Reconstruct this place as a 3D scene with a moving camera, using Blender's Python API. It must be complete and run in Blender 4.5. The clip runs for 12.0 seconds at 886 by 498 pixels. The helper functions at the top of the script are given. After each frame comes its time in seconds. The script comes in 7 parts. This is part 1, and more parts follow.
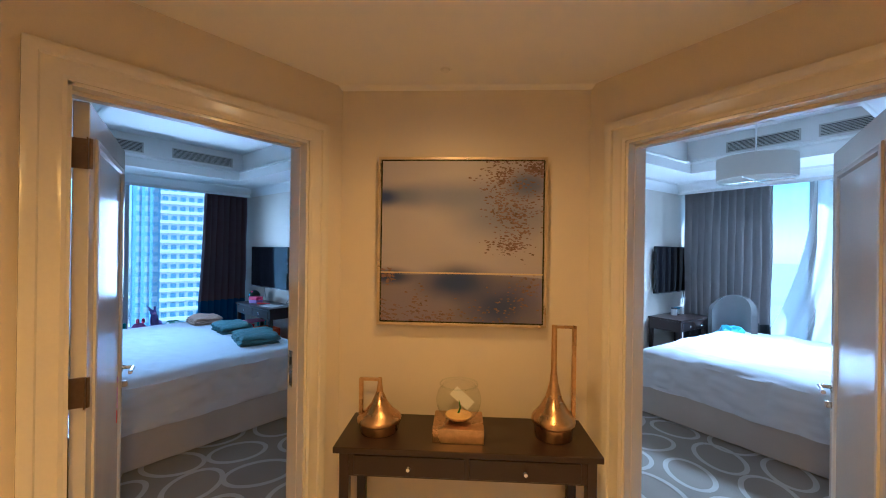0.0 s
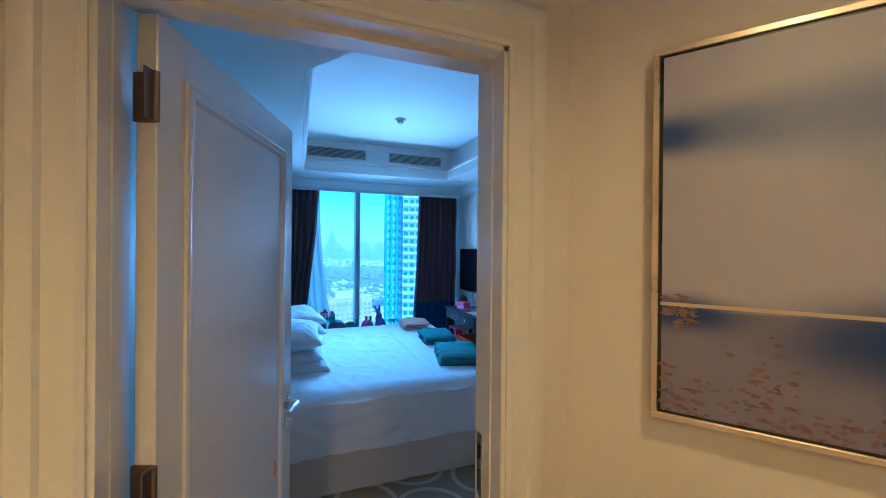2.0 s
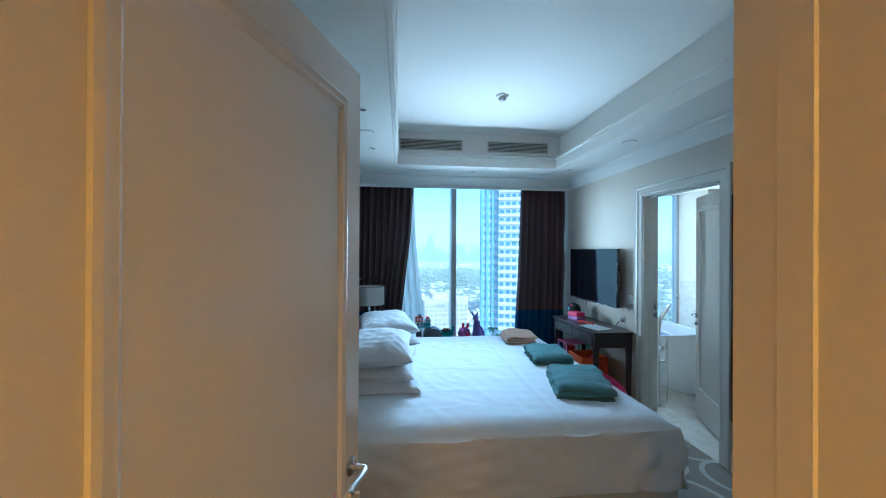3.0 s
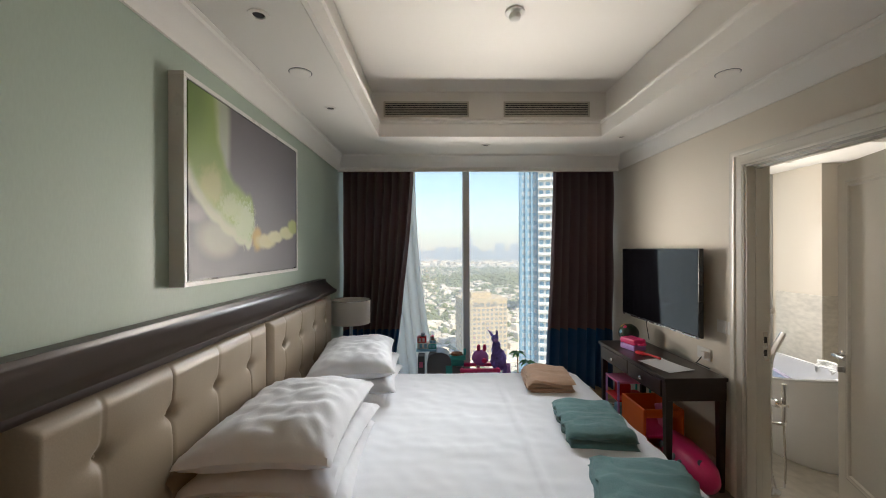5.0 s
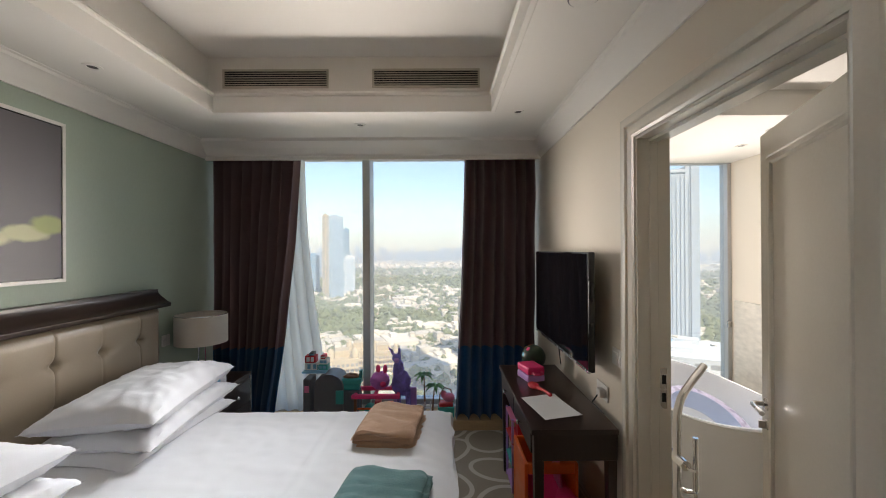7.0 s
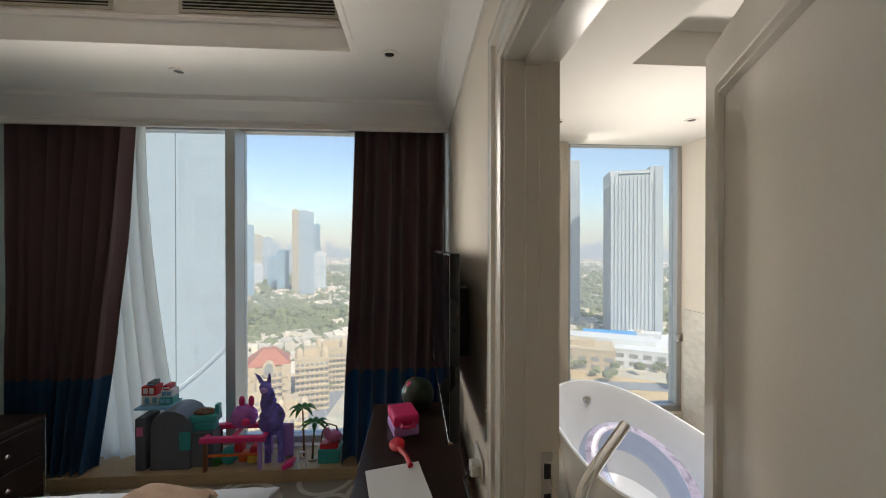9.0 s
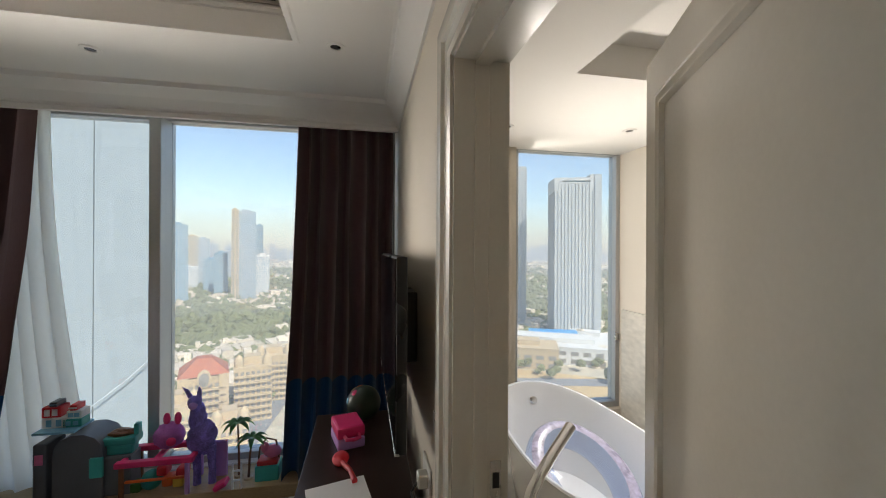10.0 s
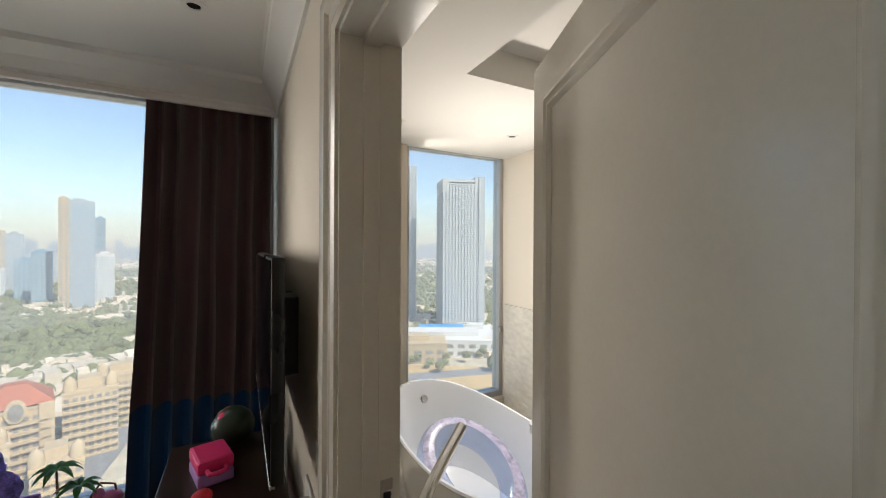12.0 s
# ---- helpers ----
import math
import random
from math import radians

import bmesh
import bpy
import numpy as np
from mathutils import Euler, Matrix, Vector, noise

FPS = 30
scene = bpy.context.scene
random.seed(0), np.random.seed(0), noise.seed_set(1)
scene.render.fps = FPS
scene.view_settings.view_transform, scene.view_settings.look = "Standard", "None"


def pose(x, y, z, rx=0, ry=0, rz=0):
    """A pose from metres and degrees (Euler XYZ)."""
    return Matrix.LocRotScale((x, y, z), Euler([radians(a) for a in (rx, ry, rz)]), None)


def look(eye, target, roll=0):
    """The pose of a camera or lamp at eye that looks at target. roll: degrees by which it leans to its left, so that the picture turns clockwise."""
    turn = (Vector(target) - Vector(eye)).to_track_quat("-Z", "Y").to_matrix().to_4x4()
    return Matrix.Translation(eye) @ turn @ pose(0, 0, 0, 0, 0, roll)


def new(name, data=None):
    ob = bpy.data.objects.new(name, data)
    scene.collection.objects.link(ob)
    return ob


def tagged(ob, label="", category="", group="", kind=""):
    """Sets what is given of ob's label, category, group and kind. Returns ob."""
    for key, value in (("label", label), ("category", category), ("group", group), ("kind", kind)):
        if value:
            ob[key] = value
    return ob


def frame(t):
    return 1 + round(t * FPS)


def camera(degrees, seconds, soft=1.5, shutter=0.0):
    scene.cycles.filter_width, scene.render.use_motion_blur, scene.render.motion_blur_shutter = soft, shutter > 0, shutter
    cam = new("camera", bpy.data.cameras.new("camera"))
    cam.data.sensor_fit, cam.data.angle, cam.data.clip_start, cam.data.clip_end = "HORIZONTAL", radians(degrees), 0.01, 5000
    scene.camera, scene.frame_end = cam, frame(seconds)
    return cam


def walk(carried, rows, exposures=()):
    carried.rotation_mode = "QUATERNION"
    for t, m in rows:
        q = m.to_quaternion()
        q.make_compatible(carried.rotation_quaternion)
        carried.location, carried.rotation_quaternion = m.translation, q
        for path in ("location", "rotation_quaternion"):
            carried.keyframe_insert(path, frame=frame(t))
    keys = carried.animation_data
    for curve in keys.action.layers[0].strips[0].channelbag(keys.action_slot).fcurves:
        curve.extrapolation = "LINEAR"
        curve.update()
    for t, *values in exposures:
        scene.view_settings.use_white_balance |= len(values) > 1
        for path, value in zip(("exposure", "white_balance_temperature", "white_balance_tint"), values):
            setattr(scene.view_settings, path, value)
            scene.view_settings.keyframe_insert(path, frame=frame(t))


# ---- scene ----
cam = camera(98.1, 12.0, soft=1.0)
PATH = [
    (0, (0.206, 0.231, 1.603), (-1.051, 1.787, 1.603), 0.8),
    (0.5, (0.045, 0.394, 1.593), (-1.351, 1.827, 1.594), 0.7),
    (1, (-0.175, 0.542, 1.602), (-1.745, 1.781, 1.599), 0.6),
    (1.5, (-0.403, 0.686, 1.596), (-2.134, 1.687, 1.59), 0.6),
    (2, (-0.622, 0.777, 1.604), (-2.494, 1.48, 1.6), 0.5),
    (2.5, (-0.878, 0.807, 1.609), (-2.833, 1.23, 1.603), 0.6),
    (3, (-1.217, 0.868, 1.576), (-3.205, 1.091, 1.582), 0.3),
    (3.2, (-1.375, 0.862, 1.615), (-3.367, 1.039, 1.614), -0.2),
    (4.8, (-2.291, 1.253, 1.604), (-4.291, 1.274, 1.604), -0.2),
    (5, (-2.371, 1.327, 1.602), (-4.371, 1.35, 1.602), -0.2),
    (5.5, (-2.566, 1.54, 1.611), (-4.566, 1.565, 1.611), -0.2),
    (6, (-2.694, 1.816, 1.615), (-4.694, 1.834, 1.623), -0.2),
    (6.5, (-2.822, 2.11, 1.627), (-4.822, 2.116, 1.627), -0.3),
    (7, (-3.017, 2.367, 1.615), (-5.017, 2.371, 1.62), -0.3),
    (7.2, (-3.1, 2.466, 1.614), (-5.1, 2.469, 1.616), -0.3),
    (9, (-3.748, 3.01, 1.622), (-5.743, 3.152, 1.61), -0.0),
    (9.5, (-3.773, 3.027, 1.621), (-5.753, 3.308, 1.621), 0.1),
    (10, (-3.793, 3.023, 1.624), (-5.753, 3.42, 1.625), 0.3),
    (10.5, (-3.809, 3.03, 1.626), (-5.736, 3.564, 1.624), 0.3),
    (11, (-3.82, 3.036, 1.629), (-5.704, 3.707, 1.625), 0.3),
    (11.5, (-3.844, 3.042, 1.631), (-5.678, 3.841, 1.621), 0.2),
    (12, (-3.871, 3.049, 1.629), (-5.643, 3.978, 1.622), 0.3),
]
walk(cam, [(t, look(eye, target, roll)) for t, eye, target, roll in PATH],
     [(0.0, 1.5, 3900, 3), (0.5, 1.45, 3450, 1), (1.0, 1.48, 3400, 1), (1.5, 1.5, 3350, 2), (2.0, 1.52, 3200, -3), (2.5, 1.58, 3450, -4), (3.2, 1.85, 4750, -8), (4.8, 1.44, 7100, 13), (7.0, 1.46, 7200, 16), (9.0, 1.22, 7150, 14), (12.0, 1.26, 7150, 14)])

# ---- light ----
world = bpy.data.worlds.new("sky")
scene.world = world
world.use_nodes = True
wn = world.node_tree
bg = wn.nodes["Background"]
sky = wn.nodes.new("ShaderNodeTexSky")
sky.sky_type = "NISHITA"
sky.sun_disc = False
SUN_YAW, SUN_UP = -62.0, 48.0
sky.sun_elevation = radians(SUN_UP)
sky.sun_rotation = radians(-SUN_YAW)
sky.dust_density = 0.25
sky.ozone_density = 3.0
sky.air_density = 1.2
wn.links.new(sky.outputs[0], bg.inputs[0])
bg.inputs[1].default_value = 0.11
sun = bpy.data.lights.new("sun", "SUN")
sun.energy, sun.angle, sun.color = 3.2, radians(0.5), (1.0, 0.94, 0.84)
sun_ob = new("sun", sun)
sd = Vector((-math.sin(radians(SUN_YAW)) * math.cos(radians(SUN_UP)), math.cos(radians(SUN_YAW)) * math.cos(radians(SUN_UP)), math.sin(radians(SUN_UP))))
sun_ob.matrix_world = look(sd * 50, (0, 0, 0))


def spot_lamp(x, y, z, watts, colour, size=0.07, blend=0.6, angle=110, target=None):
    li = bpy.data.lights.new("added_hall_beam", "SPOT")
    li.energy, li.color, li.shadow_soft_size, li.spot_blend, li.spot_size = watts, colour, size, blend, radians(angle)
    o = new("added_hall_beam", li)
    o.matrix_world = look((x, y, z), target or (x + 0.001, y, z - 1))
    return o



def sky_lamp(eye, target, width, height, watts, spread, colour=(1.0, 0.985, 0.95)):
    li = bpy.data.lights.new("window_daylight", "AREA")
    li.shape, li.size, li.size_y, li.energy, li.color, li.spread = "RECTANGLE", width, height, watts, colour, radians(spread)
    o = new("window_daylight", li)
    o.matrix_world = look(eye, target)
    return o


# daylight standing in the three window openings: from the sky downwards, from the bright ground upwards
sky_lamp((-6.48, 1.78, 2.26), (-4.20, 1.35, 0.80), 1.35, 0.26, 2.9, 46, (0.82, 0.92, 1.0))
sky_lamp((-6.48, 1.78, 2.26), (-5.48, 1.78, 0.83), 1.35, 0.26, 1.1, 84, (0.86, 0.94, 1.0))
sky_lamp((-6.47, 2.40, 1.55), (-5.67, 1.75, 1.55), 0.5, 1.3, 1.9, 50)
sky_lamp((-6.47, 1.18, 1.55), (-6.00, 2.05, 1.58), 0.4, 1.3, 1.1, 40)
sky_lamp((-6.48, 1.78, 0.60), (-5.48, 1.78, 1.80), 1.35, 0.26, 2.6, 50)
sky_lamp((-6.62, 4.60, 2.25), (-5.62, 4.50, 0.85), 0.6, 0.25, 4.5, 84, (0.92, 0.97, 1.0))
sky_lamp((-6.62, 4.60, 0.85), (-5.62, 4.50, 2.4), 0.6, 0.25, 3.0, 76)
sky_lamp((-6.66, 4.32, 1.50), (-6.42, 5.20, 1.50), 0.25, 1.9, 2.2, 130)
# second bedroom's window
sky_lamp((0.42, 6.10, 2.20), (0.11, 5.15, 0.80), 1.6, 0.26, 14, 84)
sky_lamp((0.42, 6.10, 0.70), (0.11, 5.15, 2.30), 1.6, 0.26, 5, 76)

# ---- materials ----
def mat(name, colour, rough=0.6, metal=0.0, vary=0.12, scale=6.0, fine=60.0, bump=0.15, depth=0.002, spec=0.5, coat=0.0, stretch=(1, 1, 1), island=0.0, objrand=0.0, sheen=0.0, rvary=0.1):
    """Principled surface with a broad tone variation, a fine grain and a fine relief."""
    m = bpy.data.materials.new(name)
    m.use_nodes = True
    n, l = m.node_tree.nodes, m.node_tree.links
    b = n["Principled BSDF"]
    b.inputs["Metallic"].default_value = metal
    b.inputs["Specular IOR Level"].default_value = spec
    b.inputs["Coat Weight"].default_value = coat
    b.inputs["Coat Roughness"].default_value = 0.15
    b.inputs["Sheen Weight"].default_value = sheen
    tc = n.new("ShaderNodeTexCoord")
    mp = n.new("ShaderNodeMapping")
    mp.inputs["Scale"].default_value = stretch
    l.new(tc.outputs["Object"], mp.inputs[0])
    n1 = n.new("ShaderNodeTexNoise")
    n1.inputs["Scale"].default_value = scale
    n1.inputs["Detail"].default_value = 5
    n2 = n.new("ShaderNodeTexNoise")
    n2.inputs["Scale"].default_value = fine
    n2.inputs["Detail"].default_value = 3
    l.new(mp.outputs[0], n1.inputs[0])
    l.new(mp.outputs[0], n2.inputs[0])
    add = n.new("ShaderNodeMath")
    add.operation = "ADD"
    l.new(n1.outputs[0], add.inputs[0])
    l.new(n2.outputs[0], add.inputs[1])
    last = add
    if island or objrand:
        g = n.new("ShaderNodeNewGeometry") if island else n.new("ShaderNodeObjectInfo")
        mm = n.new("ShaderNodeMath")
        mm.operation = "MULTIPLY_ADD"
        l.new(g.outputs["Random Per Island" if island else "Random"], mm.inputs[0])
        mm.inputs[1].default_value = (island or objrand) * 4
        l.new(add.outputs[0], mm.inputs[2])
        last = mm
    ramp = n.new("ShaderNodeMapRange")
    ramp.inputs["From Min"].default_value = 0.6
    ramp.inputs["From Max"].default_value = 1.4 + (island or objrand) * 4
    ramp.inputs["To Min"].default_value = 1 - vary
    ramp.inputs["To Max"].default_value = 1 + vary
    l.new(last.outputs[0], ramp.inputs[0])
    mul = n.new("ShaderNodeVectorMath")
    mul.operation = "SCALE"
    mul.inputs[0].default_value = colour
    l.new(ramp.outputs[0], mul.inputs["Scale"])
    l.new(mul.outputs[0], b.inputs["Base Color"])
    rr = n.new("ShaderNodeMapRange")
    rr.inputs["From Min"].default_value = 0.3
    rr.inputs["From Max"].default_value = 0.7
    rr.inputs["To Min"].default_value = max(0.02, rough - rvary)
    rr.inputs["To Max"].default_value = min(1, rough + rvary)
    l.new(n1.outputs[0], rr.inputs[0])
    l.new(rr.outputs[0], b.inputs["Roughness"])
    if bump:
        bp = n.new("ShaderNodeBump")
        bp.inputs["Strength"].default_value = bump
        bp.inputs["Distance"].default_value = depth
        l.new(n2.outputs[0], bp.inputs["Height"])
        l.new(bp.outputs[0], b.inputs["Normal"])
    return m


def glass_mat(name, tint=(1, 1, 1), haze_veil=0.0, gloss=0.08):
    """Thin window glass: mostly clear, a little mirror, a pale veil that imitates outdoor haze."""
    m = bpy.data.materials.new(name)
    m.use_nodes = True
    n, l = m.node_tree.nodes, m.node_tree.links
    n.clear()
    out = n.new("ShaderNodeOutputMaterial")
    tr = n.new("ShaderNodeBsdfTransparent")
    tr.inputs[0].default_value = (*tint, 1)
    gl = n.new("ShaderNodeBsdfGlossy")
    gl.inputs["Roughness"].default_value = 0.02
    lw = n.new("ShaderNodeLayerWeight")
    pw = n.new("ShaderNodeMath")
    pw.operation = "POWER"
    pw.inputs[1].default_value = 4.0
    l.new(lw.outputs["Facing"], pw.inputs[0])
    fr = n.new("ShaderNodeMath")
    fr.operation = "MULTIPLY_ADD"
    fr.inputs[1].default_value, fr.inputs[2].default_value = 0.6, gloss * 0.5
    l.new(pw.outputs[0], fr.inputs[0])
    mx = n.new("ShaderNodeMixShader")
    l.new(fr.outputs[0], mx.inputs[0])
    l.new(tr.outputs[0], mx.inputs[1])
    l.new(gl.outputs[0], mx.inputs[2])
    last = mx
    if haze_veil:
        tl = n.new("ShaderNodeBsdfTranslucent")
        tl.inputs[0].default_value = (0.85, 0.9, 0.95, 1)
        m2 = n.new("ShaderNodeMixShader")
        m2.inputs[0].default_value = haze_veil
        l.new(mx.outputs[0], m2.inputs[1])
        l.new(tl.outputs[0], m2.inputs[2])
        last = m2
    l.new(last.outputs[0], out.inputs[0])
    return m


def cloth_mat(name, colour, thin=0.0, **k):
    m = mat(name, colour, rough=0.9, sheen=0.2, spec=0.2, **k)
    if thin:
        n, l = m.node_tree.nodes, m.node_tree.links
        b, out = n["Principled BSDF"], n["Material Output"]
        tl = n.new("ShaderNodeBsdfTranslucent")
        tl.inputs[0].default_value = (*colour, 1)
        mx = n.new("ShaderNodeMixShader")
        mx.inputs[0].default_value = thin
        l.new(b.outputs[0], mx.inputs[1])
        l.new(tl.outputs[0], mx.inputs[2])
        l.new(mx.outputs[0], out.inputs[0])
    return m


def glow_mat(name, colour, strength):
    m = bpy.data.materials.new(name)
    m.use_nodes = True
    b = m.node_tree.nodes["Principled BSDF"]
    b.inputs["Base Color"].default_value = (*colour, 1)
    b.inputs["Emission Color"].default_value = (*colour, 1)
    b.inputs["Emission Strength"].default_value = strength
    return m


CREAM = mat("cream_wall_paint", (0.66, 0.60, 0.51), 0.55, vary=0.035, scale=1.5, fine=220, bump=0.12, depth=0.0006)
SAGE = mat("sage_wallpaper", (0.38, 0.46, 0.385), 0.5, vary=0.05, scale=2.5, fine=160, bump=0.2, depth=0.0008, stretch=(1, 1, 0.25))
WHITE = mat("white_ceiling_paint", (0.80, 0.78, 0.74), 0.7, vary=0.025, scale=1.2, fine=180, bump=0.08, depth=0.0005)
JOINERY = mat("ivory_gloss_paint", (0.70, 0.665, 0.59), 0.22, vary=0.03, scale=2.0, fine=90, bump=0.04, depth=0.0005, spec=0.6, coat=0.35, rvary=0.05)
CARPET = mat("taupe_carpet", (0.30, 0.265, 0.215), 0.95, vary=0.16, scale=3, fine=420, bump=0.7, depth=0.004, spec=0.1)
CARPET_RING = mat("pale_carpet_ring", (0.52, 0.49, 0.43), 0.95, vary=0.12, scale=3, fine=420, bump=0.7, depth=0.004, spec=0.1)
MARBLE = mat("cream_marble", (0.62, 0.58, 0.51), 0.18, vary=0.16, scale=3.5, fine=14, bump=0.0, spec=0.5, stretch=(1, 1, 2.2))
WENGE = mat("dark_stained_wood", (0.030, 0.016, 0.012), 0.30, vary=0.2, scale=3, fine=30, bump=0.0, spec=0.45, stretch=(1, 6, 6), rvary=0.02)
STEEL = mat("brushed_steel", (0.62, 0.60, 0.57), 0.26, metal=1.0, vary=0.06, scale=8, fine=120, bump=0.03)
CHROME = mat("chrome", (0.82, 0.82, 0.83), 0.07, metal=1.0, vary=0.02, bump=0.0, rvary=0.03)
BRONZE = mat("bronze_hinge", (0.20, 0.14, 0.10), 0.4, metal=0.9, vary=0.15, bump=0.05)
BRASS = mat("aged_brass", (0.58, 0.37, 0.12), 0.3, metal=1.0, vary=0.2, scale=9, fine=50, bump=0.08, depth=0.0008)
CHAMPAGNE = mat("champagne_frame", (0.60, 0.50, 0.32), 0.35, metal=0.8, vary=0.1, scale=8, fine=60, bump=0.05)
BLACK = mat("black_plastic", (0.012, 0.012, 0.013), 0.3, vary=0.1, bump=0.02)
SCREEN = mat("tv_screen_glass", (0.006, 0.006, 0.008), 0.06, vary=0.02, bump=0.0, rvary=0.01, spec=0.6)
LINEN = cloth_mat("white_bed_linen", (0.66, 0.675, 0.71), vary=0.03, scale=4, fine=260, bump=0.25, depth=0.001)
SKIRT = cloth_mat("grey_beige_bed_skirt", (0.50, 0.46, 0.41), vary=0.07, scale=5, fine=300, bump=0.3, depth=0.001)
LEATHER = mat("taupe_leather", (0.27, 0.215, 0.155), 0.38, vary=0.08, scale=5, fine=190, bump=0.25, depth=0.0008, rvary=0.08)
DRAPE = cloth_mat("plum_brown_drape", (0.142, 0.083, 0.084), thin=0.04, vary=0.12, scale=6, fine=240, bump=0.3, stretch=(1, 1, 0.1))
DRAPE_BLUE = cloth_mat("petrol_blue_drape", (0.012, 0.068, 0.155), thin=0.1, vary=0.12, scale=6, fine=240, bump=0.3, stretch=(1, 1, 0.1))
DRAPE_GREY = cloth_mat("taupe_grey_drape", (0.30, 0.26, 0.24), thin=0.2, vary=0.1, scale=6, fine=240, bump=0.3, stretch=(1, 1, 0.1))
DRAPE_DARK = cloth_mat("charcoal_drape_band", (0.06, 0.062, 0.062), thin=0.1, vary=0.1, scale=6, fine=240, bump=0.3, stretch=(1, 1, 0.1))
SHEER = cloth_mat("white_sheer", (0.82, 0.82, 0.80), thin=0.65, vary=0.04, scale=6, fine=300, bump=0.1, stretch=(1, 1, 0.1))
TOWEL_TEAL = cloth_mat("teal_towelling", (0.11, 0.225, 0.235), vary=0.3, scale=14, fine=380, bump=0.9, depth=0.004)
TOWEL_BEIGE = cloth_mat("beige_towelling", (0.52, 0.34, 0.235), vary=0.15, scale=14, fine=380, bump=0.9, depth=0.004)
TOWEL_WHITE = cloth_mat("white_towelling", (0.74, 0.74, 0.72), vary=0.06, scale=14, fine=380, bump=0.9, depth=0.004)
SHADE = cloth_mat("white_lamp_shade", (0.74, 0.70, 0.64), thin=0.4, vary=0.03, scale=5, fine=300, bump=0.2)
PORCELAIN = mat("white_acrylic", (0.82, 0.83, 0.84), 0.08, vary=0.01, bump=0.0, coat=0.5, rvary=0.02)
ALU = mat("silver_window_frame", (0.46, 0.47, 0.48), 0.4, metal=0.7, vary=0.05, bump=0.03)
GLASS = glass_mat("window_glass", (0.83, 0.875, 0.895), haze_veil=0.07)
CLEAR = glass_mat("clear_glass", (0.96, 0.98, 0.97))
PLASTIC_WHITE = mat("white_plastic", (0.72, 0.71, 0.68), 0.35, vary=0.02, bump=0.0)
VENT_DARK = mat("duct_dark", (0.02, 0.02, 0.02), 0.8, vary=0.1)
SLAT = mat("ivory_vent_slat", (0.52, 0.49, 0.42), 0.4, vary=0.04, bump=0.02)
PAPER = mat("white_paper", (0.80, 0.80, 0.80), 0.7, vary=0.02, bump=0.05)
SPOT_GLOW = glow_mat("lamp_lens", (1.0, 0.82, 0.55), 14.0)


def colour(name, rgb, rough=0.4, **k):
    return mat(name, rgb, rough, vary=k.pop("vary", 0.06), bump=k.pop("bump", 0.04), **k)


PINK = colour("pink_plastic", (0.80, 0.035, 0.18))
ROSE = colour("rose_plastic", (0.78, 0.20, 0.38))
RED = colour("red_plastic", (0.62, 0.02, 0.03))
ORANGE = colour("orange_plastic", (0.78, 0.13, 0.015))
PURPLE = colour("purple_plush", (0.22, 0.17, 0.56), 0.95, vary=0.75, scale=22, fine=160, bump=0.8, depth=0.006)
PLUSH_PINK = colour("magenta_plush", (0.52, 0.16, 0.50), 0.95, vary=0.25, scale=25, fine=160, bump=0.8, depth=0.006)
TEAL = colour("mint_plastic", (0.03, 0.36, 0.34))
LILAC = colour("lilac_plastic", (0.50, 0.28, 0.66))
GREY = colour("grey_plastic", (0.12, 0.13, 0.15))
GREEN = colour("palm_green_plastic", (0.035, 0.16, 0.03))
YELLOW = colour("yellow_plastic", (0.75, 0.48, 0.05))
BROWN = colour("brown_plastic", (0.20, 0.08, 0.03))
SKYBLUE = colour("sky_blue_plastic", (0.18, 0.45, 0.62))
TIMBER = mat("pale_ledge_wood", (0.45, 0.32, 0.18), 0.4, vary=0.2, scale=5, fine=40, stretch=(8, 1, 8))

# ---- mesh helpers ----
XF = [None]            # reflection used for the second bedroom
BASES = {}
AXIS_C, AXIS_E = Vector((-0.955, 1.83, 0)), Vector((math.cos(radians(36)), math.sin(radians(36)), 0))
_n = AXIS_E
MIRROR = Matrix.Translation(AXIS_C) @ Matrix(((1 - 2 * _n.x * _n.x, -2 * _n.x * _n.y, 0, 0), (-2 * _n.x * _n.y, 1 - 2 * _n.y * _n.y, 0, 0), (0, 0, 1, 0), (0, 0, 0, 1))) @ Matrix.Translation(-AXIS_C)
SPIN = [None]          # a placement for things built round their own origin


def place(v):
    v = Vector(v)
    return XF[0] @ v if XF[0] else v


def thing(name, base, label, category, group="", kind=""):
    ob = new(name)
    ob.empty_display_size = 0.1
    b = place(base)
    ob.location = b
    BASES[ob] = b
    return tagged(ob, label, category, group, kind)


def part(name, bm, material, parent=None, label="", smooth=False, category="", kind=""):
    """Links a bmesh, drawn in world metres, as one mesh object under a thing or a part."""
    if XF[0]:
        bmesh.ops.transform(bm, matrix=XF[0], verts=bm.verts)
        bmesh.ops.reverse_faces(bm, faces=bm.faces)
    base = BASES[parent] if parent else Vector((0, 0, 0))
    bmesh.ops.translate(bm, verts=bm.verts, vec=-base)
    me = bpy.data.meshes.new(name)
    if smooth:
        for f in bm.faces:
            f.smooth = True
    bm.to_mesh(me)
    bm.free()
    me.materials.append(material)
    if smooth:
        me.set_sharp_from_angle(angle=radians(38))
    ob = new(name, me)
    BASES[ob] = base
    if parent:
        ob.parent = parent
    return tagged(ob, label, category, "", kind)


def structure(name, bm, material, label="", smooth=False):
    return part(name, bm, material, None, label, smooth, kind="structure")


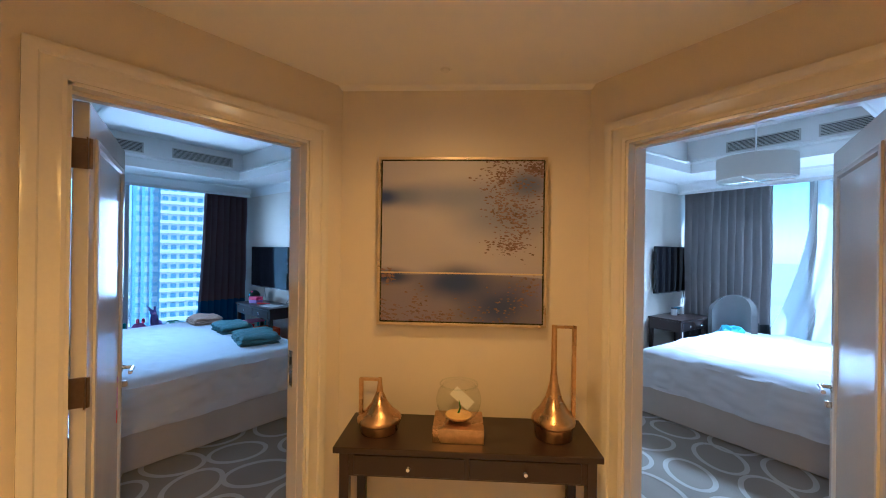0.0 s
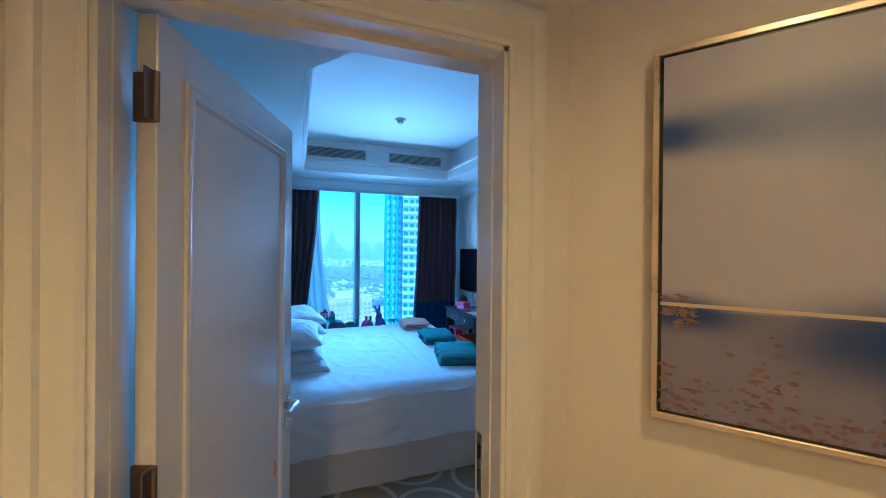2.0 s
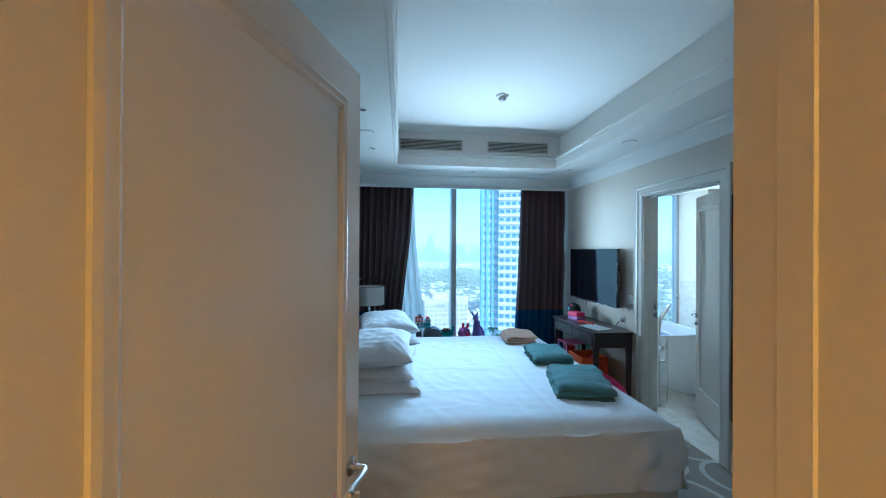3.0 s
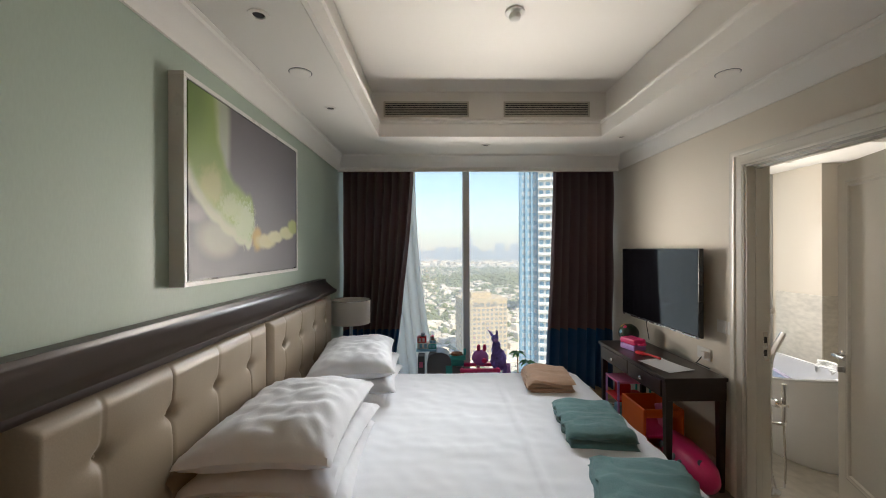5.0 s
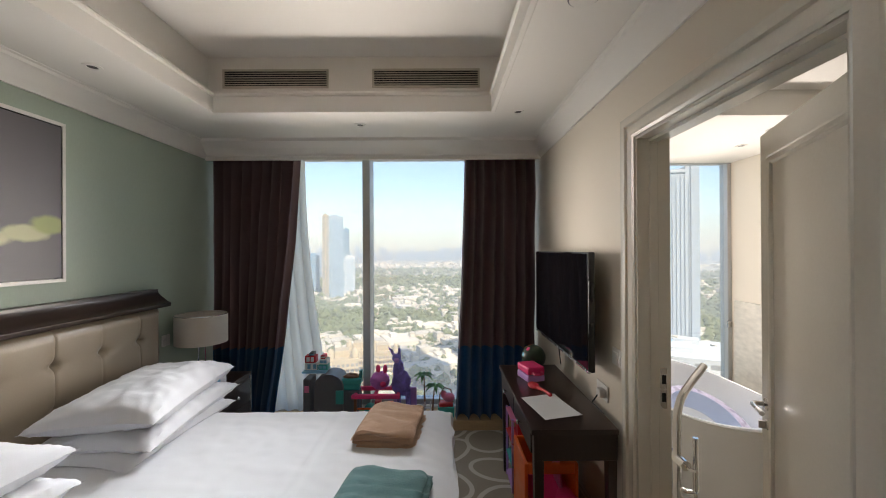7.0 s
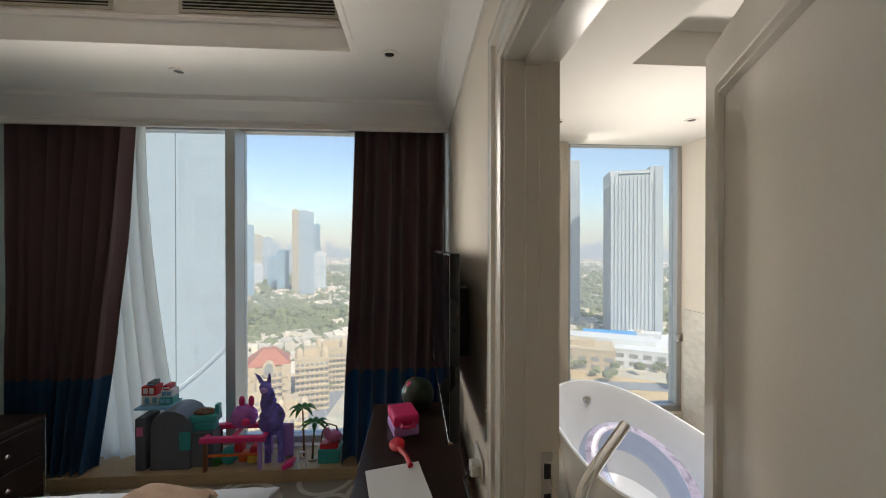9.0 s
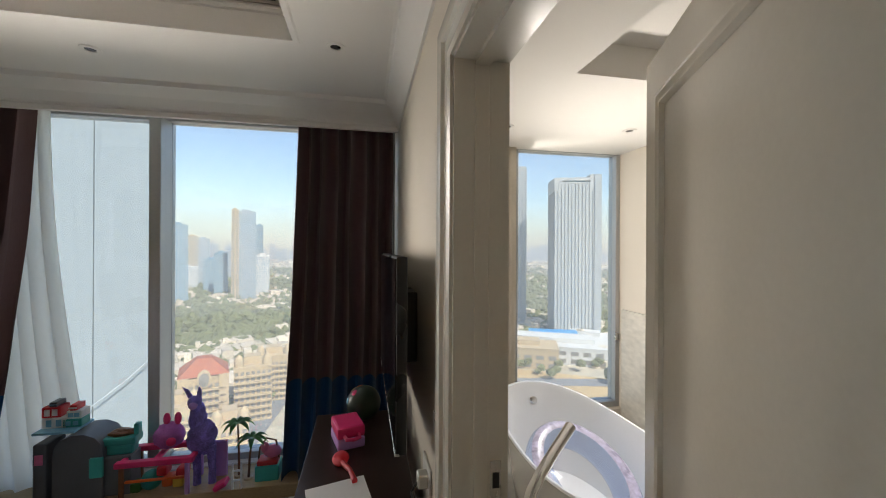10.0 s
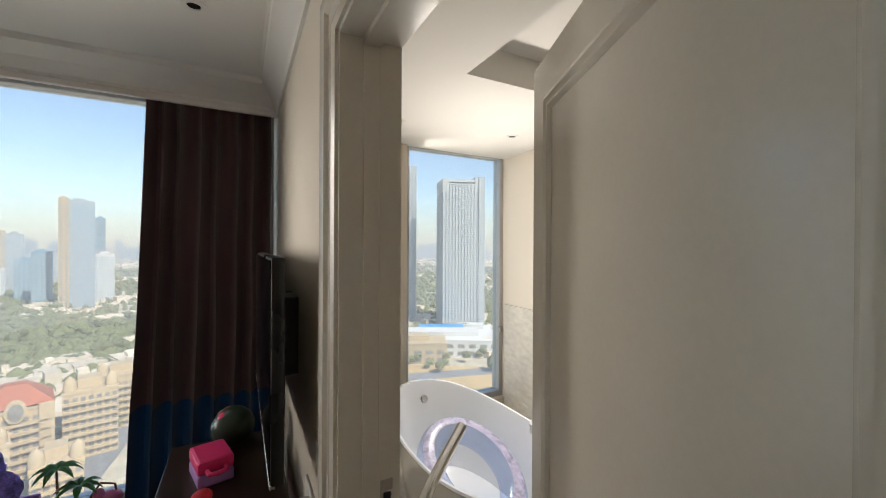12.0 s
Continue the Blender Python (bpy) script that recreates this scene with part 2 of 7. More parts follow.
def box(bm, x0, x1, y0, y1, z0, z1, bevel=0.0, turn=None, seg=1):
    r = bmesh.ops.create_cube(bm, size=1)
    vs = r["verts"]
    bmesh.ops.scale(bm, vec=(abs(x1 - x0), abs(y1 - y0), abs(z1 - z0)), verts=vs)
    bmesh.ops.translate(bm, vec=((x0 + x1) / 2, (y0 + y1) / 2, (z0 + z1) / 2), verts=vs)
    if bevel:
        es = list({e for v in vs for e in v.link_edges})
        out = bmesh.ops.bevel(bm, geom=es, offset=bevel, segments=seg, affect="EDGES", profile=0.6)
        vs = list({v for f in out["faces"] for v in f.verts} | {v for v in vs if v.is_valid})
    if turn is not None:
        bmesh.ops.transform(bm, matrix=turn, verts=vs)
    return vs


def boxes(*rows, bevel=0.0, turn=None, seg=1):
    bm = bmesh.new()
    for r in rows:
        box(bm, *r, bevel=bevel, turn=turn, seg=seg)
    return bm


def lathe(profile, segs=28, at=(0, 0, 0), squash=(1, 1), bm=None, turn=None):
    """Turns (radius, z) pairs about the upright axis."""
    bm = bm or bmesh.new()
    rings = []
    for r, z in profile:
        if r < 1e-5:
            rings.append([bm.verts.new((at[0], at[1], at[2] + z))])
        else:
            rings.append([bm.verts.new((at[0] + r * squash[0] * math.cos(2 * math.pi * i / segs), at[1] + r * squash[1] * math.sin(2 * math.pi * i / segs), at[2] + z)) for i in range(segs)])
    for a, b in zip(rings, rings[1:]):
        for i in range(segs):
            j = (i + 1) % segs
            if len(a) == 1 and len(b) == 1:
                continue
            if len(a) == 1:
                bm.faces.new((a[0], b[j], b[i]))
            elif len(b) == 1:
                bm.faces.new((a[i], a[j], b[0]))
            else:
                bm.faces.new((a[i], a[j], b[j], b[i]))
    if turn is not None:
        bmesh.ops.transform(bm, matrix=turn, verts=[v for r in rings for v in r])
    bmesh.ops.recalc_face_normals(bm, faces=bm.faces)
    return bm


def tube(points, radius, segs=10, bm=None, cap=True):
    """A round rod along points; radius is a number or one for each point."""
    bm = bm or bmesh.new()
    pts = [Vector(p) for p in points]
    rad = radius if isinstance(radius, (list, tuple)) else [radius] * len(pts)
    rings, up = [], None
    for i, p in enumerate(pts):
        d = (pts[min(i + 1, len(pts) - 1)] - pts[max(i - 1, 0)]).normalized()
        if up is None:
            up = Vector((0, 0, 1)) if abs(d.z) < 0.9 else Vector((1, 0, 0))
        side = d.cross(up).normalized()
        up = side.cross(d).normalized()
        rings.append([bm.verts.new(p + rad[i] * (math.cos(2 * math.pi * k / segs) * side + math.sin(2 * math.pi * k / segs) * up)) for k in range(segs)])
    for a, b in zip(rings, rings[1:]):
        for k in range(segs):
            bm.faces.new((a[k], a[(k + 1) % segs], b[(k + 1) % segs], b[k]))
    if cap:
        bm.faces.new(list(reversed(rings[0])))
        bm.faces.new(rings[-1])
    bmesh.ops.recalc_face_normals(bm, faces=bm.faces)
    return bm


def sweep(path, profile, closed=False, bm=None):
    """A moulding: profile pairs (out, up) carried along a level path of (x, y, z); out is to the left of the way."""
    bm = bm or bmesh.new()
    pts = [Vector(p) for p in path]
    n = len(pts)
    rings = []
    for i, p in enumerate(pts):
        a = pts[i - 1] if (i or closed) else None
        b = pts[(i + 1) % n] if (i < n - 1 or closed) else None
        d1 = (p - a).normalized() if a is not None else (b - p).normalized()
        d2 = (b - p).normalized() if b is not None else d1
        l1, l2 = Vector((-d1.y, d1.x, 0)), Vector((-d2.y, d2.x, 0))
        m = (l1 + l2)
        m = m / max(1e-6, m.dot(l1))
        rings.append([bm.verts.new(p + m * o + Vector((0, 0, u))) for o, u in profile])
    for i in range(n if closed else n - 1):
        a, b = rings[i], rings[(i + 1) % n]
        for k in range(len(profile) - 1):
            bm.faces.new((a[k], b[k], b[k + 1], a[k + 1]))
    if not closed:
        for r in (rings[0], rings[-1]):
            if len(profile) > 2:
                bm.faces.new(r)
    bmesh.ops.recalc_face_normals(bm, faces=bm.faces)
    return bm


def grid_sheet(nu, nv, f, thick=0.0):
    """A sheet of nu x nv quads through f(u, v); thick gives it a back."""
    bm = bmesh.new()
    vs = [[bm.verts.new(f(i / nu, j / nv)) for j in range(nv + 1)] for i in range(nu + 1)]
    for i in range(nu):
        for j in range(nv):
            bm.faces.new((vs[i][j], vs[i + 1][j], vs[i + 1][j + 1], vs[i][j + 1]))
    bmesh.ops.recalc_face_normals(bm, faces=bm.faces)
    if thick:
        bmesh.ops.solidify(bm, geom=bm.faces[:], thickness=thick)
    return bm


def wob(x, y, z, s=1.0, seed=0.0):
    return noise.noise(Vector((x * s + seed, y * s - seed, z * s + 2 * seed)))


# ---- structure ----
HEAD, SOFFIT, TRAY = 2.12, 2.55, 2.95
WX, YA, YB = -6.85, 0.27, 3.245          # window plane, headboard wall, television wall
PEL = -6.42                             # front of the pelmet
DX0, DX1 = -1.63, -1.49                 # wall between bedroom and hall
D0, D1 = 0.425, 1.275                   # bedroom door opening
B0, B1, BY = -4.75, -3.83, 3.385        # bathroom door opening and the wall's far face
CROWN = [(0.0, -0.12), (0.012, -0.12), (0.016, -0.10), (0.03, -0.085), (0.036, -0.07), (0.075, -0.03), (0.095, -0.022), (0.10, -0.008), (0.115, -0.004), (0.115, 0.0), (0.0, 0.0)]
CASING = [(0.0, 0.0), (0.0, 0.012), (0.012, 0.018), (0.03, 0.012), (0.06, 0.014), (0.066, 0.024), (0.085, 0.03), (0.10, 0.026), (0.10, 0.0)]
SKIRTING = [(0.0, 0.0), (0.018, 0.0), (0.018, 0.10), (0.012, 0.112), (0.012, 0.125), (0.004, 0.14), (0.0, 0.14)]


def opening_wall(name, axis, p0, p1, a0, a1, z1, holes, material, label):
    """A wall from p0 to p1 thick along x or y, running a0 to a1, with holes (h0, h1, top)."""
    bm = bmesh.new()
    edge = a0
    for h0, h1, top in sorted(holes):
        for s in ((edge, h0, 0, z1), (h0, h1, top, z1)):
            if s[1] - s[0] > 1e-4:
                box(bm, *((p0, p1, s[0], s[1]) if axis == "x" else (s[0], s[1], p0, p1)), s[2], s[3])
        edge = h1
    box(bm, *((p0, p1, edge, a1) if axis == "x" else (edge, a1, p0, p1)), 0, z1)
    return structure(name, bm, material, label)


def casing(name, axis, plane, side, h0, h1, top):
    """A moulded door casing on a wall face; side is +1 or -1, the way the face looks."""
    bm = bmesh.new()
    rings = []
    for c, z in ((h0, 0.0), (h0, top), (h1, top), (h1, 0.0)):
        ring = []
        for o, u in CASING:
            cc = c - o if c == h0 else c + o
            zz = z + o if z else z
            ring.append(bm.verts.new((plane + side * u, cc, zz) if axis == "x" else (cc, plane + side * u, zz)))
        rings.append(ring)
    for a, b in zip(rings, rings[1:]):
        for k in range(len(CASING) - 1):
            bm.faces.new((a[k], b[k], b[k + 1], a[k + 1]))
    bmesh.ops.recalc_face_normals(bm, faces=bm.faces)
    return structure(name, bm, JOINERY, "ivory moulded door casing", smooth=True)


def lining(name, axis, p0, p1, h0, h1, top, stop, lip=0.003):
    """Door lining in an opening with a raised stop."""
    bm = bmesh.new()
    t = 0.004
    for a, b, d in ((h0, h0 + 0.012, 1), (h1 - 0.012, h1, -1)):
        box(bm, *((p0 - t, p1 + t, a, b) if axis == "x" else (a, b, p0 - t, p1 + t)), 0, top)
        s = (a, b + lip) if d > 0 else (a - lip, b)
        box(bm, *((stop[0], stop[1], *s) if axis == "x" else (*s, stop[0], stop[1])), 0, top - 0.02, bevel=0.002)
    box(bm, *((p0 - t, p1 + t, h0, h1) if axis == "x" else (h0, h1, p0 - t, p1 + t)), top - 0.012, top)
    box(bm, *((stop[0], stop[1], h0, h1) if axis == "x" else (h0, h1, stop[0], stop[1])), top - 0.026, top - 0.011)
    return structure(name, bm, JOINERY, "ivory painted door lining")


def door_leaf(name, hinge, angle, width, height, flip, label, handle_h=0.97, knuckle=1):
    """A panelled leaf; built along +x from its hinge, then turned. flip: handle lever points back to the hinge."""
    t = thing(name, (hinge[0], hinge[1], 0.0), label, "door")
    T = Matrix.Translation(Vector((hinge[0], hinge[1], 0))) @ Matrix.Rotation(radians(angle), 4, "Z")
    th = 0.044
    bm = boxes((0.003, width, -th / 2, th / 2, 0.008, height), bevel=0.003)
    bmesh.ops.transform(bm, matrix=T, verts=bm.verts)
    slab = part("slab", bm, JOINERY, t)
    for side in (-1, 1):
        x0, x1, z1, z0 = 0.115, width - 0.115, height - 0.125, 0.28
        ring = [(x0, z0), (x1, z0), (x1, z1), (x0, z1)]
        prof = [(-0.020, 0.0), (-0.018, 0.007), (-0.008, 0.010), (0.0, 0.006), (0.010, 0.008), (0.018, 0.002), (0.020, 0.0)]
        bm = bmesh.new()
        rr = []
        cx, cz = (x0 + x1) / 2, (z0 + z1) / 2
        for x, z in ring:
            rr.append([bm.verts.new((x + (o if x < cx else -o), side * (th / 2 + u + 0.0005), z + (o if z < cz else -o))) for o, u in prof])
        for i in range(4):
            a, b = rr[i], rr[(i + 1) % 4]
            for k in range(len(prof) - 1):
                bm.faces.new((a[k], b[k], b[k + 1], a[k + 1]))
        bmesh.ops.recalc_face_normals(bm, faces=bm.faces)
        bmesh.ops.transform(bm, matrix=T, verts=bm.verts)
        part("panel_moulding", bm, JOINERY, t, smooth=True)
        hx = width - 0.06
        y0 = side * th / 2
        bm = lathe([(0, 0), (0.026, 0), (0.026, 0.006), (0.022, 0.009), (0.0, 0.009)], 24, turn=Matrix.Translation((hx, y0, handle_h)) @ Matrix.Rotation(radians(-90 * side), 4, "X"))
        lathe([(0, 0), (0.020, 0), (0.020, 0.006), (0.0, 0.008)], 20, bm=bm, turn=Matrix.Translation((hx, y0, handle_h - 0.085)) @ Matrix.Rotation(radians(-90 * side), 4, "X"))
        tube([(hx, y0, handle_h), (hx, y0 + side * 0.045, handle_h), (hx - 0.012, y0 + side * 0.052, handle_h), (hx - 0.12, y0 + side * 0.052, handle_h)], 0.0095, 10, bm=bm)
        box(bm, hx - 0.006, hx + 0.006, y0 + side * 0.006, y0 + side * 0.03, handle_h - 0.10, handle_h - 0.07, bevel=0.002)
        bmesh.ops.transform(bm, matrix=T, verts=bm.verts)
        part("door_handle", bm, STEEL, t, "satin steel lever handle with thumb turn", smooth=True)
    for z in (0.25, 1.09, height - 0.18):
        bm = boxes((-0.0035, 0.004, -th / 2 + 0.002, th / 2 + 0.002, z - 0.052, z + 0.052), bevel=0.001)
        box(bm, -0.036, -0.008, knuckle * (th / 2 - 0.002), knuckle * (th / 2 + 0.002), z - 0.052, z + 0.052, bevel=0.001)
        tube([(-0.006, knuckle * (th / 2 + 0.004), z - 0.052), (-0.006, knuckle * (th / 2 + 0.004), z + 0.052)], 0.007, 10, bm=bm)
        bmesh.ops.transform(bm, matrix=T, verts=bm.verts)
        part("hinge", bm, BRONZE, t, "bronze toned steel hinge", smooth=True)
    return t


def tray_ceiling(name, label):
    """Soffit with a raised tray: stepped lip, risers and the upper field."""
    x0, x1, y0, y1 = PEL + 0.82, -2.15, 0.83, YB - 0.54
    bm = boxes((PEL, x0, YA, YB, SOFFIT, SOFFIT + 0.1), (x1, DX0, YA, YB, SOFFIT, SOFFIT + 0.1), (x0, x1, YA, y0, SOFFIT, SOFFIT + 0.1), (x0, x1, y1, YB, SOFFIT, SOFFIT + 0.1))
    o = 0.07
    box(bm, x0 - o - 0.12, x1 + o + 0.12, y0 - o - 0.02, y0 - o, SOFFIT + 0.1, TRAY)
    box(bm, x0 - o - 0.12, x1 + o + 0.12, y1 + o, y1 + o + 0.02, SOFFIT + 0.1, TRAY)
    box(bm, x0 - o - 0.02, x0 - o, y0 - o, y1 + o, SOFFIT + 0.1, TRAY)
    box(bm, x1 + o, x1 + o + 0.02, y0 - o, y1 + o, SOFFIT + 0.1, TRAY)
    box(bm, x0 - 0.2, x1 + 0.2, y0 - 0.2, y1 + 0.2, TRAY, TRAY + 0.05)
    loop = [(x0, y0, 0), (x0, y1, 0), (x1, y1, 0), (x1, y0, 0)]
    sweep([(x, y, SOFFIT) for x, y, _ in loop], [(-0.004, 0.0), (-0.002, -0.006), (0.02, -0.006), (0.03, 0.001)], True, bm)
    sweep([(x, y, SOFFIT) for x, y, _ in loop], [(-0.004, 0.0), (-0.004, 0.10), (-0.016, 0.104), (-0.018, 0.118), (-0.010, 0.126), (0.0, 0.135), (0.05, 0.158), (0.072, 0.16)], True, bm)
    return structure(name, bm, WHITE, label)


def ceiling_crown(name):
    bm = sweep([(PEL + 0.01, YA, SOFFIT), (DX0, YA, SOFFIT)], CROWN)
    sweep([(DX0, YA, SOFFIT), (DX0, YB, SOFFIT)], CROWN, bm=bm)
    sweep([(DX0, YB, SOFFIT), (PEL + 0.01, YB, SOFFIT)], CROWN, bm=bm)
    return structure(name, bm, WHITE, "white plaster crown moulding", smooth=True)


def pelmet(name):
    bm = boxes((PEL - 0.03, PEL, YA, YB, 2.42, SOFFIT + 0.1), bevel=0.002)
    sweep([(PEL, YB, SOFFIT), (PEL, YA, SOFFIT)], [(0.001, -0.10), (0.012, -0.10), (0.018, -0.088), (0.10, -0.052), (0.19, -0.024), (0.205, -0.022), (0.215, -0.010), (0.225, 0.001), (0.001, 0.001)], bm=bm)
    return structure(name, bm, WHITE, "white plaster curtain pelmet")


def carpet(name, x0, x1, y0, y1, seed):
    """Carpet with a pattern of interlocking pale rings, raised as cut pile."""
    bm = boxes((x0, x1, y0, y1, -0.12, 0.0))
    f = structure(name, bm, CARPET, "taupe carpet with interlocking pale rings")
    rnd = random.Random(seed)
    bm = bmesh.new()
    pitch = 0.40
    for i in range(int((x1 - x0) / pitch) + 1):
        for j in range(int((y1 - y0) / pitch) + 1):
            cx, cy = x0 + 0.08 + (i + 0.5 * (j % 2)) * pitch + rnd.uniform(-0.03, 0.03), y0 + 0.1 + j * pitch + rnd.uniform(-0.03, 0.03)
            ra, rb, w, rot = 0.205 + rnd.uniform(-0.03, 0.03), 0.165 + rnd.uniform(-0.03, 0.03), 0.034, rnd.uniform(0, 3)
            ring = []
            for k in range(28):
                a = 2 * math.pi * k / 28
                pts = []
                for s in (w / 2, -w / 2):
                    px, py = (ra + s) * math.cos(a), (rb + s) * math.sin(a)
                    qx, qy = cx + px * math.cos(rot) - py * math.sin(rot), cy + px * math.sin(rot) + py * math.cos(rot)
                    pts.append((min(max(qx, x0), x1), min(max(qy, y0), y1)))
                ring.append([bm.verts.new((*p, 0.003 + 0.0008 * ((i + j) % 2) + 0.0002 * (i % 3))) for p in pts])
            for k in range(28):
                a, b = ring[k], ring[(k + 1) % 28]
                try:
                    bm.faces.new((a[0], b[0], b[1], a[1]))
                except ValueError:
                    pass
    bmesh.ops.dissolve_degenerate(bm, dist=1e-5, edges=bm.edges[:])
    part("carpet_rings", bm, CARPET_RING, f, "pale looped rings in the carpet pile", kind="stuff")
    return f


def window(name, y0, y1, z0, z1, mullions, label):
    w = thing(name, (WX, (y0 + y1) / 2, z0), label, "window", kind="structure")
    bm = boxes((WX - 0.06, WX + 0.05, y0, y1, z0, z0 + 0.05), (WX - 0.06, WX + 0.05, y0, y1, z1 - 0.05, z1), (WX - 0.06, WX + 0.05, y0, y0 + 0.04, z0 + 0.05, z1 - 0.05), (WX - 0.06, WX + 0.05, y1 - 0.04, y1, z0 + 0.05, z1 - 0.05), bevel=0.004)
    part("window_frame", bm, ALU, w)
    edges = [y0 + 0.04]
    for m in mullions:
        bm = boxes((WX - 0.06, WX + 0.15, m - 0.036, m + 0.036, z0 + 0.05, z1 - 0.05), bevel=0.006, seg=2)
        part("mullion", bm, ALU, w)
        edges += [m - 0.036, m + 0.036]
    edges.append(y1 - 0.04)
    for a, b in zip(edges[::2], edges[1::2]):
        bm = boxes((WX - 0.012, WX, a, b, z0 + 0.05, z1 - 0.05))
        p = part("pane", bm, GLASS, w)
        p.visible_shadow = False
    return w


def bedroom_shell(second=False):
    structure(f"wall_headboard_{1 + second}", boxes((WX - 0.2, DX0, YA - 0.14, YA, 0, 3.05)), CREAM if second else SAGE, "sage green papered wall" if not second else "cream painted wall")
    opening_wall(f"wall_television_{1 + second}", "y", YB, YB + 0.10 if second else BY, WX - 0.2, -2.02, 3.05, [] if second else [(B0, B1, HEAD)], CREAM, "cream painted wall")
    opening_wall(f"wall_entrance_{1 + second}", "x", DX0, DX1, YA - 0.14, 2.66, 3.05, [(D0, D1, HEAD)], CREAM, "cream painted wall with a door opening")
    d = Vector((-2.05, 3.24, 0)) - Vector((-1.58, 2.60, 0))
    T = Matrix.Translation((-1.58, 2.60, 0)) @ Matrix.Rotation(math.atan2(d.y, d.x), 4, "Z")
    structure(f"wall_angle_{1 + second}", boxes((0, d.length, 0.0, 0.03, 0, 3.05), turn=T), CREAM, "cream painted angled wall")
    structure(f"wall_window_{1 + second}", boxes((WX - 0.1, WX + 0.1, YA, YB, -0.1, 0.10), (WX - 0.1, PEL - 0.03, YA, YB, 2.56, 3.05)), WHITE, "white wall below and above the window")
    tray_ceiling(f"ceiling_{1 + second}", "white tray ceiling with stepped lip")
    ceiling_crown(f"trim_crown_{1 + second}")
    pelmet(f"trim_pelmet_{1 + second}")
    carpet(f"floor_{1 + second}", WX + 0.1, DX0, YA, YB, 3 + second)
    window(f"window_{1 + second}", YA, YB, 0.10, 2.56, [1.64], "full width window with silver frame")
    structure(f"window_ledge_{1 + second}", boxes((WX + 0.1, WX + 0.40, YA, YB, 0, 0.09), bevel=0.004), TIMBER, "pale wooden window ledge")
    segs = [[(WX + 0.40, YA, 0), (DX0, YA, 0)], [(DX0, D1 + 0.1, 0), (DX0, 2.60, 0)]]
    segs += [[(-2.1, YB, 0), (WX + 0.40, YB, 0)]] if second else [[(-2.1, YB, 0), (B1 + 0.1, YB, 0)], [(B0 - 0.1, YB, 0), (WX + 0.40, YB, 0)]]
    bm = bmesh.new()
    for s in segs:
        sweep(s, SKIRTING, bm=bm)
    structure(f"baseboard_{1 + second}", bm, JOINERY, "ivory painted moulded skirting board")
    lining(f"trim_door_lining_{1 + second}", "x", DX0, DX1, D0, D1, HEAD, (DX0 + 0.05, DX0 + 0.09))
    casing(f"trim_casing_hall_{1 + second}", "x", DX1, 1, D0, D1, HEAD)
    casing(f"trim_casing_room_{1 + second}", "x", DX0, -1, D0, D1, HEAD)


bedroom_shell()
XF[0] = MIRROR
FIRST = (WX, PEL, YB)
WX, PEL, YB = -6.02, -5.60, 3.02
bedroom_shell(True)
WX, PEL, YB = FIRST
XF[0] = None
DOOR_1 = ((-1.597, 0.474), 162.0)
door_leaf("door_1", *DOOR_1, 0.825, 2.095, 1, "ivory panelled bedroom door standing open", knuckle=-1)
XF[0] = MIRROR
door_leaf("door_2", (DX0 - 0.02, 0.452), 180 - 21, 0.825, 2.095, 1, "ivory panelled second bedroom door standing open", knuckle=-1)
XF[0] = None

# hall: two mirrored side walls exist, the console wall stands between them
E, N = AXIS_E, Vector((AXIS_E.y, -AXIS_E.x, 0))
WALL0 = Vector((-0.969, 1.85, 0))
HALL_T = Matrix.Translation(WALL0) @ Matrix.Rotation(radians(36), 4, "Z")   # x along the console wall, -y into the hall
structure("wall_console", boxes((-0.70, 0.70, 0.0, 0.1, 0, 2.6), turn=HALL_T), CREAM, "cream painted console wall")
floor_bm = boxes((-2.2, 2.2, -3.6, 0.05, -0.1, -0.001), turn=HALL_T)
structure("floor_hall", floor_bm, MARBLE, "polished cream marble hall floor")
bm = boxes((-2.6, 2.6, -3.6, 0.1, 2.45, 2.6), turn=HALL_T)
structure("ceiling_hall", bm, WHITE, "white hall ceiling")
for nm, a, b in (("wall_hall_side", Vector((DX1 - 0.05, YA - 0.2, 0)), Vector((-0.2, -1.75, 0))), ("wall_hall_back", Vector((-0.25, -1.72, 0)), Vector((2.1, -0.03, 0))), ("wall_hall_far", MIRROR @ Vector((DX1 - 0.05, YA - 0.2, 0)), MIRROR @ Vector((-0.2, -1.75, 0)))):
    dd = b - a
    T = Matrix.Translation((a + b) / 2) @ Matrix.Rotation(math.atan2(dd.y, dd.x), 4, "Z")
    structure(nm, boxes((-dd.length / 2 - 0.1, dd.length / 2 + 0.1, -0.05, 0.05, 0, 2.6), turn=T), CREAM, "cream painted hall wall")
bm = sweep([HALL_T @ Vector((-0.66, 0, 2.45)), HALL_T @ Vector((0.66, 0, 2.45))][::-1], [(0, -0.022), (0.006, -0.02), (0.018, -0.006), (0.022, 0.0), (0, 0)])
structure("trim_crown_hall", bm, WHITE, "white plaster cornice", smooth=True)

# unseen slabs, added to stop sun and sky leaking in from above
structure("roof_slab_1", boxes((-6.95, -1.40, 0.10, 3.40, 3.06, 3.2), (-6.95, -3.50, 3.40, 6.5, 3.06, 3.2)), WHITE, "unseen slab added to block light leaks above the rooms")
XF[0] = MIRROR
structure("roof_slab_2", boxes((-6.12, -1.40, 0.10, 3.12, 3.065, 3.2)), WHITE, "unseen slab added to block light leaks above the second bedroom")
XF[0] = None

